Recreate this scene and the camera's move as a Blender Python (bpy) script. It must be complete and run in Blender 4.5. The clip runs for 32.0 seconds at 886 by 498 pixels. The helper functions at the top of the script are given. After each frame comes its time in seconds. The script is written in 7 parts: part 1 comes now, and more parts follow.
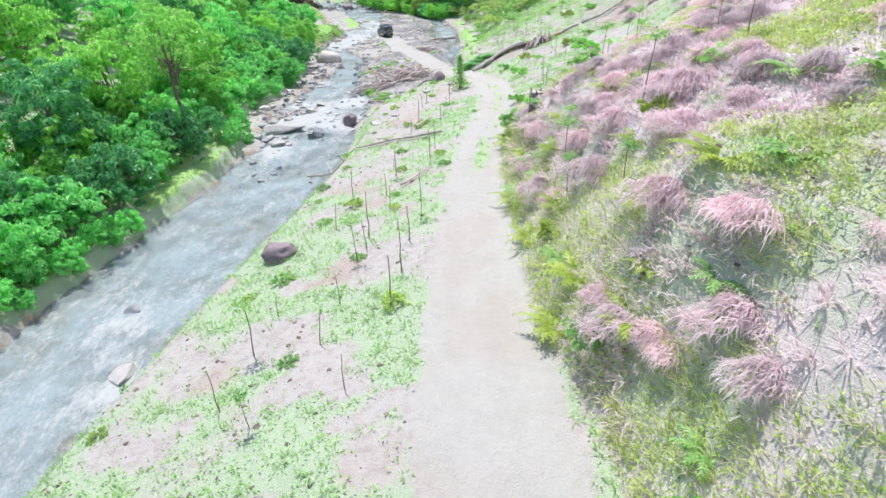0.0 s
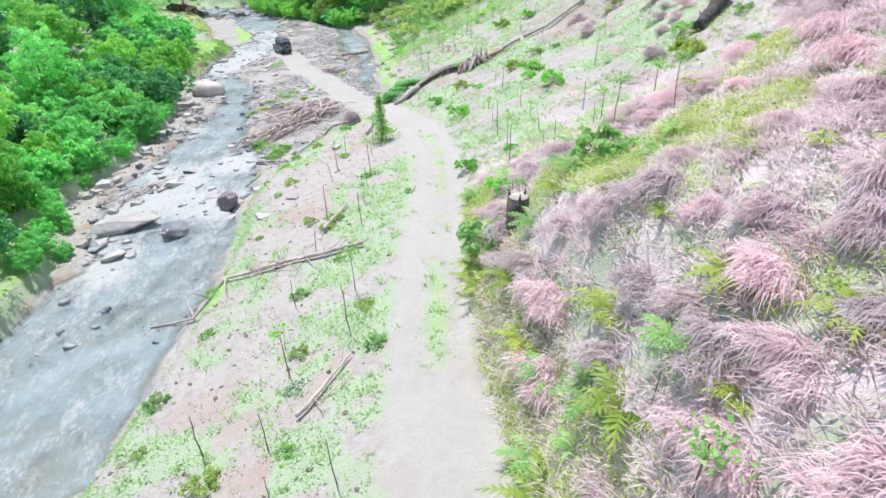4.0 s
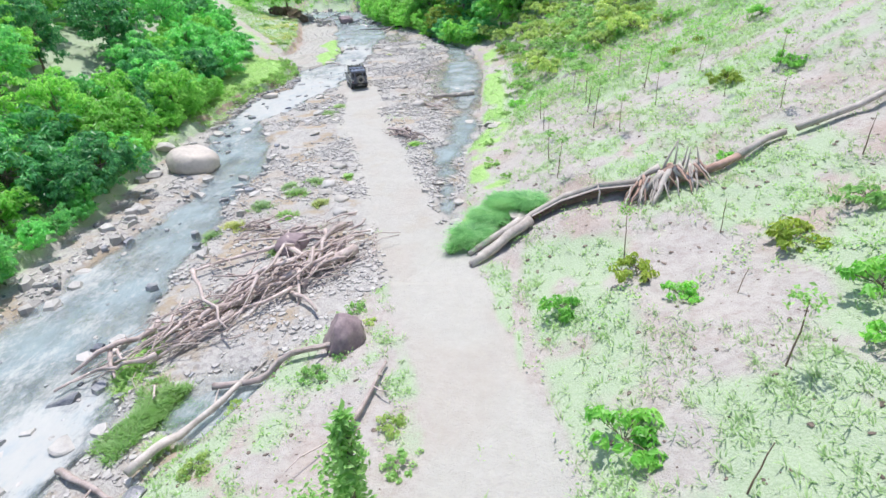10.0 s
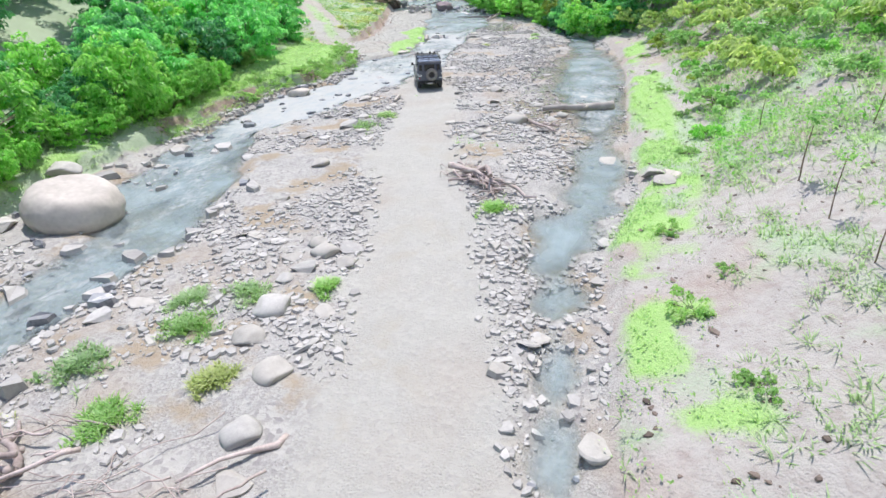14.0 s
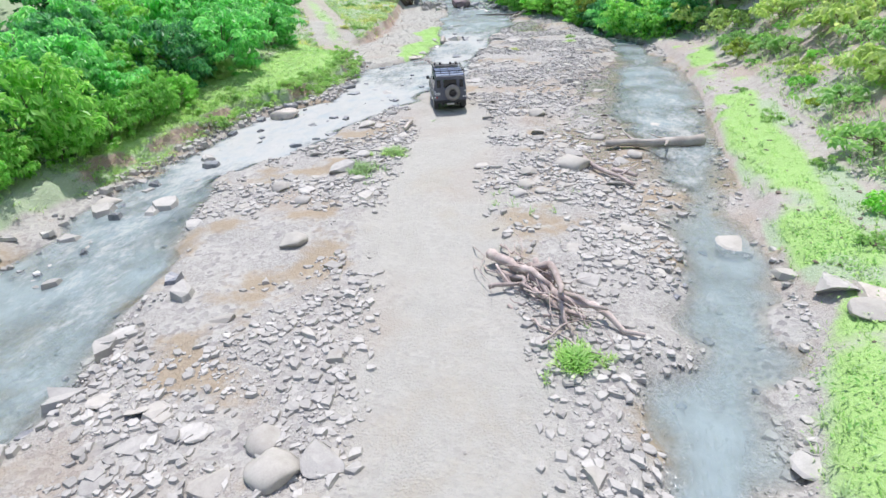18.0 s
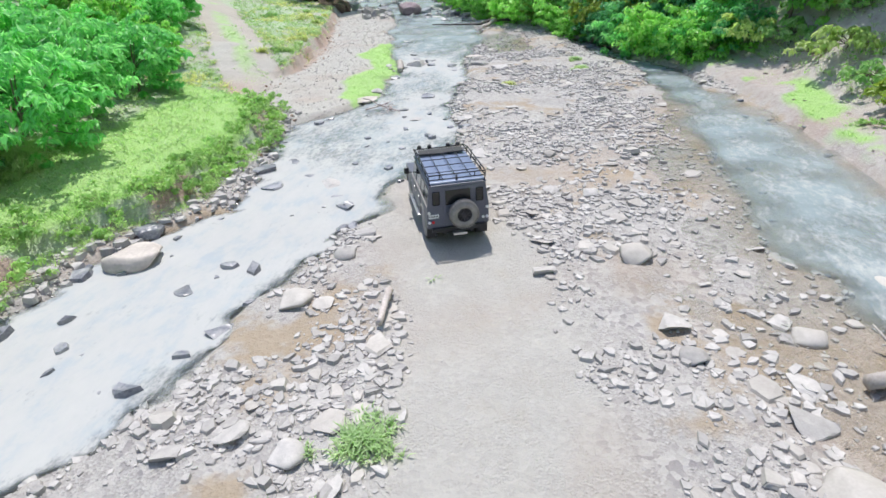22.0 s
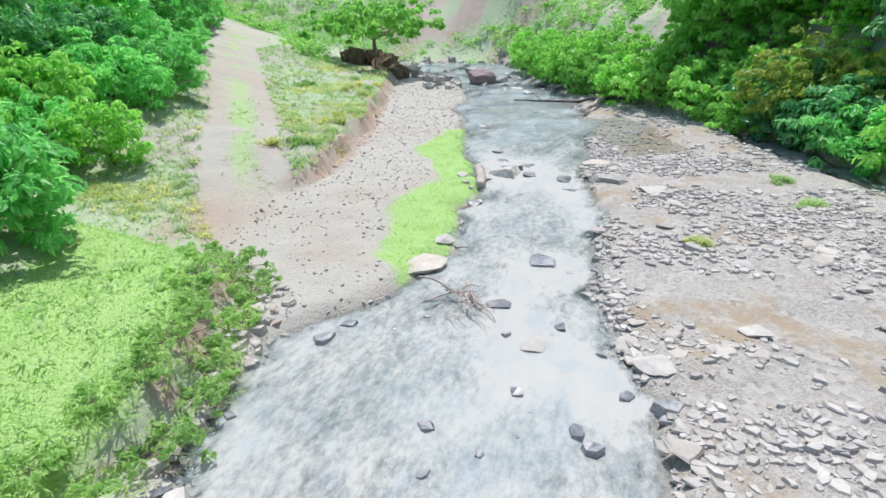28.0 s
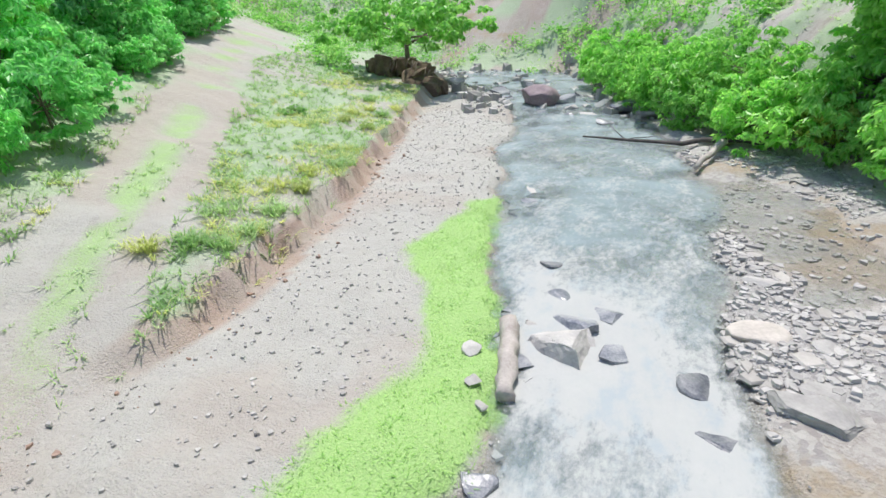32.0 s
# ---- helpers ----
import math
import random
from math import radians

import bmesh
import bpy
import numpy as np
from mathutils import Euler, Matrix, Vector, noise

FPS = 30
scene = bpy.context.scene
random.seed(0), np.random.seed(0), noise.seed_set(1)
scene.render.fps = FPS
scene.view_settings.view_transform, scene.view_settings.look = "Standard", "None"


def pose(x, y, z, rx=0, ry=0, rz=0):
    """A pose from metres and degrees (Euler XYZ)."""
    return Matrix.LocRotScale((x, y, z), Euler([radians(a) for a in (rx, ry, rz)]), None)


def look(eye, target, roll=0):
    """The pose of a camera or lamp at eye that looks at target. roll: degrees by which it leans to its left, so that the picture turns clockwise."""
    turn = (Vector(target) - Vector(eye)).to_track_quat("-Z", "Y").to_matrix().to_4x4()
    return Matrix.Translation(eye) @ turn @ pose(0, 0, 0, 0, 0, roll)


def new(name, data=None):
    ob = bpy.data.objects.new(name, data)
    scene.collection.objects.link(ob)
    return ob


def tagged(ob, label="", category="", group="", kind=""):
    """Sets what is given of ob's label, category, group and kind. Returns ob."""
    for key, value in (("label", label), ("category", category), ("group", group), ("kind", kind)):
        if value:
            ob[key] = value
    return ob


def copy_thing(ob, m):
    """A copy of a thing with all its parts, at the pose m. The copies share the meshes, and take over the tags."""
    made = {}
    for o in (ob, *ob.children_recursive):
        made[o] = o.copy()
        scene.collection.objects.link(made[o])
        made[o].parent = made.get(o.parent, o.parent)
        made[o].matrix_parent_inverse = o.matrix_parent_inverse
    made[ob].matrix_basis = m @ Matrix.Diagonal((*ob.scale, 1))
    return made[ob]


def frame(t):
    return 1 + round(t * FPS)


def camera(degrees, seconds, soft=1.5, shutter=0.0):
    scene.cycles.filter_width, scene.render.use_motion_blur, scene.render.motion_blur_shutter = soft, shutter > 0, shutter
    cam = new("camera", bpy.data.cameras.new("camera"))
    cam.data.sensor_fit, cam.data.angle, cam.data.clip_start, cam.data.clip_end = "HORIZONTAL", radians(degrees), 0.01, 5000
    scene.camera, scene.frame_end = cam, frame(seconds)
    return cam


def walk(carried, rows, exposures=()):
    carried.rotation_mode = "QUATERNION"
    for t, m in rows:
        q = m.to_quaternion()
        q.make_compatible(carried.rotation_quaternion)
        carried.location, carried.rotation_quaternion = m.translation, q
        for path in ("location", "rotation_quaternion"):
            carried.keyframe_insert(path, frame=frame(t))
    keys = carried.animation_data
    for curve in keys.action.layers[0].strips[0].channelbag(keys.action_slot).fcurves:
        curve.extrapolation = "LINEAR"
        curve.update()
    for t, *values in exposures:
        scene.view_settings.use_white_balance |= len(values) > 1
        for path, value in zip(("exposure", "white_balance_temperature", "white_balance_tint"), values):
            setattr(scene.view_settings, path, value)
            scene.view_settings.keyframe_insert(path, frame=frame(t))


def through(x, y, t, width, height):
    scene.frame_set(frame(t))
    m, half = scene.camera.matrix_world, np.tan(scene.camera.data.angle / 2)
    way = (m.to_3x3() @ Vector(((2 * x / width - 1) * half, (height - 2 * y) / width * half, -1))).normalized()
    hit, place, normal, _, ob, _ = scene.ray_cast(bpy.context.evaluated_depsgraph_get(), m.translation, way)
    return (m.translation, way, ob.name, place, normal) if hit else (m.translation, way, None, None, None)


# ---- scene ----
cam = camera(78.5, 32.0, soft=1.6)
PATH = [
    (0, (0.558, 0.868, 14.762), (0.574, 2.616, 13.790), -1.22),
    (0.5, (0.310, 2.625, 14.770), (0.393, 4.370, 13.796), -1.24),
    (1, (0.122, 4.426, 14.784), (0.275, 6.166, 13.811), -1.38),
    (1.5, (0.047, 6.331, 14.799), (0.283, 8.061, 13.824), -1.29),
    (2, (0.066, 8.348, 14.831), (0.318, 10.075, 13.854), -1.35),
    (2.5, (0.222, 10.520, 14.781), (0.482, 12.244, 13.801), -1.43),
    (4.5, (1.615, 21.117, 15.400), (1.888, 22.827, 14.399), -2.28),
    (5, (1.999, 24.004, 15.439), (2.275, 25.712, 14.436), -2.28),
    (5.5, (2.426, 26.873, 15.421), (2.704, 28.580, 14.415), -2.31),
    (6, (2.895, 29.756, 15.314), (3.173, 31.462, 14.308), -2.39),
    (6.5, (3.247, 32.564, 15.075), (3.528, 34.270, 14.069), -2.34),
    (7, (3.782, 35.099, 14.839), (4.062, 36.806, 13.834), -2.46),
    (7.5, (4.385, 37.864, 14.593), (4.661, 39.571, 13.589), -2.55),
    (8, (4.977, 40.598, 14.461), (5.051, 42.330, 13.464), -2.63),
    (8.5, (5.545, 43.441, 14.350), (5.315, 45.165, 13.363), -2.68),
    (9, (6.054, 46.307, 14.184), (5.845, 48.034, 13.197), -2.76),
    (9.5, (6.352, 49.190, 14.012), (6.172, 50.921, 13.025), -2.76),
    (10, (6.528, 52.175, 13.644), (6.350, 53.906, 12.658), -2.65),
    (10.5, (6.607, 55.222, 13.098), (6.415, 56.952, 12.113), -2.45),
    (11, (6.645, 58.365, 12.451), (6.378, 60.086, 11.467), -2.48),
    (11.5, (6.500, 61.473, 11.547), (6.191, 63.190, 10.570), -2.39),
    (12, (6.239, 64.400, 10.585), (5.888, 66.111, 9.611), -2.43),
    (12.5, (5.832, 67.129, 9.595), (5.398, 68.823, 8.624), -2.16),
    (13, (5.199, 69.674, 8.786), (4.734, 71.363, 7.821), -2.12),
    (13.5, (4.556, 71.928, 8.600), (4.059, 73.607, 7.634), -2.16),
    (14, (4.049, 74.143, 8.475), (3.539, 75.821, 7.515), -2.12),
    (14.5, (3.501, 76.434, 8.480), (2.982, 78.108, 7.517), -2.20),
    (16.5, (2.394, 80.072, 8.225), (1.858, 81.737, 7.256), -2.12),
    (17, (2.029, 80.705, 8.045), (1.489, 82.370, 7.076), -2.20),
    (17.5, (1.484, 81.690, 7.933), (0.939, 83.353, 6.963), -2.28),
    (18, (0.785, 82.934, 7.878), (0.239, 84.595, 6.907), -2.41),
    (18.5, (-0.059, 84.410, 7.784), (-0.604, 86.072, 6.815), -2.38),
    (19, (-0.942, 86.153, 7.606), (-1.491, 87.818, 6.642), -2.42),
    (19.5, (-1.823, 87.989, 7.565), (-2.377, 89.652, 6.602), -2.53),
    (20, (-2.678, 89.888, 7.547), (-3.198, 91.562, 6.583), -2.69),
    (20.5, (-3.579, 91.853, 7.608), (-3.983, 93.553, 6.636), -2.73),
    (21, (-4.420, 93.945, 7.647), (-4.781, 95.653, 6.670), -2.71),
    (21.5, (-5.103, 96.139, 7.573), (-5.451, 97.849, 6.597), -2.73),
    (22, (-5.621, 98.347, 7.553), (-5.976, 100.051, 6.568), -2.64),
    (22.5, (-6.147, 100.533, 7.506), (-6.624, 102.210, 6.526), -2.47),
    (23, (-6.810, 102.552, 7.506), (-7.312, 104.220, 6.525), -2.29),
    (23.5, (-7.436, 104.320, 7.511), (-7.938, 105.989, 6.530), -2.13),
    (24, (-7.762, 105.020, 7.474), (-8.261, 106.688, 6.490), -2.08),
    (24.5, (-7.953, 105.163, 7.339), (-8.449, 106.832, 6.355), -1.95),
    (26.5, (-9.523, 108.856, 6.978), (-10.030, 110.517, 5.985), -1.88),
    (27, (-10.108, 110.614, 6.957), (-10.618, 112.271, 5.960), -1.98),
    (27.5, (-10.641, 112.504, 6.905), (-11.153, 114.159, 5.905), -1.98),
    (28, (-11.192, 114.513, 6.908), (-11.724, 116.262, 6.096), -1.85),
    (28.5, (-11.695, 116.649, 6.864), (-12.193, 118.408, 6.051), -1.84),
    (29, (-12.253, 118.579, 6.961), (-12.558, 120.376, 6.137), -1.70),
    (29.5, (-12.744, 120.421, 7.045), (-12.951, 122.229, 6.214), -1.56),
    (30, (-13.157, 122.210, 7.040), (-13.345, 124.018, 6.207), -1.67),
    (30.5, (-13.405, 124.011, 7.046), (-13.659, 125.811, 6.212), -1.78),
    (31, (-13.583, 125.644, 6.921), (-13.922, 127.434, 6.096), -1.98),
    (31.5, (-13.697, 127.120, 6.862), (-14.091, 128.902, 6.044), -2.03),
    (32, (-13.718, 128.610, 6.869), (-14.453, 130.283, 6.056), -2.39),
]
walk(cam, [(t, look(eye, target, roll)) for t, eye, target, roll in PATH], [(0, 0.62, 6300, 13), (10, 0.56, 6320, 13), (17, 0.50, 6350, 13), (23, 0.44, 6400, 12), (32, 0.45, 6480, 11)])

# ---- light ----
SUN_EL, SUN_AZ = radians(68), radians(-19)  # azimuth from +y towards +x
world = bpy.data.worlds.new("world")
scene.world = world
world.use_nodes = True
wn = world.node_tree
sky = wn.nodes.new("ShaderNodeTexSky")
sky.sky_type, sky.sun_disc = "NISHITA", False
sky.sun_elevation, sky.sun_rotation = SUN_EL, SUN_AZ
wn.nodes["Background"].inputs["Strength"].default_value = 0.15
wn.links.new(sky.outputs[0], wn.nodes["Background"].inputs[0])
sun = new("sun", bpy.data.lights.new("sun", "SUN"))
sun.data.energy, sun.data.angle, sun.data.color = 3.4, radians(0.6), (1.0, 0.96, 0.9)
sun.matrix_world = look((math.sin(SUN_AZ) * math.cos(SUN_EL), math.cos(SUN_AZ) * math.cos(SUN_EL), math.sin(SUN_EL)), (0, 0, 0))

# ---- materials ----
def nodes_of(name):
    m = bpy.data.materials.new(name)
    m.use_nodes = True
    nt = m.node_tree
    return m, nt, nt.nodes["Principled BSDF"]


def noise_node(nt, scale, detail=4.0, rough=0.6, coord=None):
    n = nt.nodes.new("ShaderNodeTexNoise")
    n.inputs["Scale"].default_value, n.inputs["Detail"].default_value, n.inputs["Roughness"].default_value = scale, detail, rough
    if coord is not None:
        nt.links.new(coord, n.inputs["Vector"])
    return n.outputs["Fac"]


def ramp_node(nt, fac, stops):
    r = nt.nodes.new("ShaderNodeValToRGB")
    el = r.color_ramp.elements
    while len(el) < len(stops):
        el.new(0.5)
    for e, (p, c) in zip(el, stops):
        e.position, e.color = p, (*c, 1) if len(c) == 3 else c
    nt.links.new(fac, r.inputs[0])
    return r.outputs[0]


def mix_node(nt, fac, a, b, mode="MIX"):
    n = nt.nodes.new("ShaderNodeMix")
    n.data_type, n.blend_type = "RGBA", mode
    for sock, v in ((n.inputs[0], fac), (n.inputs[6], a), (n.inputs[7], b)):
        if isinstance(v, bpy.types.NodeSocket):
            nt.links.new(v, sock)
        else:
            sock.default_value = v if isinstance(v, float) else (*v, 1)
    return n.outputs[2]


def math_node(nt, op, a, b):
    n = nt.nodes.new("ShaderNodeMath")
    n.operation = op
    for sock, v in ((n.inputs[0], a), (n.inputs[1], b)):
        if isinstance(v, bpy.types.NodeSocket):
            nt.links.new(v, sock)
        else:
            sock.default_value = v
    return n.outputs[0]


def bump_to(nt, bs, height, strength, dist):
    b = nt.nodes.new("ShaderNodeBump")
    b.inputs["Strength"].default_value, b.inputs["Distance"].default_value = strength, dist
    nt.links.new(height, b.inputs["Height"])
    nt.links.new(b.outputs[0], bs.inputs["Normal"])


def obj_coord(nt):
    return nt.nodes.new("ShaderNodeTexCoord").outputs["Object"]


def surface(name, c1, c2, scale=3.0, rough=0.8, metal=0.0, bump=0.3, dist=0.02, fine=30.0, vary=0.0):
    """A plain rough surface: two colours by broad noise, fine grain and relief; vary: spread from object to object."""
    m, nt, bs = nodes_of(name)
    co = obj_coord(nt)
    f = math_node(nt, "ADD", math_node(nt, "MULTIPLY", noise_node(nt, scale, 4, 0.6, co), 0.65), math_node(nt, "MULTIPLY", noise_node(nt, fine, 3, 0.6, co), 0.35))
    col = ramp_node(nt, f, [(0.36, c1), (0.64, c2)])
    if vary:
        info = nt.nodes.new("ShaderNodeObjectInfo")
        geo = nt.nodes.new("ShaderNodeNewGeometry")
        r = math_node(nt, "FRACT", math_node(nt, "ADD", info.outputs["Random"], geo.outputs["Random Per Island"]), 0.0)
        v = ramp_node(nt, r, [(0.0, (1 - vary,) * 3), (1.0, (1 + vary,) * 3)])
        col = mix_node(nt, 1.0, col, v, "MULTIPLY")
    nt.links.new(col, bs.inputs["Base Color"])
    bs.inputs["Roughness"].default_value, bs.inputs["Metallic"].default_value = rough, metal
    if bump:
        bump_to(nt, bs, f, bump, dist)
    return m


def foliage(name, c1, c2, c3, through=0.35, rough=0.5, tint=(1.5, 1.5, 1.2)):
    """Leaves or blades: colour by island and by object, some light passing through."""
    m, nt, bs = nodes_of(name)
    geo = nt.nodes.new("ShaderNodeNewGeometry")
    info = nt.nodes.new("ShaderNodeObjectInfo")
    drift_n = math_node(nt, "MULTIPLY", math_node(nt, "SUBTRACT", noise_node(nt, 0.8, 3, 0.6, obj_coord(nt)), 0.5), 1.5)
    pick_c = math_node(nt, "ADD", math_node(nt, "ADD", math_node(nt, "MULTIPLY", geo.outputs["Random Per Island"], 0.6), 0.2), drift_n)
    col = ramp_node(nt, pick_c, [(0.0, c1), (0.5, c2), (1.0, c3)])
    shade = ramp_node(nt, info.outputs["Random"], [(0.0, (0.8, 0.85, 0.8)), (1.0, (1.2, 1.15, 1.1))])
    col = mix_node(nt, 1.0, col, shade, "MULTIPLY")
    nt.links.new(col, bs.inputs["Base Color"])
    bs.inputs["Roughness"].default_value = rough
    tr = nt.nodes.new("ShaderNodeBsdfTranslucent")
    lit = mix_node(nt, 1.0, col, tint, "MULTIPLY")
    nt.links.new(lit, tr.inputs[0])
    mx = nt.nodes.new("ShaderNodeMixShader")
    mx.inputs[0].default_value = through
    nt.links.new(bs.outputs[0], mx.inputs[1])
    nt.links.new(tr.outputs[0], mx.inputs[2])
    nt.links.new(mx.outputs[0], nt.nodes["Material Output"].inputs[0])
    return m


leaf_tree = foliage("tree_leaves", (0.11, 0.40, 0.13), (0.21, 0.60, 0.21), (0.38, 0.72, 0.30), 0.5, 0.42)
leaf_light = foliage("shrub_leaves", (0.13, 0.38, 0.07), (0.25, 0.56, 0.13), (0.40, 0.66, 0.21), 0.5, 0.42)
leaf_dark = foliage("jungle_leaves", (0.045, 0.20, 0.085), (0.10, 0.36, 0.15), (0.22, 0.52, 0.21), 0.42, 0.4)
leaf_yellow = foliage("yellow_green_leaves", (0.20, 0.31, 0.05), (0.31, 0.42, 0.08), (0.42, 0.49, 0.12), 0.42)
leaf_fresh = foliage("fresh_weed_leaves", (0.16, 0.38, 0.10), (0.30, 0.52, 0.19), (0.46, 0.60, 0.32), 0.45)
grass_green = foliage("grass_blades", (0.18, 0.34, 0.13), (0.27, 0.44, 0.19), (0.38, 0.50, 0.27), 0.45)
grass_tall = foliage("tall_grass_blades", (0.10, 0.32, 0.10), (0.22, 0.50, 0.20), (0.42, 0.62, 0.34), 0.4)
leaf_hill = foliage("hillside_weed_leaves", (0.26, 0.42, 0.12), (0.43, 0.55, 0.21), (0.60, 0.66, 0.36), 0.55)
grass_mint = foliage("mint_grass_blades", (0.27, 0.42, 0.20), (0.38, 0.53, 0.29), (0.50, 0.61, 0.40), 0.5)
grass_lime = foliage("lime_grass_blades", (0.24, 0.45, 0.13), (0.34, 0.54, 0.20), (0.48, 0.60, 0.32), 0.5)
grass_dry = foliage("dead_grass_blades", (0.48, 0.345, 0.385), (0.72, 0.625, 0.67), (0.83, 0.78, 0.81), 0.5, 0.8, (1.2, 1.15, 1.2))
grass_pale = foliage("pale_grass_blades", (0.36, 0.44, 0.16), (0.48, 0.54, 0.24), (0.60, 0.62, 0.36), 0.45, 0.7)
bark = surface("bark", (0.13, 0.10, 0.08), (0.24, 0.19, 0.15), 4, 0.9, bump=0.6, dist=0.03)
drift = surface("driftwood", (0.32, 0.25, 0.23), (0.56, 0.48, 0.45), 2.5, 0.85, bump=0.5, dist=0.02, fine=22, vary=0.2)
deadwood = surface("grey_deadwood", (0.33, 0.29, 0.26), (0.54, 0.49, 0.45), 2, 0.85, bump=0.6, dist=0.03, fine=18, vary=0.1)
rotwood = surface("rotten_red_wood", (0.29, 0.18, 0.145), (0.46, 0.32, 0.26), 3, 0.9, bump=0.6, dist=0.03)
charwood = surface("burnt_wood", (0.03, 0.028, 0.028), (0.12, 0.10, 0.09), 3, 0.85, bump=0.6, dist=0.03)
stem_mat = surface("sapling_stem", (0.16, 0.11, 0.08), (0.26, 0.18, 0.13), 5, 0.85, bump=0.2)
stone_mat = surface("river_stone", (0.33, 0.315, 0.30), (0.46, 0.44, 0.415), 1.5, 0.75, bump=0.4, dist=0.02, fine=14, vary=0.2)
stone_dark = surface("wet_dark_stone", (0.085, 0.095, 0.125), (0.36, 0.36, 0.365), 1.1, 0.35, bump=0.5, dist=0.02, fine=12, vary=0.2)
stone_pale = surface("pale_boulder", (0.40, 0.36, 0.32), (0.56, 0.51, 0.46), 1.2, 0.8, bump=0.35, dist=0.03, fine=10)
stone_purple = surface("purple_boulder", (0.17, 0.125, 0.14), (0.30, 0.235, 0.245), 1.6, 0.75, bump=0.5, dist=0.03, fine=10)

# ---- the lie of the land ----
def ss(a, b, v):
    k = np.clip((v - a) / (b - a), 0, 1)
    return k * k * (3 - 2 * k)


LATTICE = np.random.RandomState(7).rand(256, 256)


def vnoise(x, y, s):
    """Smooth value noise, cells of s metres, 0 to 1."""
    u, v = np.asarray(x) / s + 1000.37, np.asarray(y) / s + 1000.71
    i, j = np.floor(u).astype(int), np.floor(v).astype(int)
    a, b = u - i, v - j
    a, b = a * a * (3 - 2 * a), b * b * (3 - 2 * b)
    g = lambda p, q: LATTICE[p % 256, q % 256]
    return (g(i, j) * (1 - a) + g(i + 1, j) * a) * (1 - b) + (g(i, j + 1) * (1 - a) + g(i + 1, j + 1) * a) * b


def fnoise(x, y, s):
    return 0.55 * vnoise(x, y, s) + 0.3 * vnoise(x + 31, y + 17, s / 2.1) + 0.15 * vnoise(x + 7, y + 53, s / 4.3)


def line(*pairs):
    ys, vs = np.array(pairs, float).T
    return lambda y: np.interp(y, ys, vs)


left_edge = line((-30, -25), (10, -22), (23, -21), (32, -19), (42, -17), (50, -16.6), (58, -20), (65, -18), (80, -17.4), (90, -19), (110, -20), (114, -18.2), (120, -18.4), (122, -18.7), (124, -19.6), (126, -20.5), (127, -21.6), (128, -23.8), (131, -24.2), (136, -24.2), (140, -24.4), (148, -26.3), (160, -30), (175, -35), (200, -50), (260, -95))
right_edge = line((-30, -16), (13, -13.2), (23, -11.5), (29, -10), (38, -8.2), (47, -7), (55, -7), (62, -4), (68, -1), (75, 3.6), (80, 5), (90, 4.6), (95, 5.8), (110, 5.4), (120, 5.5), (128, 4.8), (136, 3), (140, 0.8), (147, -1.6), (152, -5), (158, -9), (164, -13.5), (175, -18), (192, -26), (260, -70))
bar_left = line((55, -7), (62, -6), (70, -8), (80, -9), (88, -9.5), (93, -10.5), (100, -14.3), (106, -13), (110, -11.5), (115, -10.5), (120, -9.8), (126, -10), (133, -10.6), (140, -11.2), (146, -11.6), (152, -11.4), (160, -13), (175, -19))
bar_right = line((62, 3), (78, 4.2), (84, 2.6), (90, 1.8), (96, 2.6), (106, 3), (110, 1.5), (115, 0.3), (120, 0.5), (130, 0.5), (140, -1.4), (147, -3.8), (152, -6.6), (160, -10), (175, -19))
strip_edge = line((120, -19), (124, -18.4), (127, -16.4), (130, -15.5), (134, -16.3), (138, -15.9), (143, -18.1), (150, -20), (160, -22.5), (170, -25), (190, -40), (260, -90))
water_level = line((-30, -2.2), (10, -1.9), (42, -1.15), (55, -0.6), (70, -0.42), (100, -0.35), (160, -0.25), (260, 0.6))
toe = line((-30, 5.5), (0, 5.1), (10, 4.7), (16, 3.9), (24, 4.1), (33, 4.6), (41, 5.9), (48, 7.3), (55, 8.2), (60, 8.1), (68, 7.5), (76, 7), (90, 7), (100, 8.6), (112, 8.3), (125, 7.6), (134, 6), (140, 3.6), (147, 0.8), (152, -2.6), (158, -6.5), (164, -11), (175, -15), (192, -22), (260, -66))
toe_z = line((-30, 4.4), (0, 3.9), (10, 3.7), (20, 3.3), (42, 2.6), (50, 2.3), (60, 1.8), (66, 1.3), (72, 0.8), (80, 0.9), (100, 0.8), (140, 0.7), (160, 1.0), (260, 3))
cut_h = line((-30, 4), (20, 4.2), (30, 3.6), (38, 2.2), (46, 0.3), (90, 0.2), (105, 0.6), (125, 1.2), (140, 2.2), (260, 3))
hill_k = line((-30, 0.5), (38, 0.5), (48, 0.33), (90, 0.35), (110, 0.45), (130, 0.5), (260, 0.5))
road_left = line((-30, -3), (0, -1.5), (10, -0.8), (16, 0.1), (24, 0.9), (33, 2), (41, 3.4), (48, 4.9), (55, 5.7), (60, 5.4), (65, 4.2), (70, 2.6), (75, 1.2), (260, 1))
step_h = line((-30, 0.9), (100, 0.8), (112, 0.85), (122, 0.85), (126, 0.8), (127.5, 0.12), (133, 0.12), (136, 0.6), (139, 0.9), (150, 0.9), (260, 1.3))
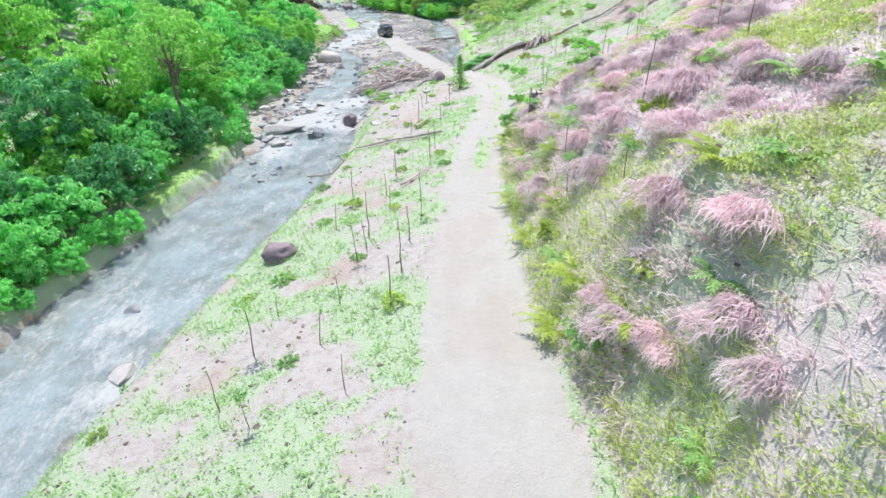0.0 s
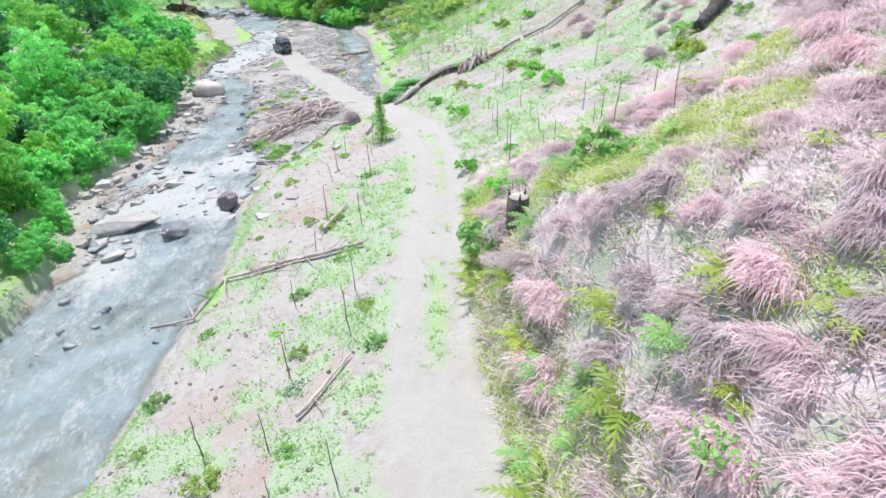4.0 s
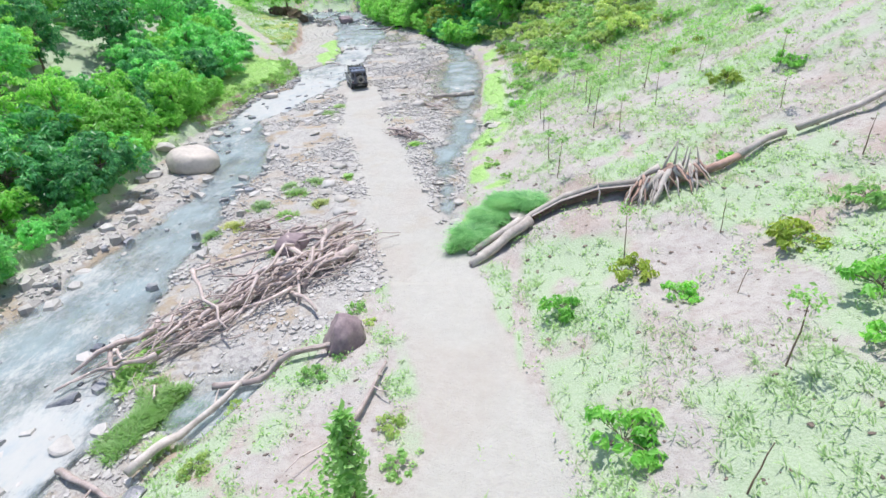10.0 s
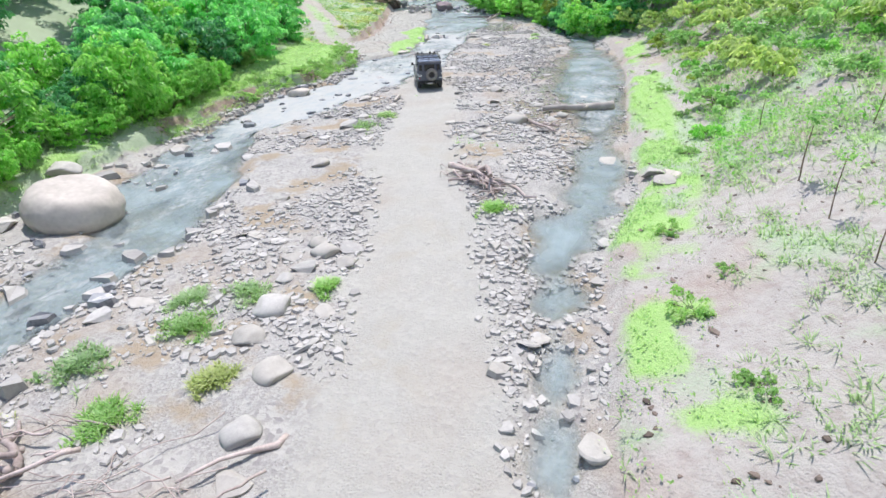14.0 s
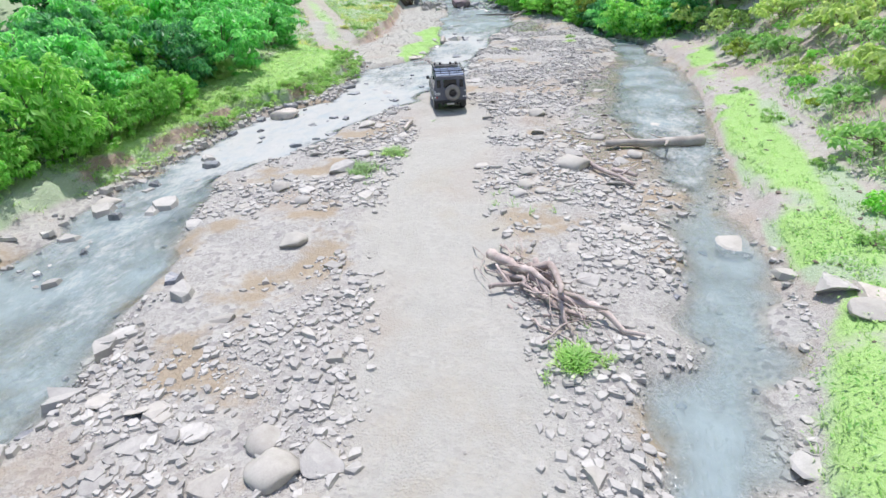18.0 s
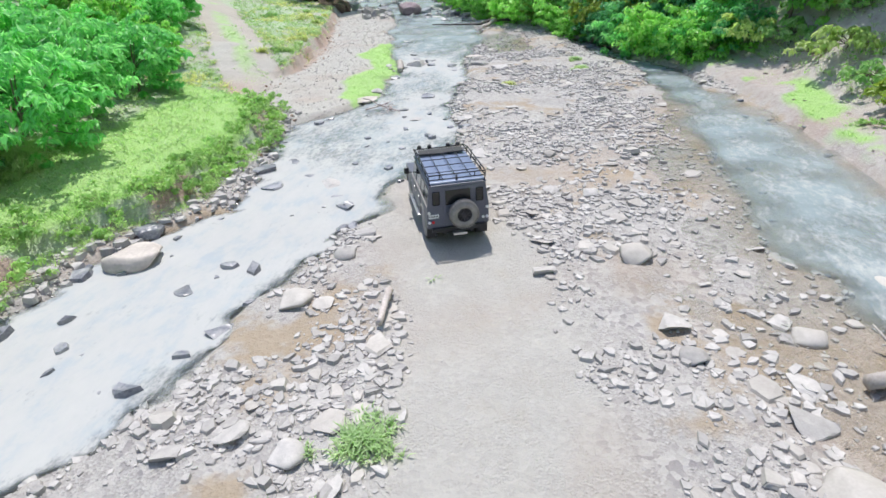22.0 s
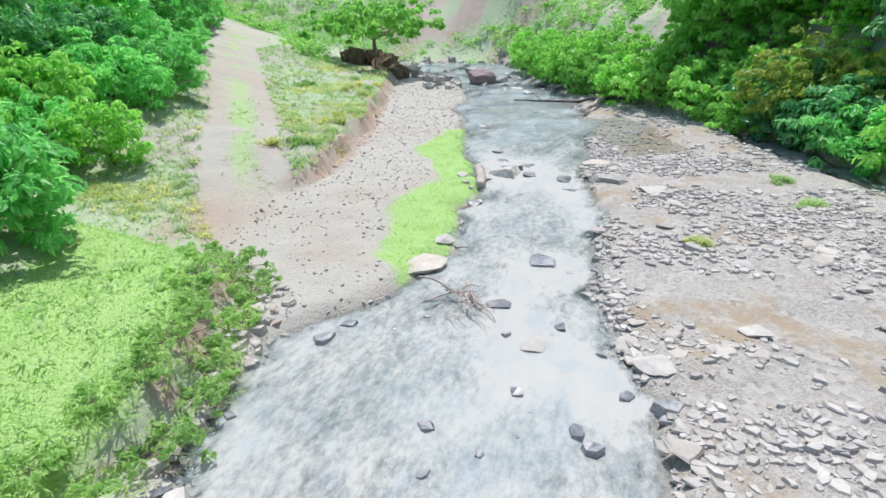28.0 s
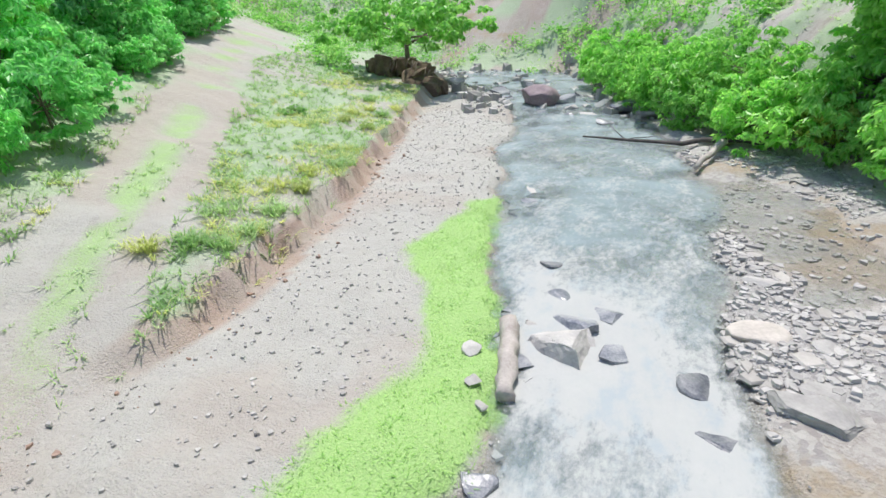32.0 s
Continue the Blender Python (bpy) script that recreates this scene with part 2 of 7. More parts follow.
TRACK = [(1.8, -30), (1.8, 0), (1.9, 10), (2.0, 16), (2.5, 24), (3.2, 33), (4.6, 41), (6.0, 48), (6.9, 55), (6.8, 60), (6.0, 65), (4.6, 70), (3.0, 75), (1.5, 80), (0.3, 84), (-2.9, 94), (-5.0, 99), (-6.2, 105), (-7.4, 111), (-10, 114.5), (-13.2, 118.8), (-16.8, 123.2), (-20.6, 128), (-24.6, 132.2), (-27.6, 136), (-31.5, 142), (-38, 151), (-50, 168), (-60, 185)]


def track_dist(x, y, pts=None):
    """Distance from the wheel track and how far along it, in its points."""
    pts = pts or TRACK
    best, along = np.full(np.shape(x), 1e9), np.zeros(np.shape(x))
    for n, ((x0, y0), (x1, y1)) in enumerate(zip(pts, pts[1:])):
        dx, dy = x1 - x0, y1 - y0
        k = np.clip(((x - x0) * dx + (y - y0) * dy) / (dx * dx + dy * dy), 0, 1)
        d = np.hypot(x - x0 - k * dx, y - y0 - k * dy)
        along = np.where(d < best, n + k, along)
        best = np.minimum(best, d)
    return best, along


def wetness(x, y):
    """How far inside a channel of flowing water, 0 to 1."""
    wob = (fnoise(x, y, 5.0) - 0.5) * 2.0 + (fnoise(x + 20, y, 1.5) - 0.5) * 1.5
    shore = np.interp(y, [44, 50, 58, 70, 78, 84, 88, 92, 98, 106], [-0.8, 0.7, 2.0, 2.2, 2.6, 3.8, 3.9, 1.5, 1.0, 0.7])
    left = left_edge(y) + shore + (strip_edge(y) - 0.8 - left_edge(y) - shore) * ss(118, 127, y)
    ch1 = np.minimum(x - left, np.where(y < 58, right_edge(y), bar_left(y)) - x) + wob
    ch2 = np.minimum(x - bar_right(y), right_edge(y) - 0.2 - x) + wob
    ch2 = np.where(y < 76, -1, ch2)
    pool = 2.2 - np.hypot((x + 2.4) * 0.8, y - 65.5) + wob  # still pool by the road
    return ss(-0.2, 1.3, np.maximum(np.maximum(ch1, ch2), pool))


def film(x, y):
    """Where the bar lies barely under water, 0 to 1."""
    edge = np.interp(y, [96, 100, 106, 112, 118, 124, 130, 136], [3.0, 1.0, -1.5, -3.2, -3.0, -1.5, 0.5, 1.5])
    return ss(-0.5, 1.5, x - edge + 2.4 * (fnoise(x + 15, y, 3.5) - 0.5)) * ss(97, 101, y) * (1 - ss(128, 134, y)) + ss(0.0, 0.5, 1.1 - np.hypot((x + 9.8 + 0.25 * (y - 149)) / 2.6, (y - 149) / 8) + 0.8 * (fnoise(x + 5, y, 2.4) - 0.5))


def water_z(x, y):
    return water_level(y) + 0.014 * (np.asarray(x) + 8)


def ground(x, y):
    x, y = np.asarray(x, float), np.asarray(y, float)
    zw = water_z(np.clip(x, -25, 8), y)
    wet = wetness(x, y)
    d, along = track_dist(x, y)
    rough = fnoise(x, y, 2.4) - 0.5
    bar = zw + 0.2 + 0.35 * rough + 0.1 * (vnoise(x, y, 0.7) - 0.5)
    lane = 1 - ss(1.2, 2.6, d)
    bar = bar + (zw + 0.14 + 0.2 * rough - bar) * lane * ss(70, 78, y) * (1 - ss(115, 120, y))
    bar = bar + (zw - 0.05 + 0.28 * rough - bar) * film(x, y)
    bed = bar + (zw - 0.45 + 0.5 * rough - bar) * wet
    # left bank
    o = left_edge(y) - x + 0.9 * (vnoise(x, y, 2.2) - 0.5) + 0.5 * (vnoise(x + 9, y, 0.8) - 0.5)
    left = zw + 0.15 + step_h(y) * ss(0, np.where(y > 128, 0.3, 0.8), o) + 0.16 * np.maximum(o - 0.6, 0) + 0.14 * np.maximum(o - 9, 0) + 0.5 * rough * ss(1, 4, o)
    z = np.where(o > 0, np.maximum(left, bed), bed)
    # right bank up to the road, then the hill
    re = right_edge(y)
    rl = np.where(y < 72, np.minimum(road_left(y), toe(y) - 2), toe(y))
    k = np.clip((x - re) / np.maximum(rl - re, 0.5), 0, 1)
    ramp = zw + 0.1 + (toe_z(y) - zw - 0.1) * (0.45 * ss(0, 0.16, k) + 0.55 * k) + 0.3 * rough * np.sin(np.pi * k)
    h = np.maximum(x - toe(y) + 0.8 * (vnoise(x, y, 3.1) - 0.5), 0)
    hill = cut_h(y) * ss(0, 4.4, h) + hill_k(y) * h + 0.25 * np.maximum(h - 16, 0) + 0.7 * rough * ss(0.5, 4, h)
    rut = 0.06 * np.exp(-((d - 0.85) / 0.28) ** 2) * (y < 72)
    right = ramp + hill - rut + 0.05 * (vnoise(x, y, 0.8) - 0.5)
    z = np.where(x > re, np.maximum(right, bed - 0.1), z)
    z = z + 0.42 * np.maximum(y - 190, 0) * ss(188, 206, y) * (1 - ss(300, 420, y) * 0.6) + 2.0 * (fnoise(x, y, 16) - 0.5) * ss(186, 205, y)
    far = np.maximum(np.maximum(np.abs(x) - 70, y - 230), 0)
    return z + 0.22 * far * ss(0, 60, far) + 3 * (fnoise(x, y, 40) - 0.5) * ss(0, 40, far)


def at(x, y):
    return float(ground(np.array([x]), np.array([y]))[0])


def spaced(lo, hi, step, ends):
    """Even steps from lo to hi, then growing steps out to the ends."""
    mid = list(np.arange(lo, hi + 1e-6, step))
    s, v = step, mid[-1]
    while v < ends[1]:
        s *= 1.12
        v += s
        mid.append(v)
    s, v = step, mid[0]
    while v > ends[0]:
        s *= 1.12
        v -= s
        mid.insert(0, v)
    return np.array(mid)


def grid_mesh(name, xs, ys, zf, keep=None):
    gx, gy = np.meshgrid(xs, ys)
    z = zf(gx, gy)
    nx, ny = len(xs), len(ys)
    co = np.stack([gx, gy, z], -1).reshape(-1, 3)
    i = np.arange(nx * ny).reshape(ny, nx)
    q = np.stack([i[:-1, :-1], i[:-1, 1:], i[1:, 1:], i[1:, :-1]], -1).reshape(-1, 4)
    if keep is not None:
        ok = keep(gx, gy, z).reshape(-1)
        q = q[ok[q].any(1)]
        used, inv = np.unique(q, return_inverse=True)
        co, q = co[used], inv.reshape(-1, 4)
    me = bpy.data.meshes.new(name)
    me.vertices.add(len(co))
    me.vertices.foreach_set("co", co.ravel())
    me.loops.add(q.size)
    me.loops.foreach_set("vertex_index", q.ravel().astype(np.int32))
    me.polygons.add(len(q))
    me.polygons.foreach_set("loop_start", np.arange(0, q.size, 4, dtype=np.int32))
    me.polygons.foreach_set("use_smooth", np.ones(len(q), bool))
    me.update(calc_edges=True)
    return me, co


def cover(x, y):
    """Kinds of ground: bare track, green growth, dry growth, red soil, gravel, mown lime grass; each 0 to 1."""
    x, y = np.asarray(x, float), np.asarray(y, float)
    d, along = track_dist(x, y)
    n1, n2 = fnoise(x, y, 5.0), fnoise(x + 90, y + 40, 3.0)
    le, re, te = left_edge(y), right_edge(y), toe(y)
    half = np.interp(y, [-30, 20, 30, 60, 80, 260], [2.6, 1.9, 1.6, 1.7, 2.2, 2.0])
    track = 1 - ss(half - 0.25, half + 0.5, d + np.where(y > 127, 2.6, 0.9) * (n2 - 0.5))
    crown = np.exp(-(d / np.where(y > 128, 1.0, 0.6)) ** 2) * ss(np.where(y > 130, 0.22, 0.3), np.where(y > 130, 0.5, 0.65), fnoise(x + 3, y, 3.0)) * np.interp(y, [28, 34, 58, 66, 130, 136], [0, 0.7, 0.7, 0, 0, 0.8])
    track = track * (1 - crown)
    inside = (x > le) & (x < re)
    gravel = np.where(inside, 1.0, 0.0)
    # beach and bare exit
    beach = np.where(y > 124, ss(-0.4, 0.2, x - le) * (1 - ss(-0.4, 0.4, x - strip_edge(y))), 0.0)
    apron = 1 - ss(2.5, 4.6, np.hypot(x + 21.0, (y - 131) * 0.9) + 2 * (n2 - 0.5))
    trail = 0.45 * (1 - ss(0.5, 1.3, track_dist(x, y, [(-30, 112), (-25.5, 119), (-24, 123.5), (-25.5, 128), (-26.5, 131)])[0] + 0.8 * (n2 - 0.5)))
    bare = np.maximum(np.maximum(np.maximum(track * np.where((y > 78) & (y < 121), 0.75, 1.0), beach), apron), trail)
    bare = np.where((x < le - 0.2) & (y > 100) & (y < 127.6), 0.6 * trail, bare)
    # strip of short grass along the water on the beach
    sx = x - strip_edge(y) + 1.1 * (n1 - 0.5)
    wide = np.interp(y, [127, 129, 133, 138, 142, 146, 150], [0.2, 2.0, 2.9, 2.2, 3.0, 2.2, 0.0])
    strip = ss(-0.7, 0.4, sx + wide + 1.2 * (fnoise(x, y, 1.2) - 0.5)) * (1 - ss(-0.3, 0.0, sx)) * (wide > 0.3)
    rb = x - re + 0.9 * (n1 - 0.5)
    rw = np.interp(y, [0, 20, 56, 64, 70, 76, 82, 100, 110, 135, 142, 150], [1.2, 1.0, 1.2, 0, 0, 1.6, 2.4, 1.9, 1.9, 1.9, 1.0, 0])
    rw = rw * np.where(y < 62, 1.5 * ss(0.42, 0.6, fnoise(x + 30, y, 5.0)), 1.0)
    strip = np.maximum(strip, ss(0, 0.4, rb) * (1 - ss(rw - 0.2, rw + 0.7, rb)) * (rw > 0.2))
    lb = le - x
    lw = np.interp(y, [20, 40, 55, 90, 100, 112, 122, 126], [4, 4, 1.6, 1.2, 2.0, 5.5, 5.5, 5.5])
    lstrip = ss(0.5, 0.9, lb) * (1 - ss(lw, lw + 1.2, lb + 1.5 * (n1 - 0.5))) * (1 - ss(127.3, 128.3, y))
    lime = np.clip(np.maximum(strip, lstrip), 0, 1) * np.where((y > 100) & (x < -14), 1.0, 0.12 + 0.85 * ss(0.36, 0.58, fnoise(x + 60, y, 2.0)))
    lime = np.maximum(lime * (1 - 0.9 * track), 0.8 * crown)
    on_hill = ss(0.0, 1.0, x - te)
    dry = on_hill * np.interp(y, [-30, 35, 48, 60, 90, 260], [1, 1, 0.6, 0.2, 0.15, 0.25]) * np.maximum(ss(0.25, 0.55, n2), 0.6 * (y < 48))
    side = ((x > re) & (x <= te)).astype(float)
    green = np.where(x > re, ss(np.where(y < 40, 0.27, 0.34), np.where(y < 40, 0.5, 0.6), n1) * ss(0.28, 0.56, fnoise(x + 70, y, 1.7)) * (1.25 * side + on_hill * np.interp(y, [-30, 40, 50, 90, 105, 260], [0.7, 0.7, 0.95, 0.9, 1.1, 1.2])), 0)
    green = np.where(x < le, np.where(y > 128, 0.4 + 0.55 * ss(0.35, 0.6, n1), 0.9), green)
    moss = inside * ss(0.66, 0.85, n1) * 0.3 * (y < 112) * (1 - ss(0.2, 0.6, wetness(x, y)))
    green = np.maximum(green, moss) * (1 - bare)
    head = ss(184, 192, y)
    green = np.maximum(green, head * ss(0.4, 0.6, n1))
    dry = np.maximum(dry, head * 0.35 * ss(0.4, 0.6, n2))

    face = ((le - x > -0.5) & (le - x < 0.7) & (y > 100)).astype(float)
    red = np.maximum(ss(0.5, 0.75, n2) * np.where(inside, 0.6, 0.5) * np.where(y > 126, 0.4, 1.0), np.maximum(np.interp(y, [128, 134, 137, 165], [0.15, 0.1, 0.8, 0.7]) * face * ss(0.1, 0.5, n1), 0.35 * apron * ss(0.45, 0.65, n1)))
    red = np.maximum(red * np.where((y < 124) & (d < 3.5), 0.3, 1.0), 0.3 * track * ss(0.4, 0.65, n1) * (y > 126))
    red = np.maximum(red, 0.5 * head)
    red = np.maximum(red, 0.9 * np.exp(-((x + 26.2) / 2.4) ** 2 - ((y - 129) / 3.6) ** 2))
    red = np.maximum(red, inside * 0.8 * film(x, y) * ss(0.3, 0.6, n1))
    return bare, np.clip(green, 0, 1), np.clip(dry * (1 - bare), 0, 1), red, gravel, np.clip(lime, 0, 1)


terrain_me, terrain_co = grid_mesh("ground", spaced(-30, 24, 0.3, (-420, 420)), spaced(-2, 175, 0.3, (-160, 700)), ground)


def steep(x, y):
    """How nearly the ground stands up as a bank, 0 to 1."""
    g = np.hypot(ground(x + 0.2, y) - ground(x - 0.2, y), ground(x, y + 0.2) - ground(x, y - 0.2)) / 0.4
    return ss(0.6, 1.1, g) * ss(0.42, 0.54, fnoise(x + 11, y, 2.6)) * ((x < -14) & (y > 95) & (y < 175))


terrain = new("ground", terrain_me)
tagged(terrain, "pale dry valley floor of gravel, earth and patchy grass", "ground", kind="structure")
kinds = list(cover(terrain_co[:, 0], terrain_co[:, 1]))
face = steep(terrain_co[:, 0], terrain_co[:, 1])
for k in (1, 5):
    kinds[k] = kinds[k] * (1 - face)
kinds[3] = np.maximum(kinds[3], 0.9 * face)
ca = terrain_me.attributes.new("cover_a", "FLOAT_COLOR", "POINT")
ca.data.foreach_set("color", np.stack([kinds[0], kinds[1], kinds[2], np.ones_like(kinds[0])], -1).ravel())
cb = terrain_me.attributes.new("cover_b", "FLOAT_COLOR", "POINT")
cb.data.foreach_set("color", np.stack([kinds[3], kinds[4], kinds[5], np.ones_like(kinds[0])], -1).ravel())


def ground_material():
    m, nt, bs = nodes_of("valley_floor")
    co = obj_coord(nt)
    a, b = nt.nodes.new("ShaderNodeAttribute"), nt.nodes.new("ShaderNodeAttribute")
    a.attribute_name, b.attribute_name = "cover_a", "cover_b"
    sa, sb = nt.nodes.new("ShaderNodeSeparateColor"), nt.nodes.new("ShaderNodeSeparateColor")
    nt.links.new(a.outputs["Color"], sa.inputs[0])
    nt.links.new(b.outputs["Color"], sb.inputs[0])
    big, mid, fine = noise_node(nt, 0.5, 5, 0.6, co), noise_node(nt, 3.0, 5, 0.65, co), noise_node(nt, 16.0, 5, 0.7, co)
    vor = nt.nodes.new("ShaderNodeTexVoronoi")
    vor.inputs["Scale"].default_value = 19.0
    nt.links.new(co, vor.inputs["Vector"])
    vor_b = nt.nodes.new("ShaderNodeTexVoronoi")
    vor_b.inputs["Scale"].default_value = 7.0
    nt.links.new(co, vor_b.inputs["Vector"])
    patchy = ramp_node(nt, noise_node(nt, 1.3, 4, 0.6, co), [(0.46, (0, 0, 0)), (0.54, (1, 1, 1))])
    soil = ramp_node(nt, mid, [(0.3, (0.325, 0.285, 0.262)), (0.5, (0.40, 0.37, 0.345)), (0.72, (0.435, 0.412, 0.388))])
    soil = mix_node(nt, math_node(nt, "MULTIPLY", sb.outputs[0], 0.75), soil, (0.36, 0.23, 0.175))
    pebble = ramp_node(nt, vor.outputs["Color"], [(0.2, (0.31, 0.295, 0.28)), (0.8, (0.425, 0.41, 0.385))])
    coarse = ramp_node(nt, vor_b.outputs["Color"], [(0.15, (0.27, 0.255, 0.25)), (0.5, (0.40, 0.385, 0.36)), (0.85, (0.44, 0.425, 0.40))])
    pebble = mix_node(nt, patchy, pebble, coarse)
    pebble = mix_node(nt, math_node(nt, "MULTIPLY", sb.outputs[0], 0.8), pebble, (0.34, 0.265, 0.195))
    col = mix_node(nt, sb.outputs[1], soil, pebble)
    sand = ramp_node(nt, mid, [(0.3, (0.385, 0.37, 0.335)), (0.7, (0.425, 0.415, 0.38))])
    sand = mix_node(nt, math_node(nt, "MULTIPLY", sb.outputs[0], 0.85), sand, (0.33, 0.215, 0.155))
    stain = ramp_node(nt, noise_node(nt, 0.32, 5, 0.65, co), [(0.53, (0, 0, 0)), (0.63, (0.75, 0.75, 0.75))])
    col = mix_node(nt, math_node(nt, "MULTIPLY", stain, sb.outputs[1]), col, (0.33, 0.255, 0.165))
    col = mix_node(nt, sa.outputs[0], col, sand)
    brk = lambda s, lo, hi: ramp_node(nt, math_node(nt, "ADD", s, math_node(nt, "MULTIPLY", math_node(nt, "SUBTRACT", fine, 0.5), 0.9)), [(lo, (0, 0, 0)), (hi, (1, 1, 1))])
    drygr = ramp_node(nt, fine, [(0.3, (0.50, 0.43, 0.44)), (0.7, (0.64, 0.58, 0.58))])
    col = mix_node(nt, brk(sa.outputs[2], 0.3, 0.7), col, drygr)
    gr = ramp_node(nt, fine, [(0.3, (0.28, 0.37, 0.22)), (0.7, (0.41, 0.47, 0.35))])
    col = mix_node(nt, brk(sa.outputs[1], 0.3, 0.8), col, gr)
    lim = ramp_node(nt, fine, [(0.3, (0.25, 0.44, 0.12)), (0.7, (0.37, 0.53, 0.21))])
    col = mix_node(nt, brk(sb.outputs[2], 0.3, 0.8), col, lim)
    nt.links.new(col, bs.inputs["Base Color"])
    bs.inputs["Roughness"].default_value = 0.9
    h = math_node(nt, "ADD", math_node(nt, "MULTIPLY", fine, 0.6), math_node(nt, "MULTIPLY", mix_node(nt, patchy, vor.outputs["Distance"], vor_b.outputs["Distance"]), 0.4))
    bump_to(nt, bs, h, 0.9, 0.07)
    return m


terrain_me.materials.append(ground_material())


def water_material():
    m, nt, bs = nodes_of("river_water")
    co = obj_coord(nt)
    mp = nt.nodes.new("ShaderNodeMapping")
    mp.inputs["Scale"].default_value = (1.0, 0.5, 1.0)
    nt.links.new(co, mp.inputs[0])
    warp = mp.outputs[0]
    rip = math_node(nt, "ADD", math_node(nt, "MULTIPLY", noise_node(nt, 2.2, 4, 0.6, warp), 0.7), math_node(nt, "MULTIPLY", noise_node(nt, 9.0, 3, 0.6, warp), 0.3))
    bmp = nt.nodes.new("ShaderNodeBump")
    bmp.inputs["Strength"].default_value, bmp.inputs["Distance"].default_value = 1.0, 0.22
    nt.links.new(rip, bmp.inputs["Height"])
    gl = nt.nodes.new("ShaderNodeBsdfGlossy")
    gl.inputs["Roughness"].default_value = 0.14
    nt.links.new(bmp.outputs[0], gl.inputs["Normal"])
    tp = nt.nodes.new("ShaderNodeBsdfTransparent")
    fr = nt.nodes.new("ShaderNodeFresnel")
    fr.inputs["IOR"].default_value = 1.33
    nt.links.new(bmp.outputs[0], fr.inputs["Normal"])
    clear = nt.nodes.new("ShaderNodeMixShader")
    nt.links.new(fr.outputs[0], clear.inputs[0])
    nt.links.new(tp.outputs[0], clear.inputs[1])
    nt.links.new(gl.outputs[0], clear.inputs[2])
    foam = nt.nodes.new("ShaderNodeBsdfDiffuse")
    at_f = nt.nodes.new("ShaderNodeAttribute")
    at_f.attribute_name = "foam"
    run = nt.nodes.new("ShaderNodeMapping")
    run.inputs["Scale"].default_value, run.inputs["Rotation"].default_value = (1.0, 0.55, 1.0), (0, 0, radians(-12))
    nt.links.new(co, run.inputs[0])
    riffle = math_node(nt, "ADD", math_node(nt, "MULTIPLY", noise_node(nt, 0.9, 6, 0.7, run.outputs[0]), 0.45), math_node(nt, "MULTIPLY", noise_node(nt, 5.0, 8, 0.8, run.outputs[0]), 0.55))
    fm = math_node(nt, "ADD", at_f.outputs["Fac"], math_node(nt, "MULTIPLY", math_node(nt, "SUBTRACT", riffle, 0.5), 2.6))
    fac = ramp_node(nt, fm, [(0.34, (0, 0, 0)), (0.52, (0.4, 0.4, 0.4)), (0.78, (0.92, 0.92, 0.92))])
    # pale blue-grey diffuse share: imitates sky reflected by the clear water, more where deeper
    sheen = nt.nodes.new("ShaderNodeBsdfDiffuse")
    sheen.inputs[0].default_value = (0.375, 0.46, 0.485, 1)
    sheen_mix = nt.nodes.new("ShaderNodeMixShader")
    sheen_share = ramp_node(nt, noise_node(nt, 0.28, 4, 0.6, co), [(0.38, (0.2, 0.2, 0.2)), (0.62, (0.58, 0.58, 0.58))])
    at_d = nt.nodes.new("ShaderNodeAttribute")
    at_d.attribute_name = "depth"
    nt.links.new(mix_node(nt, at_d.outputs["Fac"], (0.96, 0.975, 0.975), (0.80, 0.91, 0.935)), tp.inputs[0])
    nt.links.new(math_node(nt, "MULTIPLY", sheen_share, at_d.outputs["Fac"]), sheen_mix.inputs[0])
    nt.links.new(clear.outputs[0], sheen_mix.inputs[1])
    nt.links.new(bmp.outputs[0], sheen.inputs["Normal"])
    soft = nt.nodes.new("ShaderNodeBump")
    soft.inputs["Strength"].default_value, soft.inputs["Distance"].default_value = 0.35, 0.12
    nt.links.new(noise_node(nt, 2.0, 3, 0.55, run.outputs[0]), soft.inputs["Height"])
    nt.links.new(soft.outputs[0], foam.inputs["Normal"])
    nt.links.new(ramp_node(nt, noise_node(nt, 1.6, 7, 0.7, run.outputs[0]), [(0.36, (0.37, 0.405, 0.42)), (0.5, (0.435, 0.44, 0.425)), (0.7, (0.46, 0.46, 0.44))]), foam.inputs[0])
    nt.links.new(sheen.outputs[0], sheen_mix.inputs[2])
    out = nt.nodes.new("ShaderNodeMixShader")
    nt.links.new(fac, out.inputs[0])
    nt.links.new(sheen_mix.outputs[0], out.inputs[1])
    nt.links.new(foam.outputs[0], out.inputs[2])
    nt.links.new(out.outputs[0], nt.nodes["Material Output"].inputs[0])
    return m


def water_surface(x, y):
    return water_z(np.clip(x, -25, 8), y) + 0.08 * (fnoise(x, y, 1.6) - 0.5)


water_me, water_co = grid_mesh("water", np.arange(-60, 9, 0.35), np.arange(-20, 230, 0.35), water_surface,
                               lambda x, y, z: (x > np.where(y > 125, strip_edge(y) - 0.8, left_edge(y) - 1.5)) & (x < right_edge(y) + 1) & (ground(x, y) < z + 0.12))
river = new("water", water_me)
tagged(river, "shallow clear mountain stream with white riffles over stones", "stream", kind="structure")
water_me.materials.append(water_material())

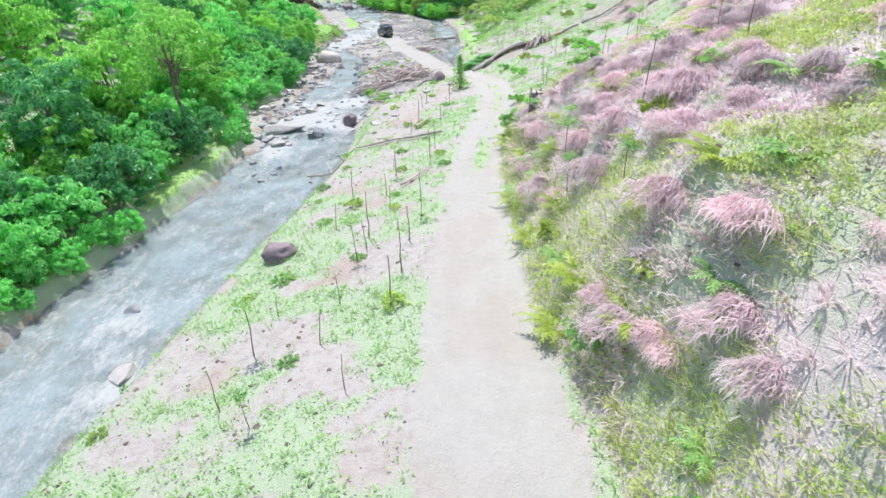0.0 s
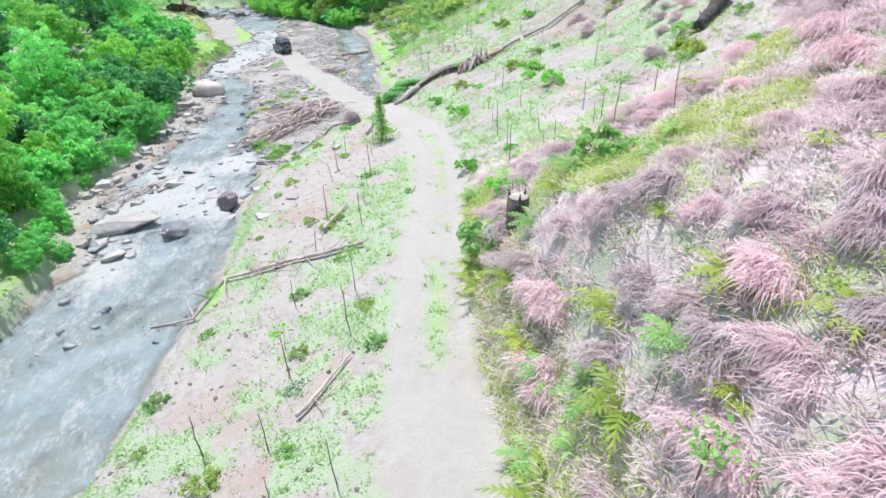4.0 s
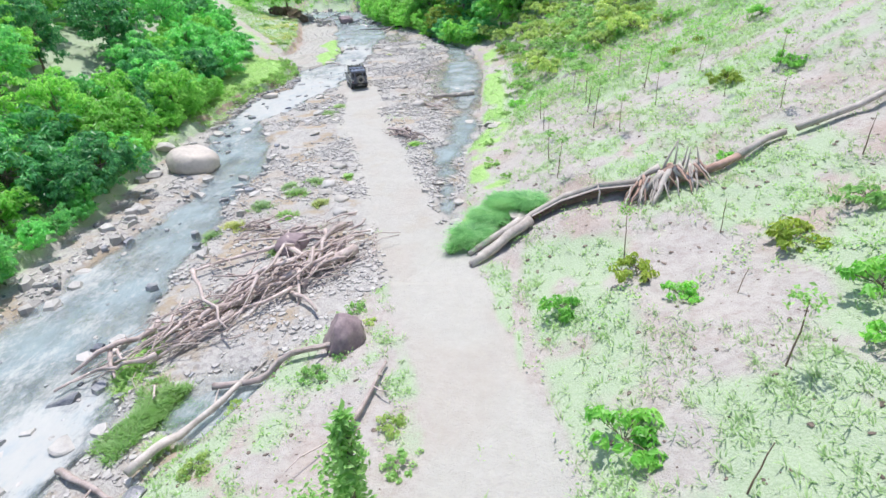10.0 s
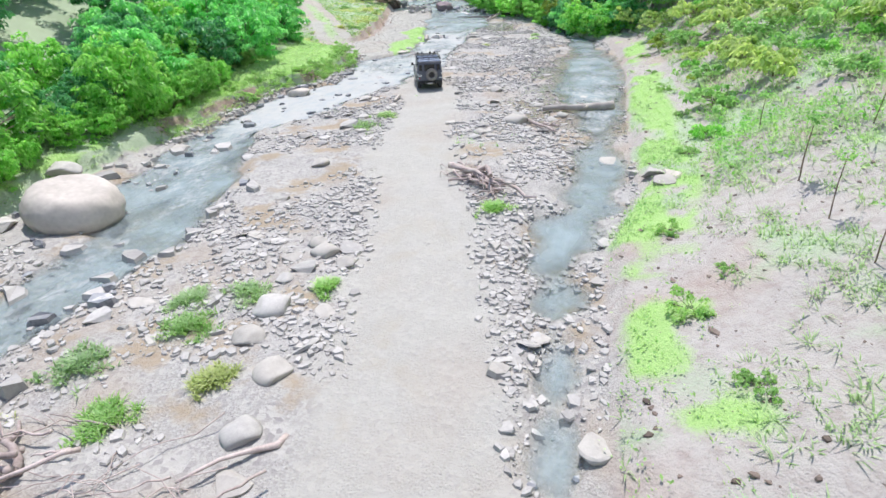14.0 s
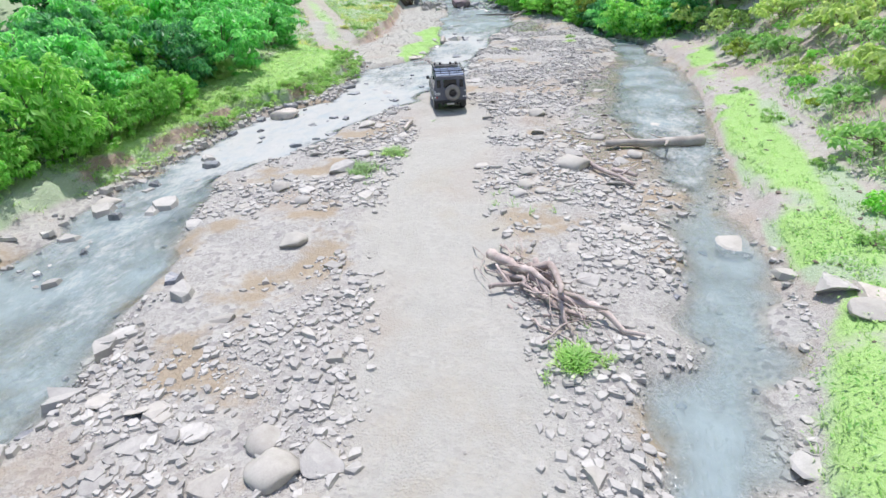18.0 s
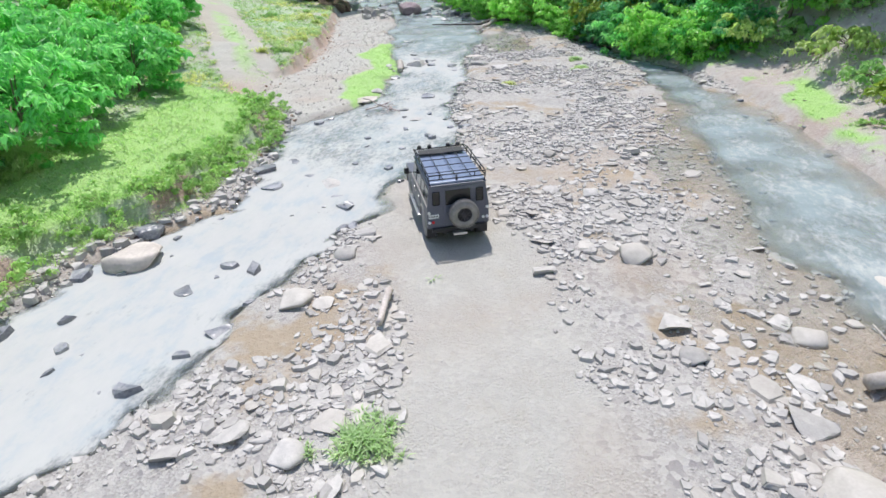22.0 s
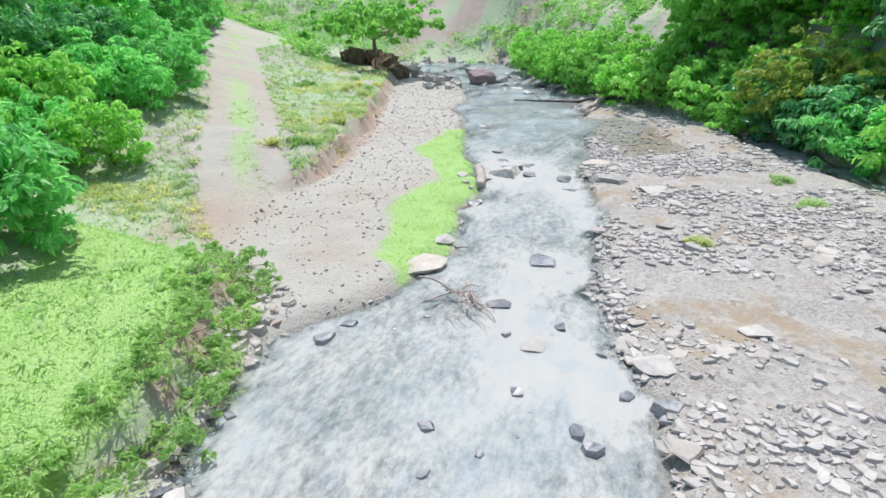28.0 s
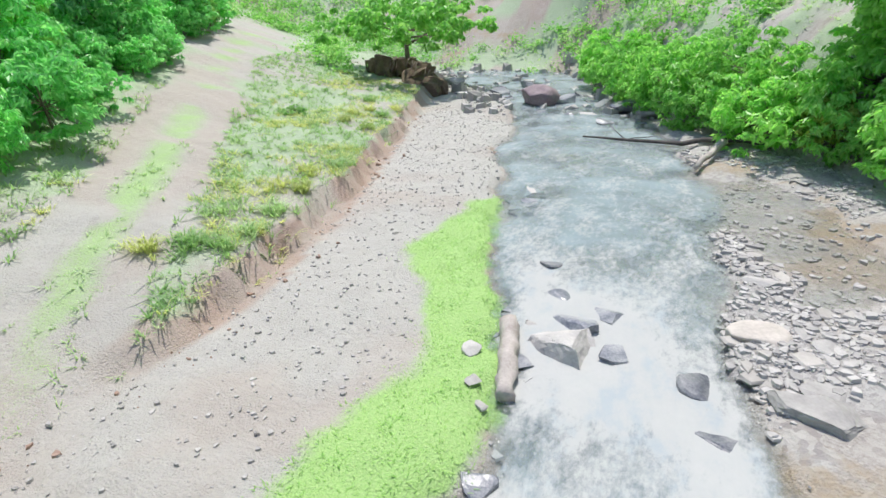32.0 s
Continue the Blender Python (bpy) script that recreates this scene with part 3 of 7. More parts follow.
# ---- building helpers ----
def fast_mesh(name, co, quads=None, tris=None, material=None, smooth=False):
    co = np.asarray(co, np.float32)
    q = np.zeros((0, 4), int) if quads is None else np.asarray(quads).reshape(-1, 4)
    t = np.zeros((0, 3), int) if tris is None else np.asarray(tris).reshape(-1, 3)
    me = bpy.data.meshes.new(name)
    me.vertices.add(len(co))
    me.vertices.foreach_set("co", co.ravel())
    me.loops.add(q.size + t.size)
    me.loops.foreach_set("vertex_index", np.concatenate([q.ravel(), t.ravel()]).astype(np.int32))
    me.polygons.add(len(q) + len(t))
    me.polygons.foreach_set("loop_start", np.concatenate([np.arange(len(q)) * 4, q.size + np.arange(len(t)) * 3]).astype(np.int32))
    me.polygons.foreach_set("use_smooth", np.full(len(q) + len(t), bool(smooth)))
    me.update(calc_edges=True)
    me.validate()
    if material:
        me.materials.append(material)
    return me


def thing(name, label, category, m=None, group="", kind=""):
    ob = new(name)
    ob.empty_display_size = 0.2
    if m is not None:
        ob.matrix_world = m
    return tagged(ob, label, category, group, kind)


def part_me(name, me, parent, label="", m=None):
    ob = new(name, me)
    ob.parent = parent
    if m is not None:
        ob.matrix_basis = m
    return tagged(ob, label) if label else ob


def part(name, bm, material, parent, label="", smooth=False, m=None):
    me = bpy.data.meshes.new(name)
    bm.normal_update()
    bm.to_mesh(me)
    bm.free()
    me.materials.append(material)
    if smooth:
        me.polygons.foreach_set("use_smooth", np.ones(len(me.polygons), bool))
    return part_me(name, me, parent, label, m)


def box(x0, x1, y0, y1, z0, z1, bevel=0.0, bm=None, taper=1.0):
    """A box with rounded edges; taper: width of the top against the bottom, across x."""
    own = bm or bmesh.new()
    tmp = bmesh.new()
    bmesh.ops.create_cube(tmp, size=1)
    for v in tmp.verts:
        k = taper if v.co.z > 0 else 1.0
        v.co = ((x0 + x1) / 2 + v.co.x * (x1 - x0) * k, (y0 + y1) / 2 + v.co.y * (y1 - y0), (z0 + z1) / 2 + v.co.z * (z1 - z0))
    if bevel:
        bmesh.ops.bevel(tmp, geom=tmp.edges[:], offset=bevel, segments=2, affect="EDGES", profile=0.5)
    me = bpy.data.meshes.new("tmp")
    tmp.to_mesh(me)
    tmp.free()
    own.from_mesh(me)
    bpy.data.meshes.remove(me)
    return own


def plate(outline, axis, a, b, bevel=0.0):
    """A flat outline in two coordinates, extruded from a to b along axis ('x': outline is y, z; 'y': x, z; 'z': x, y)."""
    put = {"x": lambda u, v, w: (w, u, v), "y": lambda u, v, w: (u, w, v), "z": lambda u, v, w: (u, v, w)}[axis]
    bm = bmesh.new()
    f = bm.faces.new([bm.verts.new(put(u, v, a)) for u, v in outline])
    r = bmesh.ops.extrude_face_region(bm, geom=[f])
    shift = Vector(put(0, 0, b - a))
    for v in r["geom"]:
        if isinstance(v, bmesh.types.BMVert):
            v.co += shift
    bmesh.ops.recalc_face_normals(bm, faces=bm.faces[:])
    if bevel:
        bmesh.ops.bevel(bm, geom=bm.edges[:], offset=bevel, segments=2, affect="EDGES", profile=0.5)
    return bm


def tube(points, r0, r1, sides=7, wob=0.0, rng=None, cap=True):
    """A tapered tube through points; returns coordinates, quads and triangles."""
    p = np.array(points, float)
    n = len(p)
    tang = np.gradient(p, axis=0)
    tang /= np.linalg.norm(tang, axis=1)[:, None] + 1e-9
    ref = np.array([0.31, 0.17, 0.93])
    u = np.cross(tang, ref)
    u /= np.linalg.norm(u, axis=1)[:, None] + 1e-9
    v = np.cross(tang, u)
    r = np.linspace(r0, r1, n)[:, None]
    ang = np.linspace(0, 2 * np.pi, sides, endpoint=False)
    k = 1 + (wob * (rng.rand(n, sides) - 0.5) if wob else np.zeros((n, sides)))
    co = p[:, None] + (r * k)[..., None] * (np.cos(ang)[None, :, None] * u[:, None] + np.sin(ang)[None, :, None] * v[:, None])
    i = np.arange(n * sides).reshape(n, sides)
    q = np.stack([i[:-1], np.roll(i[:-1], -1, 1), np.roll(i[1:], -1, 1), i[1:]], -1).reshape(-1, 4)
    co = co.reshape(-1, 3)
    t = np.zeros((0, 3), int)
    if cap:
        co = np.vstack([co, p[:1], p[-1:]])
        a, b = len(co) - 2, len(co) - 1
        t = np.array([(a, (s + 1) % sides, s) for s in range(sides)] + [(b, i[-1, s], i[-1, (s + 1) % sides]) for s in range(sides)])
    return co, q, t


def join(pieces):
    """Joins (coordinates, quads, triangles) pieces into one."""
    cs, qs, ts, off = [], [], [], 0
    for co, q, t in pieces:
        cs.append(co)
        qs.append(np.asarray(q).reshape(-1, 4) + off)
        ts.append(np.asarray(t).reshape(-1, 3) + off)
        off += len(co)
    return np.vstack(cs), np.vstack(qs).astype(int), np.vstack(ts).astype(int)


def bent(a, b, rng, n=7, sag=0.0, wild=0.1):
    """A crooked line from a to b."""
    a, b = np.array(a, float), np.array(b, float)
    t = np.linspace(0, 1, n)[:, None]
    p = a + (b - a) * t
    size = np.linalg.norm(b - a)
    w = np.cumsum(rng.randn(n, 3), 0) * wild * size / n
    w -= w[0] + (w[-1] - w[0]) * t
    p += w
    p[:, 2] -= sag * size * 4 * (t * (1 - t))[:, 0]
    return p


def leaves(centres, size, rng, up=0.35, slim=0.5, spread=None):
    """One bent leaf at each centre, of two triangles pairs, facing outward and up."""
    n = len(centres)
    d = rng.randn(n, 3)
    d[:, 2] = d[:, 2] * 0.6 - 0.25
    d /= np.linalg.norm(d, axis=1)[:, None]
    nrm = rng.randn(n, 3) * 0.6 + np.array([0, 0, up + 0.6])
    side = np.cross(d, nrm)
    side /= np.linalg.norm(side, axis=1)[:, None] + 1e-9
    s = size * (0.6 + 0.8 * rng.rand(n))[:, None]
    base, tip = centres, centres + d * s
    mid = (base + tip) / 2 + np.array([0, 0, 0.12]) * s
    co = np.stack([base, mid + side * s * slim / 2, tip, mid - side * s * slim / 2], 1).reshape(-1, 3)
    i = np.arange(n)[:, None] * 4
    return co, np.zeros((0, 4), int), np.concatenate([i + [0, 1, 2], i + [0, 2, 3]], 0)


def clump_leaves(centres, radius, per, size, rng, slim=0.5):
    """Leaves set like shingles round each clump's upper side, facing out of it, tips hanging."""
    n = len(centres) * per
    out = rng.randn(n, 3)
    out[:, 2] = np.abs(out[:, 2]) * 0.9 - 0.3
    out /= np.linalg.norm(out, axis=1)[:, None]
    r = np.repeat(radius * (0.6 + 0.7 * rng.rand(len(centres))), per)[:, None]
    pos = np.repeat(centres, per, 0) + out * r * (0.55 + 0.5 * rng.rand(n))[:, None] * np.array([1, 1, 0.7])
    nrm = out * 0.9 + np.array([0, 0, 0.4]) + 0.35 * rng.randn(n, 3)
    nrm /= np.linalg.norm(nrm, axis=1)[:, None]
    d = out + np.array([0, 0, -0.7]) + 0.6 * rng.randn(n, 3)
    d -= (d * nrm).sum(1)[:, None] * nrm
    d /= np.linalg.norm(d, axis=1)[:, None] + 1e-9
    side = np.cross(d, nrm)
    s = size * (0.6 + 0.8 * rng.rand(n))[:, None]
    base, tip = pos - d * s * 0.45, pos + d * s * 0.55 - nrm * s * 0.1
    mid = pos + nrm * s * 0.06
    co = np.stack([base, mid + side * s * slim / 2, tip, mid - side * s * slim / 2], 1).reshape(-1, 3)
    i = np.arange(n)[:, None] * 4
    return co, np.zeros((0, 4), int), np.concatenate([i + [0, 1, 2], i + [0, 2, 3]], 0)


def blades(base, per, length, rng, droop=0.4, width=0.02, spread=0.12, lean=0.5):
    """Grass: per blades from each base point, each of two pieces that bend over."""
    n = len(base) * per
    b = np.repeat(base, per, 0)
    ln = (np.repeat(np.asarray(length) * np.ones(len(base)), per) * (0.55 + 0.7 * rng.rand(n)))[:, None]
    a = rng.rand(n) * 2 * np.pi
    out = np.stack([np.cos(a), np.sin(a), np.zeros(n)], 1)
    b = b + out * (spread * rng.rand(n)[:, None])
    le = lean * (0.3 + rng.rand(n)[:, None])
    mid = b + ln * 0.55 * (np.array([0, 0, 1.0]) + out * le)
    tip = mid + ln * 0.5 * (np.array([0, 0, 1.0 - droop]) + out * (le + droop))
    side = np.stack([-np.sin(a), np.cos(a), np.zeros(n)], 1) * width
    co = np.stack([b - side, b + side, mid + side * 0.8, mid - side * 0.8, tip], 1).reshape(-1, 3)
    i = np.arange(n)[:, None] * 5
    return co, i + [0, 1, 2, 3], i + [3, 2, 4]


def on_ground(x, y, lift=0.0):
    return np.stack([x, y, ground(x, y) + lift], -1)

# ---- stones and boulders ----
stone_buff = surface("buff_stone", (0.36, 0.335, 0.305), (0.46, 0.435, 0.40), 1.5, 0.8, bump=0.3, dist=0.02, fine=14, vary=0.15)


def rock_shape(seed, sub=2, cuts=14, flat=0.55, sharp=0.56):
    rng = np.random.RandomState(seed)
    bm = bmesh.new()
    bmesh.ops.create_icosphere(bm, subdivisions=sub, radius=1)
    co = np.array([v.co for v in bm.verts])
    tri = np.array([[v.index for v in f.verts] for f in bm.faces])
    bm.free()
    for c in range(cuts):
        n = rng.randn(3) if c else np.array([0.1, 0.05, 1.0])
        n /= np.linalg.norm(n)
        d = sharp * (0.62 + 0.6 * rng.rand())
        over = np.maximum(co @ n - d, 0)
        co = co - over[:, None] * n
    co = co * (1 + 0.04 * (rng.rand(len(co)) - 0.5))[:, None]
    co *= np.array([1.0, 0.72 + 0.3 * rng.rand(), flat])
    return co / np.abs(co[:, :2]).max(), tri


ROCK_SHAPES = [rock_shape(s, 3, 11, f, 0.5) for s, f in ((1, 0.5), (2, 0.42), (3, 0.62), (4, 0.35), (5, 0.55), (6, 0.3))]
ROCK_SHAPES += [rock_shape(s, 3, 9, f, 0.78) for s, f in ((7, 0.6), (8, 0.5), (9, 0.68), (10, 0.55))]  # rounded
rock_meshes = {}


def rock_mesh(n, mat):
    key = (n, mat.name)
    if key not in rock_meshes:
        rock_meshes[key] = fast_mesh("stone", ROCK_SHAPES[n][0], None, ROCK_SHAPES[n][1], mat, n > 5)
    return rock_meshes[key]


def place_rock(x, y, size, mat, n, turn, label, name="stone", tall=1.0, group="stones in the stream", sink=0.3, category="rock"):
    ob = new(name, rock_mesh(n, mat))
    s = size / 2
    h = abs(ROCK_SHAPES[n][0][:, 2]).max() * s * tall
    wet = float(wetness(np.array([x]), np.array([y]))[0]) > 0.5
    z = max(at(x, y), float(water_z(x, y)) - 0.15 if wet else -99) + h * (1 - 2 * sink)
    ob.matrix_world = Matrix.Translation((x, y, z)) @ Matrix.Rotation(turn, 4, "Z") @ Matrix.Rotation(0.12 * math.sin(turn * 7), 4, "X") @ Matrix.Diagonal((s, s, s * tall, 1))
    return tagged(ob, label, category, group)


LOWER = [(-5.0, 49.3, 1.3), (-3.3, 51.2, 1.2), (-8.2, 55.6, 1.6), (-9.7, 56.9, 1.8), (-3.7, 59.3, 1.3), (-0.4, 59.8, 1.0), (-13.2, 59.9, 2.6), (-3.3, 60.8, 1.2), (-12.3, 62.7, 1.4), (-9.7, 63.1, 1.2), (-7.7, 63.7, 1.2), (-14.9, 64.1, 1.3), (-8.9, 65.6, 1.6), (-14.3, 74.5, 1.4), (-1.8, 75.2, 0.9), (-7.5, 53.4, 1.0), (-14.2, 49.5, 1.9), (-15.4, 51.2, 1.5), (-16.3, 57.3, 2.0), (-11.4, 22.2, 1.2), (-13.6, 19.6, 1.4), (-12.6, 17.8, 1.1), (-15.5, 24.5, 1.2), (-9.4, 33.5, 0.8)]
FORD = [(-2.0, 79.6, 1.0), (-2.4, 80.6, 0.9), (4.6, 82.0, 0.9), (-2.7, 82.4, 1.0), (-8.7, 83.2, 0.8), (-4.1, 83.4, 0.9), (-3.6, 86.0, 1.1), (-4.7, 86.2, 0.6), (4.4, 88.1, 0.6), (-4.3, 88.2, 1.0), (-3.5, 88.7, 0.9), (-4.8, 88.8, 0.8), (-8.0, 91.9, 0.9), (-19.8, 92.2, 1.6), (6.7, 94.7, 1.1), (-8.5, 95.9, 1.0), (6.2, 96.0, 1.1), (-18.1, 97.9, 1.2), (-9.0, 98.6, 0.8), (-9.9, 99.1, 0.8), (4.8, 99.2, 1.4), (-11.4, 100.0, 0.8), (-4.4, 86.9, 0.9), (-3.3, 87.5, 0.8), (-5.4, 87.6, 1.0), (-4.2, 84.8, 1.1)]
MIDDLE = [(-1.6, 100.8, 0.7), (-2.2, 101.2, 0.7), (-1.4, 101.6, 0.7), (-2.0, 102.0, 0.8), (-9.9, 102.3, 1.2), (-2.2, 103.2, 0.7), (-0.8, 103.4, 0.9), (-9.8, 104.1, 0.7), (-9.4, 104.9, 0.8), (-0.6, 104.5, 1.5), (-0.7, 106.3, 0.9), (1.9, 106.5, 0.8), (2.4, 107.1, 0.6), (-2.4, 107.7, 0.7), (-10.8, 108.6, 0.7), (-11.7, 108.7, 1.0), (-2.7, 108.8, 0.8), (0.2, 108.9, 0.8), (-2.8, 109.9, 0.6), (-11.1, 111.1, 0.8), (3.1, 111.4, 1.2), (-3.1, 111.6, 1.0), (-11.0, 112.4, 0.8), (-3.4, 113.7, 0.6), (-2.9, 114.9, 0.9), (-4.1, 115.7, 0.6), (-6.6, 118.3, 0.5), (-4.9, 119.4, 0.5), (-8.2, 119.6, 0.9), (-5.5, 119.7, 0.6)]
MIDDLE_WET = [(-13.2, 107.6, 0.7), (-16.9, 108.2, 0.8), (-15.1, 109.2, 0.8), (-15.7, 110.5, 0.6), (-16.6, 113.4, 0.8), (-15.8, 114.4, 0.7), (-12.5, 114.6, 0.8), (-12.8, 115.5, 1.0), (-16.1, 116.2, 1.1), (-17.1, 118.1, 1.3), (-11.6, 113.2, 0.6), (-12.0, 113.7, 0.6), (-11.9, 112.9, 0.5), (-14.4, 111.9, 0.6), (-14.9, 117.3, 0.7), (-16.4, 118.9, 0.8)]
UPPER_WET = [(-12.3, 125.9, 0.7), (-11.8, 129.2, 0.6), (-12.8, 129.8, 1.1), (-12.1, 130.5, 0.6), (-11.4, 133.7, 0.6), (-16.0, 134.9, 0.7), (-12.3, 137.2, 1.3), (-12.6, 138.8, 1.1), (-14.3, 139.2, 1.0), (-15.2, 140.2, 1.7), (-15.9, 141.6, 1.2), (-16.3, 138.4, 0.8), (-14.6, 141.0, 1.3), (-16.8, 143.6, 0.9), (-13.4, 127.1, 0.9)]
UPPER = [(-9.7, 124.9, 1.0), (-7.0, 130.1, 0.8), (-15.7, 130.9, 1.0), (-8.3, 131.3, 1.5), (-9.5, 131.7, 0.6), (-9.1, 137.1, 1.2), (-10.5, 138.9, 1.3), (-10.1, 140.7, 0.8), (-1.0, 140.9, 1.0), (-11.0, 143.4, 1.2), (-0.4, 144.5, 1.2), (-19.1, 150.6, 1.2), (-18.6, 149.6, 0.9), (-9.0, 133.0, 0.8), (-7.4, 126.6, 0.9)]
HEAD = [(-14.6, 166.7, 1.8), (-15.9, 169.5, 2.1), (-17.8, 171.8, 2.0), (-19.5, 168.4, 1.4), (-21.0, 172.5, 1.6), (-26.5, 174.5, 1.5), (-24.0, 176.5, 1.8), (-28.0, 177.0, 2.0), (-20.5, 176.5, 1.7), (-30.5, 174.0, 1.6), (-17.0, 165.2, 1.0), (-22.2, 169.0, 1.0), (-33.0, 180.0, 2.2), (-26.0, 181.0, 2.0)]
grey, dark = "angular grey stone lying on the gravel bar", "dark wet stone standing in the running water"
for rows, mat, text, g in ((LOWER, stone_mat, grey, "stones in the stream"), (FORD, stone_mat, grey, "stones by the ford"), (MIDDLE, stone_mat, grey, "stones by the ford"), (MIDDLE_WET, stone_dark, dark, "wet stones"), (UPPER_WET, stone_dark, dark, "wet stones"), (UPPER, stone_mat, grey, "stones by the ford"), (HEAD, stone_dark, "dark boulder in the rocky upper stream", "upper boulders")):
    for k, (x, y, s) in enumerate(rows):
        m = stone_dark if (mat is stone_mat and k % 5 == 2 and rows is LOWER) else mat
        if rows is MIDDLE or rows is FORD:
            place_rock(x, y, s * 1.05, (stone_buff, stone_mat)[k % 3 == 1], (6 + k % 4) if k % 2 else k % 6, k * 2.4, "rounded pale stone lying beside the wheel track", group=g, sink=0.42, tall=0.8)
            continue
        low = rows is UPPER
        if rows is HEAD:
            s, x = s * 1.3, x - 1.0
        place_rock(x, y, s, m, (k * 5 + len(rows)) % 6, k * 2.4, dark if m is stone_dark and mat is stone_mat else text, group=g, sink=0.42 if low else 0.3, tall=0.65 if low else 1.0)

# single boulders with a look of their own
def boulder(name, x, y, z, size, seed, flat, mat, turn, label, cuts=13, sharp=0.6, sub=4, tilt=0.0):
    co, tri = rock_shape(seed, sub, cuts, flat, sharp)
    lump = np.array([0.1 * noise.noise(Vector(c) * 2.3 + Vector((seed, 0, 0))) + 0.05 * noise.noise(Vector(c) * 6.0 + Vector((0, seed, 0))) for c in co])
    co = co * (1 + (lump if mat is not stone_pale else 0.4 * lump))[:, None]
    me = fast_mesh(name, co, None, tri, mat, smooth=sharp > 0.7)
    ob = new(name, me)
    ob.matrix_world = Matrix.Translation((x, y, z)) @ Matrix.Rotation(turn, 4, "Z") @ Matrix.Rotation(tilt, 4, "Y") @ Matrix.Scale(size / 2, 4)
    return tagged(ob, label, "boulder")


boulder("boulder", -15.7, 89.0, 0.1, 3.9, 11, 0.62, stone_pale, -0.15, "large smooth pale boulder beside leafy stream bank", 5, 1.0, 4, 0.12)
boulder("boulder", -18.0, 87.6, -0.3, 1.7, 12, 0.45, stone_mat, 0.9, "low grey slab beside the pale boulder")
boulder("boulder", 0.95, 67.7, 0.9, 1.9, 13, 1.1, stone_purple, 1.2, "rounded purple-brown boulder beside the driftwood", 7, 0.85, 4, 0.3)
boulder("boulder", -7.3, 24.4, 1.65, 1.7, 14, 0.75, stone_purple, 0.4, "brown boulder standing in rough grass", 7, 0.85)
boulder("boulder", -3.9, 76.4, 0.0, 1.9, 15, 0.7, stone_purple, 0.7, "grey-purple boulder half under driftwood", 6, 0.9)
boulder("boulder", -14.3, 53.5, -0.45, 4.2, 16, 0.32, stone_mat, 0.5, "broad flat grey slab in the stream")
boulder("boulder", -11.2, 51.6, -0.35, 2.2, 17, 0.4, stone_dark, 1.5, "dark split slab in the stream")
boulder("boulder", -8.0, 54.8, 0.05, 1.6, 18, 0.7, stone_purple, 0.2, "leaning purple rock beside the water")
boulder("boulder", -17.6, 110.4, -0.35, 1.8, 19, 0.55, stone_pale, 0.3, "rounded pale boulder in white water", 8, 0.85)
boulder("boulder", -18.2, 112.1, -0.25, 1.1, 20, 0.5, stone_dark, 0.3, "dark rock below the grassy bank")
boulder("boulder", -9.5, 116.2, -0.42, 1.1, 21, 0.4, stone_pale, 0.3, "flat pale stone at the ford")
boulder("boulder", -12.0, 125.6, -0.5, 1.4, 22, 0.3, stone_mat, 1.3, "flat pale stone in shallow water")
boulder("boulder", -16.0, 130.7, -0.2, 0.9, 28, 0.4, stone_mat, 0.9, "small grey stone at the beach's edge")
boulder("boulder", -16.2, 128.9, -0.3, 1.6, 23, 0.16, stone_pale, 0.2, "flat pale slab at the beach's edge")
boulder("boulder", -13.7, 116.8, -0.55, 2.2, 24, 0.3, stone_mat, 2.2, "long grey ledge under white water")
boulder("boulder", -24.0, 172.0, 0.1, 3.3, 25, 0.6, stone_purple, 0.9, "large red-brown boulder at the head of the pool", 8, 0.85)
boulder("boulder", 6.9, 95.6, 0.62, 1.3, 26, 0.35, stone_pale, 0.9, "white slab on the grassy edge")
boulder("boulder", 7.9, 77.5, 1.35, 1.5, 27, 0.3, stone_pale, 0.5, "white slab among tall grass")

boulder("boulder", -11.4, 140.8, -0.2, 1.5, 31, 0.4, stone_pale, 0.4, "broad pale stone at the edge of the rapids", 7, 0.85)
boulder("boulder", -10.6, 138.4, -0.2, 1.8, 32, 0.3, stone_mat, 2.6, "long grey ledge beside the rapids")
boulder("boulder", -15.5, 139.2, -0.25, 1.7, 33, 0.5, stone_mat, 0.2, "angular grey boulder beside the stranded log")
for k, (x, y, s) in enumerate(((-16.4, 140.1, 0.8), (-16.0, 138.0, 0.7), (-17.3, 138.3, 0.6), (-16.9, 137.2, 0.5), (-17.2, 140.6, 0.5), (-16.6, 136.6, 0.45), (-15.6, 137.2, 0.5), (-18.9, 149.0, 0.8), (-19.3, 148.2, 0.6))):
    place_rock(x, y, s, (stone_mat, stone_dark)[k % 3 == 1], k % 6, k * 1.7, "grey stone wedged beside the stranded log" if k < 7 else "grey stone at the water's edge", group="stones in the stream")

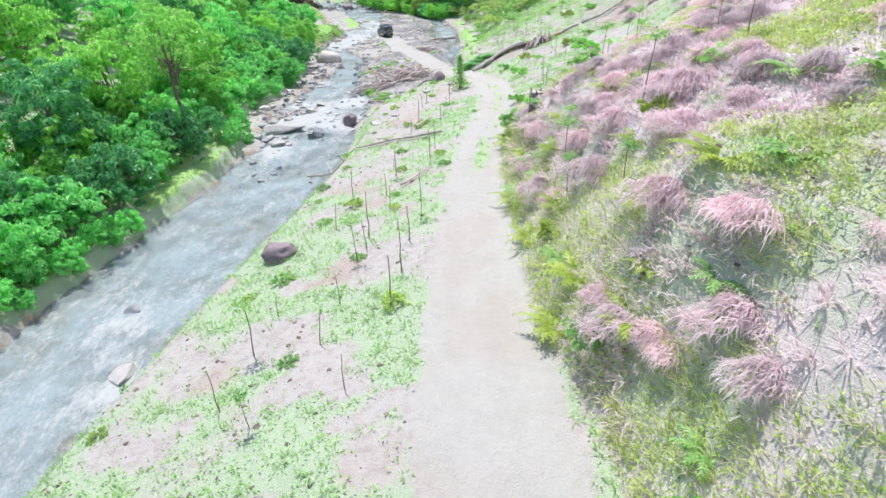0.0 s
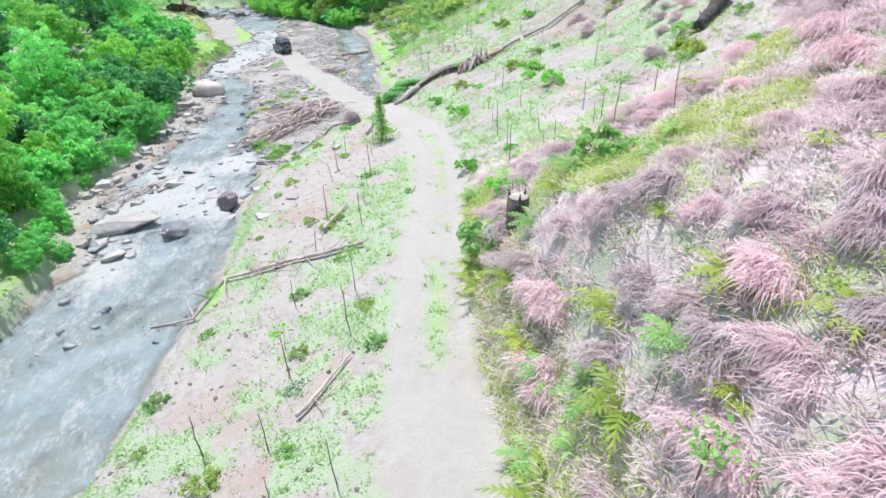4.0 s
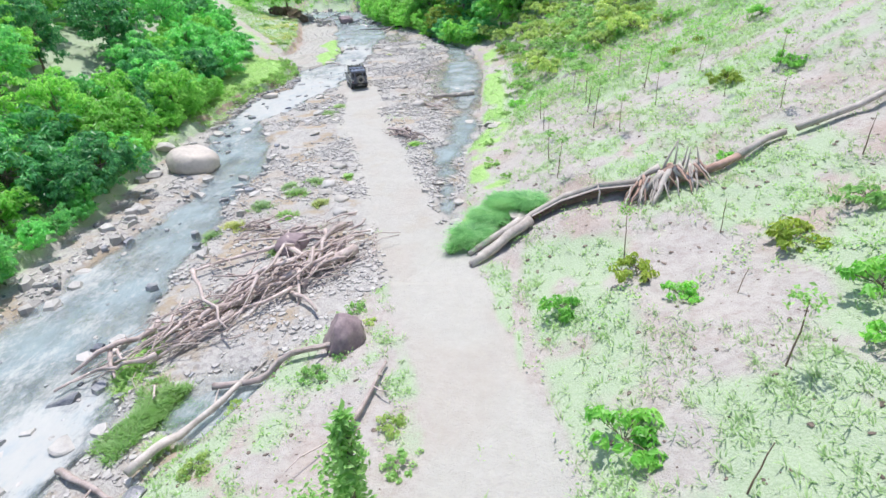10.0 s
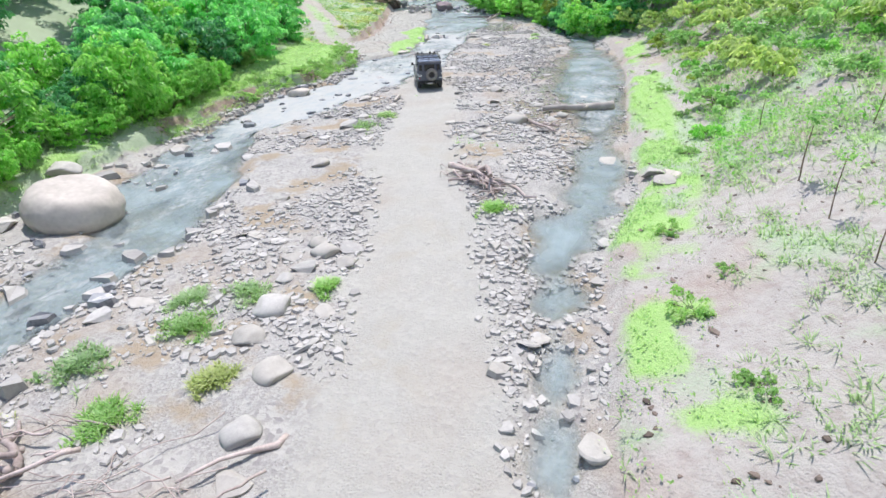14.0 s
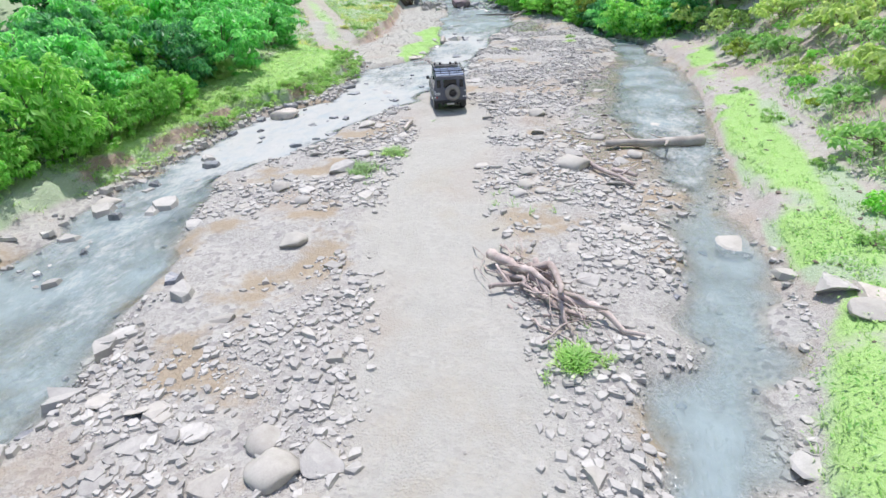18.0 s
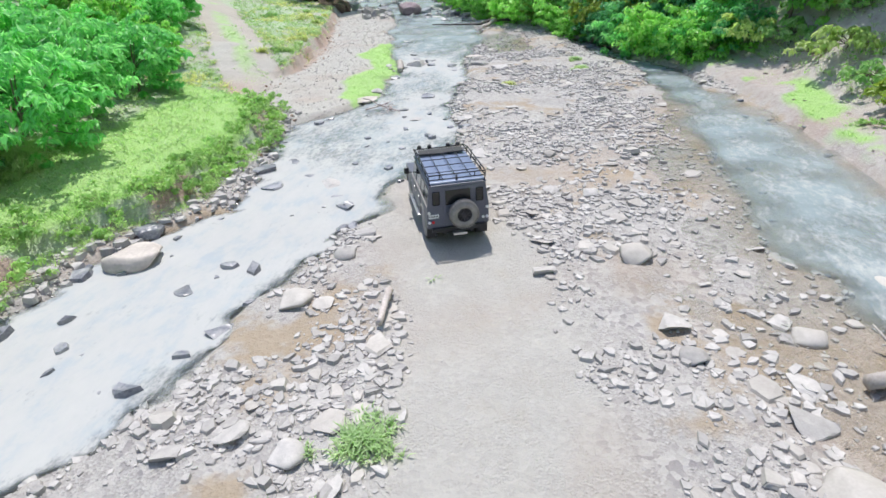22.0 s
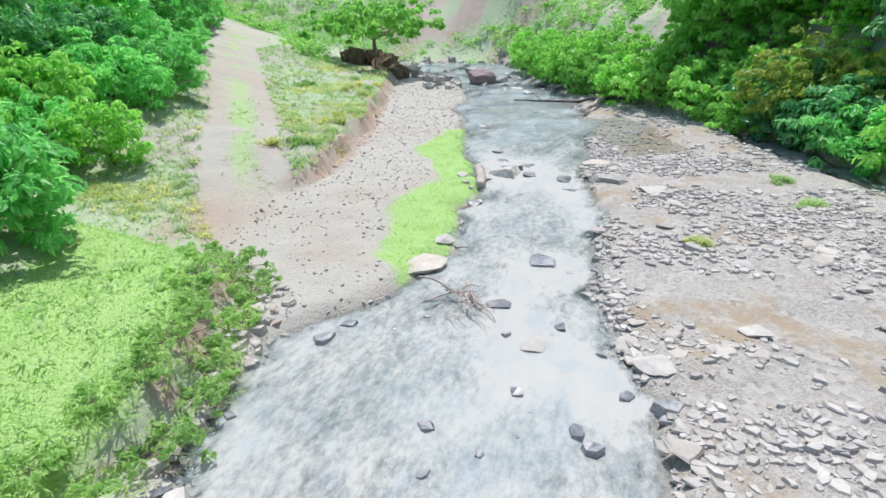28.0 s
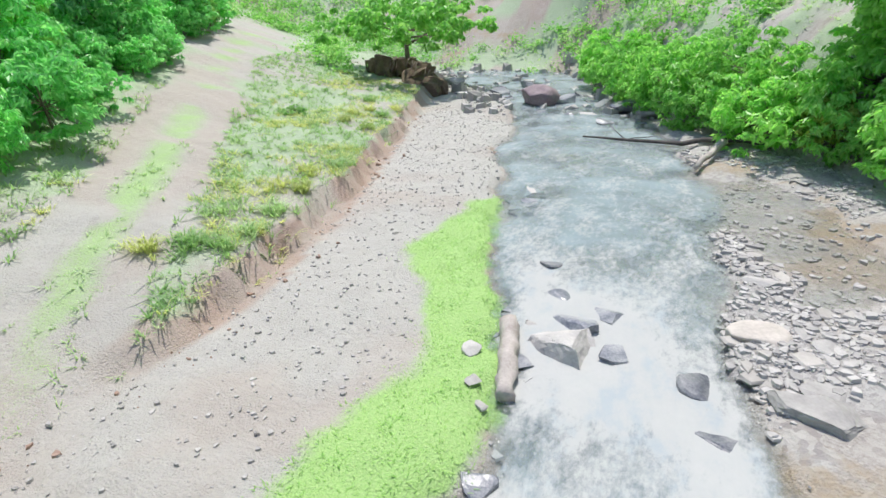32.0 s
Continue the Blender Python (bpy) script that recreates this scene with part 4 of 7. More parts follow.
# loose stones, too many to count
def scatter_stones(name, n, lo, hi, seed, want, mat, label, flat=(0.1, 0.26), xr=(-30, 8), yr=(40, 178), out=False):
    rng = np.random.RandomState(seed)
    x, y = rng.uniform(*xr, n), yr[0] + (yr[1] - yr[0]) * rng.beta(1.2, 1.15, n)
    keep = want(x, y, rng)
    x, y = x[keep], y[keep]
    ring = [(math.cos(k * math.pi / 3), math.sin(k * math.pi / 3)) for k in range(6)]
    base = np.array([(u, v, -1) for u, v in ring] + [(0.8 * u, 0.8 * v, 1) for u, v in ring], float)
    tri = np.array([(k, (k + 1) % 6, 6 + (k + 1) % 6, 6 + k) for k in range(6)] + [(6, 7, 8, 9), (6, 9, 10, 11)])
    m = len(x)
    s = lo + (hi - lo) * rng.rand(m) ** 4
    a = rng.rand(m) * 2 * np.pi
    jig = base[None] * (0.4 + 0.9 * np.tile(rng.rand(m, 6, 3), (1, 2, 1)))
    jig = jig * np.stack([s, s * (0.55 + 0.4 * rng.rand(m)), s * (flat[0] + (flat[1] - flat[0]) * rng.rand(m))], -1)[:, None] / 2
    c, sn = np.cos(a)[:, None], np.sin(a)[:, None]
    tilt = (rng.rand(m)[:, None] - 0.5) * 0.5
    px, py = jig[..., 0] * c - jig[..., 1] * sn, jig[..., 0] * sn + jig[..., 1] * c
    pz = jig[..., 2] + px * tilt * 0.5
    co = np.stack([px + x[:, None], py + y[:, None], pz + ((np.maximum(ground(x, y), water_z(x, y) - 0.05) if out else ground(x, y)) + 0.08 * s)[:, None]], -1)
    f = (np.arange(m)[:, None, None] * len(base) + tri[None]).reshape(-1, 4)
    ob = new(name, fast_mesh(name, co.reshape(-1, 3), f, None, mat))
    return tagged(ob, label, "stones", kind="stuff")


def dry_bar(x, y, rng):
    d, _ = track_dist(x, y)
    inside = (x > left_edge(y)) & (x < right_edge(y))
    beach = (y > 124) & (x < strip_edge(y))
    return inside & ~beach & (wetness(x, y) < 0.55) & (d > 1.5 + 0.7 * rng.rand(len(x))) & (y > 60) & (rng.rand(len(x)) < (1 - 0.75 * film(x, y)) * (0.22 + 3.2 * (fnoise(x, y, 2.6) - 0.45)))


def edges(x, y, rng):
    w = wetness(x, y)
    inside = (x > left_edge(y) - 0.4) & (x < right_edge(y) + 0.3)
    return inside & (w > 0.12) & (rng.rand(len(x)) < np.where(w > 0.9, 0.22, 0.55) * (0.2 + 1.3 * fnoise(x + 50, y, 3)))


scatter_stones("gravel_stones", 230000, 0.05, 0.42, 1, dry_bar, stone_mat, "loose grey and buff stones on the gravel bar", (0.14, 0.34), (-16, 6.5), (60, 160))
scatter_stones("gravel_slabs", 3600, 0.15, 0.9, 2, dry_bar, stone_buff, "flat pale slabs among the gravel", (0.1, 0.22))
scatter_stones("shore_slabs", 3600, 0.2, 0.85, 9, lambda x, y, r: dry_bar(x, y, r) & (r.rand(len(x)) < 0.6), stone_buff, "broad flat cream slabs bedded in the gravel bar", (0.05, 0.1), (-12, 3), (100, 156))
scatter_stones("bank_foot_stones", 5000, 0.08, 0.6, 10, lambda x, y, r: (x > left_edge(y) - 0.1) & (x < left_edge(y) + 1.5), stone_mat, "grey stones at the foot of the grassy bank", (0.25, 0.5), (-21, -16), (98, 128))
scatter_stones("stream_stones", 15000, 0.08, 0.5, 3, edges, stone_dark, "dark wet stones along the water's edge")
near_shore = lambda x, y, r: (x > left_edge(y) + 0.2) & (x < np.where(y < 60, right_edge(y), bar_left(y)) + 0.6) & (r.rand(len(x)) < np.clip(1.1 * (fnoise(x + 25, y, 3.2) - 0.38), 0, 1) + 0.35 * np.exp(-((x - left_edge(y) - 1.8) / 1.4) ** 2))
scatter_stones("shore_rocks", 2400, 0.25, 1.5, 12, near_shore, stone_mat, "flat pale slabs standing out of the shallow stream", (0.18, 0.4), (-21, -3), (46, 104), True)
scatter_stones("shore_rocks", 1500, 0.2, 1.1, 13, near_shore, stone_dark, "dark wet stones standing out of the shallow stream", (0.25, 0.5), (-21, -3), (40, 104), True)
scatter_stones("ford_stones", 900, 0.15, 0.9, 14, lambda x, y, r: (wetness(x, y) > 0.1) & (x > left_edge(y) + 0.3) & (r.rand(len(x)) < np.clip(1.5 * (fnoise(x + 70, y, 2.4) - 0.42), 0, 1)), stone_dark, "dark wet stones breaking the surface of the ford", (0.25, 0.5), (-20, -8), (104, 136), True)
scatter_stones("upper_stones", 2600, 0.3, 1.7, 11, lambda x, y, r: (x > strip_edge(y) - 4) & (x < right_edge(y) + 1) & (r.rand(len(x)) < 0.75), stone_mat, "jumbled grey rocks in the upper stream", (0.4, 0.8), (-50, -12), (166, 194))
scatter_stones("track_pebbles", 9000, 0.03, 0.1, 4, lambda x, y, r: (track_dist(x, y)[0] < 3) & (y > 66), stone_mat, "small pebbles on the wheel track")

twig_mat = surface("litter", (0.09, 0.07, 0.06), (0.22, 0.17, 0.14), 5, 0.9, bump=0.0, vary=0.3)
scatter_stones("leaf_litter", 15000, 0.05, 0.3, 6, lambda x, y, r: ((x > right_edge(y) + 0.3) | (x < left_edge(y))) & (track_dist(x, y)[0] > 2.0 + 1.5 * r.rand(len(x))), twig_mat, "scattered dark twigs and dead leaves", (0.06, 0.16), (-16, 30), (2, 140))
scatter_stones("beach_pebbles", 17000, 0.03, 0.17, 7, lambda x, y, r: (x > left_edge(y)) & (x < strip_edge(y)) & (y > 124) & (cover(x, y)[5] < 0.2), stone_mat, "small stones on the bare beach", (0.3, 0.6), (-32, -14), (122, 172))
scatter_stones("clods", 2600, 0.06, 0.3, 8, lambda x, y, r: (np.abs(x - left_edge(y) - 0.5) < 0.8) & (y > 98), surface("red_clods", (0.3, 0.19, 0.14), (0.42, 0.31, 0.25), 4, 0.95), "reddish clods fallen from the eroded bank", (0.4, 0.8), (-36, -17), (98, 170))

# flat slabs that can be told apart
SLAB_SHAPES = [rock_shape(s, 2, 8, f, 0.6) for s, f in ((61, 0.3), (62, 0.22), (63, 0.4), (64, 0.26), (65, 0.34))]
slab_me = [fast_mesh("flat_stone", co * np.array([1, 1, 0.7]), None, tri, (stone_mat, stone_buff)[k % 2]) for k, (co, tri) in enumerate(SLAB_SHAPES)]
rng = np.random.RandomState(66)
sx, sy = rng.uniform(-15, 5, 4000), rng.uniform(76, 152, 4000)
ok = dry_bar(sx, sy, rng) & (track_dist(sx, sy)[0] < 9)
for k, (x, y) in enumerate(list(zip(sx[ok], sy[ok]))[:290]):
    ob = new("flat_stone", slab_me[k % 5])
    s = 0.08 + 0.36 * rng.rand() ** 3
    ob.matrix_world = Matrix.Translation((x, y, at(x, y) + 0.06 * s)) @ Matrix.Rotation(rng.rand() * 6.28, 4, "Z") @ Matrix.Rotation(0.25 * rng.randn(), 4, "X") @ Matrix.Scale(s, 4)
    tagged(ob, "flat angular grey slab lying on the gravel bar", "stone", "slabs on the gravel")

# white water: in the rapids and below each stone in the stream
wx, wy = water_co[:, 0], water_co[:, 1]
rapid = np.interp(wy, [-20, 20, 30, 38, 50, 58, 66, 74, 90, 96, 100, 104, 112, 117, 124, 132, 150, 165, 200], [0.34, 0.34, 0.3, 0.3, 0.36, 0.46, 0.4, 0.3, 0.26, 0.36, 0.42, 0.8, 0.76, 0.55, 0.56, 0.52, 0.36, 0.3, 0.3])
white = rapid * (0.12 + 0.98 * wetness(wx, wy)) * np.where((wx > 0) & (wy > 70), 0.6, 1.0)
for x, y, s in MIDDLE_WET + UPPER_WET + [r for r in LOWER if r[2] > 1.1] + [(-17.6, 110.4, 1.8), (-13.7, 116.8, 2.0), (-9.9, 124.9, 1.2), (-12.1, 125.6, 1.2)]:
    white = white + 0.4 * np.exp(-((wx - x) / (0.9 * s)) ** 2 - ((wy - y + 0.7 * s) / (1.3 * s)) ** 2)
deep = ss(0.0, 0.45, water_co[:, 2] - ground(wx, wy))
da = water_me.attributes.new("depth", "FLOAT", "POINT")
da.data.foreach_set("value", deep.astype(np.float32))
white = white * (0.15 + 0.85 * ss(0.0, 0.5, deep))
fa = water_me.attributes.new("foam", "FLOAT", "POINT")
fa.data.foreach_set("value", np.minimum(white, 1.0).astype(np.float32))

# ---- fallen wood ----
def limb(name, pts, r0, r1, mat, parent, rng, sides=8, wob=0.25, label=""):
    co, q, t = tube(pts, r0, r1, sides, wob, rng)
    return part_me(name, fast_mesh(name, co, q, t, mat, True), parent, label)


def fallen_tree(x0, y0, x1, y1, r0, r1, seed, label, twigs=8, mat=None, lift=0.15, name="fallen_trunk"):
    rng = np.random.RandomState(seed)
    ob = thing(name, label, "log")
    n = 12
    x, y = np.linspace(x0, x1, n), np.linspace(y0, y1, n)
    p = bent((x0, y0, 0), (x1, y1, 0), rng, n, 0, 0.09)
    p[:, 2] = np.maximum(ground(p[:, 0], p[:, 1]), water_z(p[:, 0], p[:, 1]) - 0.1) + np.linspace(r0, r1, n) * 0.7 + lift
    limb("trunk", p, r0, r1, mat or drift, ob, rng, 10, 0.45)
    for k in range(twigs):
        i = rng.randint(2, n - 1)
        a, ln = rng.rand() * 6.28, 0.5 + 1.6 * rng.rand()
        e = p[i] + np.array([math.cos(a) * ln, math.sin(a) * ln, 0.1 + 0.5 * rng.rand()])
        e[2] = max(e[2], at(e[0], e[1]) + 0.03)
        limb("branch", bent(p[i], e, rng, 5, 0, 0.15), r1 * 0.7, 0.015, mat or drift, ob, rng, 6)
    return ob


fallen_tree(1.0, 42.0, -9.9, 42.0, 0.11, 0.05, 1, "long dead tree fallen across rough grass into the stream", 20, drift)
fallen_tree(-1.6, 31.0, 0.2, 33.4, 0.07, 0.03, 2, "thin dead branch lying in grass", 3)
fallen_tree(-1.0, 44.6, 0.3, 47.8, 0.13, 0.06, 3, "bleached short log in rough grass", 2, deadwood)
fallen_tree(4.7, 108.4, 0.6, 107.3, 0.24, 0.14, 4, "thick bleached log beside the shallow channel", 3, deadwood)
fallen_tree(-0.2, 105.0, 1.8, 102.7, 0.1, 0.06, 5, "thin drift log on reddish gravel", 1)
fallen_tree(1.0, 104.2, 1.9, 103.6, 0.09, 0.07, 6, "short broken drift log", 0)
fallen_tree(-16.9, 139.7, -16.2, 137.0, 0.24, 0.19, 7, "thick pale log stranded at the grass edge", 0, deadwood, 0.08)
fallen_tree(-8.8, 158.6, -18.6, 160.6, 0.16, 0.05, 8, "long dark log lying across the pool", 4, charwood, 0.2)
fallen_tree(-11.5, 157.8, -12.7, 154.5, 0.2, 0.1, 9, "pale log stub pointing out of the pool", 1, deadwood, 0.3)
fallen_tree(-9.3, 109.2, -9.2, 107.9, 0.1, 0.08, 10, "short pale plank of driftwood by the wheel track", 0, deadwood)
fallen_tree(29.0, 57.6, 26.0, 55.6, 0.55, 0.4, 11, "thick burnt log on the hillside", 2, charwood)
fallen_tree(2.2, 62.4, 3.0, 66.0, 0.1, 0.05, 12, "fallen branch beside the boulder", 3)
fallen_tree(-4.4, 62.2, -2.4, 66.9, 0.16, 0.09, 13, "bare drift log across the still pool", 2, deadwood, 0.3)
fallen_tree(-3.6, 66.2, 1.0, 67.2, 0.14, 0.1, 14, "drift log lying against the boulder", 1, drift, 0.25)
fallen_tree(-7.0, 62.5, -3.9, 61.2, 0.12, 0.06, 15, "curved drift root on wet gravel", 2)


def driftwood_pile(x0, y0, x1, y1, wide, count, seed, label, long=(1.5, 5.0), thick=(0.03, 0.16), high=0.8):
    rng = np.random.RandomState(seed)
    ob = thing("driftwood_pile", label, "driftwood")
    ax = math.atan2(y1 - y0, x1 - x0)
    for k in range(count):
        t = rng.rand()
        off = rng.randn() * wide * 0.45
        cx, cy = x0 + (x1 - x0) * t - math.sin(ax) * off, y0 + (y1 - y0) * t + math.cos(ax) * off
        ln = long[0] + (long[1] - long[0]) * rng.rand() ** 1.8
        a = ax + rng.randn() * 0.42 + (1.2 if rng.rand() < 0.15 else 0)
        h = high * rng.rand() * math.exp(-(off / wide) ** 2 * 2)
        tilt = rng.randn() * 0.09
        ends = []
        for sg in (-0.5, 0.5):
            ex, ey = cx + math.cos(a) * ln * sg, cy + math.sin(a) * ln * sg
            ends.append((ex, ey, max(at(ex, ey), float(water_z(ex, ey))) + 0.08 + h + tilt * ln * sg * 2))
        r = thick[0] + (thick[1] - thick[0]) * rng.rand() ** 3 * (0.5 + ln / long[1])
        limb("branch", bent(*ends, rng, 7, -0.02, 0.3), r, r * 0.35, drift, ob, rng, 6)
    return ob


driftwood_pile(-0.4, 76.2, -8.0, 67.0, 1.7, 150, 21, "tangled heap of bleached flood driftwood on gravel", (1.2, 5.5), (0.02, 0.15), 1.0)
for k, (x0, y0, x1, y1, r) in enumerate(((-0.3, 75.6, -4.6, 71.6, 0.26), (-1.0, 76.4, -4.9, 73.4, 0.17), (-2.2, 74.2, -7.2, 69.0, 0.15), (-3.8, 76.6, -8.2, 73.6, 0.12), (-1.4, 77.7, -6.2, 76.6, 0.12), (-5.6, 70.4, -9.6, 65.8, 0.1))):
    fallen_tree(x0, y0, x1, y1, r, r * 0.45, 40 + k, "thick bleached drift trunk on the flood heap", 5, drift, 0.3, "drift_trunk")
driftwood_pile(-1.6, 78.4, -7.6, 78.2, 1.8, 60, 24, "loose pale branches and roots among stones", (0.8, 3.0), (0.015, 0.1), 0.4)
driftwood_pile(-2.0, 96.6, 0.9, 93.2, 0.9, 55, 22, "matted driftwood and reeds stranded by the ford", (0.8, 3.0), (0.015, 0.13), 0.35)
driftwood_pile(-14.7, 127.4, -13.8, 125.9, 0.5, 26, 23, "small tangle of red-brown roots in the water", (0.5, 1.8), (0.01, 0.06), 0.4)
driftwood_pile(-17.0, 57.0, -13.0, 60.5, 0.8, 30, 25, "pale flood branches caught on the stream's stones", (0.8, 3.0), (0.015, 0.08), 0.3)


def hollow_log():
    """The rotten trunk with its torn root plate and the part that goes on uphill."""
    rng = np.random.RandomState(5)
    ob = thing("hollow_log", "old rotten hollow trunk with torn roots lying on the slope", "log")
    xs = np.array([6.0, 7.2, 8.5, 10.0, 11.6, 13.2])
    ys = np.array([73.9, 75.2, 76.3, 76.4, 75.9, 75.7])
    n = len(xs)
    r = np.array([0.3, 0.38, 0.46, 0.55, 0.6, 0.64])
    z = ground(xs, ys) + 0.02
    ang = np.linspace(radians(-50), radians(105), 13)
    for name, rr, mat in (("bark_shell", 1.0, deadwood), ("rotten_core", 0.86, rotwood)):
        p = np.stack([xs, ys, z], -1)
        tg = np.gradient(p, axis=0)
        tg /= np.linalg.norm(tg, axis=1)[:, None]
        sd = np.cross(tg, [0, 0, 1.0])
        up = np.cross(sd, tg)
        k = (r * rr)[:, None] * (1 + 0.16 * (rng.rand(n, 13) - 0.5))
        co = p[:, None] + k[..., None] * (-np.cos(ang)[None, :, None] * sd[:, None] + np.sin(ang)[None, :, None] * up[:, None])
        i = np.arange(n * 13).reshape(n, 13)
        q = np.stack([i[:-1, :-1], i[:-1, 1:], i[1:, 1:], i[1:, :-1]], -1).reshape(-1, 4)
        part_me(name, fast_mesh(name, co.reshape(-1, 3), q, None, mat), ob)
    limb("slab", bent((5.6, 73.4, at(5.6, 73.4) + 0.08), (8.4, 76.0, at(8.4, 76.0) + 0.35), rng, 6, 0, 0.05), 0.2, 0.26, deadwood, ob, rng, 8)
    limb("slab", bent((5.5, 74.4, at(5.5, 74.4) + 0.1), (7.9, 76.5, at(7.9, 76.5) + 0.3), rng, 6, 0, 0.05), 0.13, 0.2, deadwood, ob, rng, 8)
    rim = [(x, y + 0.12, zz + q * 0.98) for x, y, zz, q in zip(xs[1:], ys[1:], z[1:], r[1:])]
    limb("rim", rim, 0.14, 0.19, deadwood, ob, rng, 7, 0.9, "bleached upper rim of the trunk")
    limb("stick", [(11.4, 75.4, at(11.4, 75.4)), (11.5, 75.7, at(11.5, 75.7) + 0.5), (11.4, 76.1, at(11.4, 76.1) + 0.9)], 0.05, 0.04, deadwood, ob, rng, 6)
    for (ax, ay), (bx, by), h in (((11.9, 76.4), (14.2, 76.3), 0.75), ((12.5, 75.0), (14.3, 75.9), 0.8), ((13.6, 74.5), (14.5, 75.9), 0.9), ((15.6, 74.9), (14.6, 75.9), 0.85)):
        limb("buttress", bent((ax, ay, at(ax, ay) + 0.05), (bx, by, at(bx, by) + h), rng, 6, 0.03, 0.08), 0.07, 0.17, deadwood, ob, rng, 6, 0.8)
    cx, cy = 14.4, 75.9
    cz = at(cx, cy)
    limb("stump_core", [(cx, cy, cz - 0.2), (cx + 0.1, cy, cz + 0.7), (cx + 0.2, cy, cz + 1.1)], 0.4, 0.2, rotwood, ob, rng, 10, 0.7)
    for k in range(34):
        u = rng.uniform(-1.5, 1.3)
        s = (cx + u, cy + 0.15 * rng.randn(), at(cx + u, cy) + 0.5 + 0.35 * rng.rand())
        e = (cx + 1.35 * u + 0.35 * rng.randn(), cy - 0.5 - 1.1 * rng.rand(), 0)
        e = (e[0], e[1], at(e[0], e[1]) + 0.02)
        limb("root", bent(s, e, rng, 7, -0.05, 0.16), 0.04 + 0.05 * rng.rand(), 0.02, (deadwood, rotwood)[k % 3 == 0], ob, rng, 6)
    for k in range(6):
        b = (cx + 0.7 + 0.4 * rng.randn(), cy + 0.2 * rng.randn(), cz + 0.6)
        limb("splinter", [b, (b[0] + 0.1, b[1], b[2] + 0.6), (b[0] + 0.2 * rng.randn(), b[1], b[2] + 0.8 + 0.9 * rng.rand())], 0.09, 0.02, deadwood, ob, rng, 5, 0.6)
    up1 = [(x, y, at(x, y) + 0.3) for x, y in ((14.8, 75.7), (16.5, 75.6), (17.6, 76.1))]
    limb("trunk", up1, 0.19, 0.17, rotwood, ob, rng, 9, 0.4)
    up2 = [(x, y, at(x, y) + 0.3) for x, y in ((17.4, 76.0), (18.8, 76.8), (19.6, 77.0))]
    limb("trunk", up2, 0.17, 0.15, deadwood, ob, rng, 9)
    up3 = [(x, y, at(x, y) + 0.35) for x, y in ((20.0, 76.9), (22.5, 77.2), (25.5, 77.4), (28.5, 77.4), (31.5, 77.0))]
    limb("trunk", up3, 0.15, 0.1, deadwood, ob, rng, 9)
    return ob


hollow_log()


def stump(x, y, r, h, seed, label):
    rng = np.random.RandomState(seed)
    ob = thing("tree_stump", label, "stump")
    z = at(x, y)
    limb("trunk", [(x, y, z - 0.3), (x, y, z + 0.15), (x + 0.03, y, z + h)], r * 1.25, r, charwood, ob, rng, 14, 0.18)
    limb("cut_top", [(x + 0.03, y, z + h), (x + 0.03, y, z + h + 0.02)], r * 0.93, r * 0.9, deadwood, ob, rng, 14, 0.08, "weathered pale cut top")
    for k in range(3):
        a = k * 2.1 + 0.4
        limb("splinter", [(x + math.cos(a) * r * 0.8, y + math.sin(a) * r * 0.8, z + h - 0.1), (x + math.cos(a) * r * 0.9, y + math.sin(a) * r, z + h + 0.25)], 0.08, 0.02, charwood, ob, rng, 5)
    return ob


stump(7.25, 37.0, 0.42, 1.3, 3, "charred grey tree stump at the foot of the bank")

# ---- plants ----
def crown_clumps(rng, clumps, rx, ry, rz, skirt=False):
    """Clumps set unevenly over an egg shape, thinner below."""
    d = rng.randn(clumps, 3)
    d[:, 2] = d[:, 2] * 0.8 + 0.1 if skirt else np.abs(d[:, 2]) * 0.9 - 0.35
    d /= np.linalg.norm(d, axis=1)[:, None]
    lobe = 1 + 0.22 * np.sin(3 * np.arctan2(d[:, 1], d[:, 0]) + 6 * rng.rand()) + 0.15 * np.sin(5 * np.arctan2(d[:, 1], d[:, 0]) + 6 * rng.rand())
    r = ((0.5 + 0.52 * rng.rand(clumps) ** 0.6) * lobe)[:, None]
    return d * r * np.array([rx, ry, rz])


def make_tree(name, seed, height, rx, rz, clumps, per, leaf, mat, label, category="tree", trunk_r=0.14, spread=0.42, group="", slim=0.5, skirt=False):
    rng = np.random.RandomState(seed)
    ob = thing(name, label, category, group=group)
    c = crown_clumps(rng, clumps, rx, rx, rz, skirt)
    top = np.array([0.2 * rng.randn(), 0.2 * rng.randn(), height - rz])
    co, q, t = clump_leaves(c + top, spread, per, leaf, rng, slim)
    wood = [tube(bent((0, 0, -0.3), top + (0, 0, rz * 0.4), rng, 7, 0, 0.06), trunk_r, trunk_r * 0.35, 8, 0.15, rng)]
    for k in rng.permutation(clumps)[:min(clumps, 14)]:
        s = np.array([0, 0, height - rz]) * (0.55 + 0.45 * rng.rand())
        wood.append(tube(bent(s, c[k] * 0.9 + top, rng, 5, 0, 0.12), trunk_r * 0.35, 0.015, 5, 0, rng))
    part_me("trunk", fast_mesh("trunk", *join(wood), bark), ob)
    part_me("crown", fast_mesh("crown", co, None, t, mat), ob)
    return ob


def spread_copies(protos, spots):
    """One plant at each of (x, y, scale, turn, which); the first of each kind is moved, the rest are copies."""
    used = set()
    for x, y, s, a, k in spots:
        src = protos[k % len(protos)]
        m = Matrix.Translation((x, y, at(x, y) - 0.05)) @ Matrix.Rotation(a, 4, "Z")
        if src.name not in used:
            used.add(src.name)
            ob = src
            ob.matrix_basis = m
        else:
            ob = copy_thing(src, m)
        ob.scale = (s, s, s * (0.9 + 0.2 * ((k * 7 + int(x * 10)) % 10) / 10))


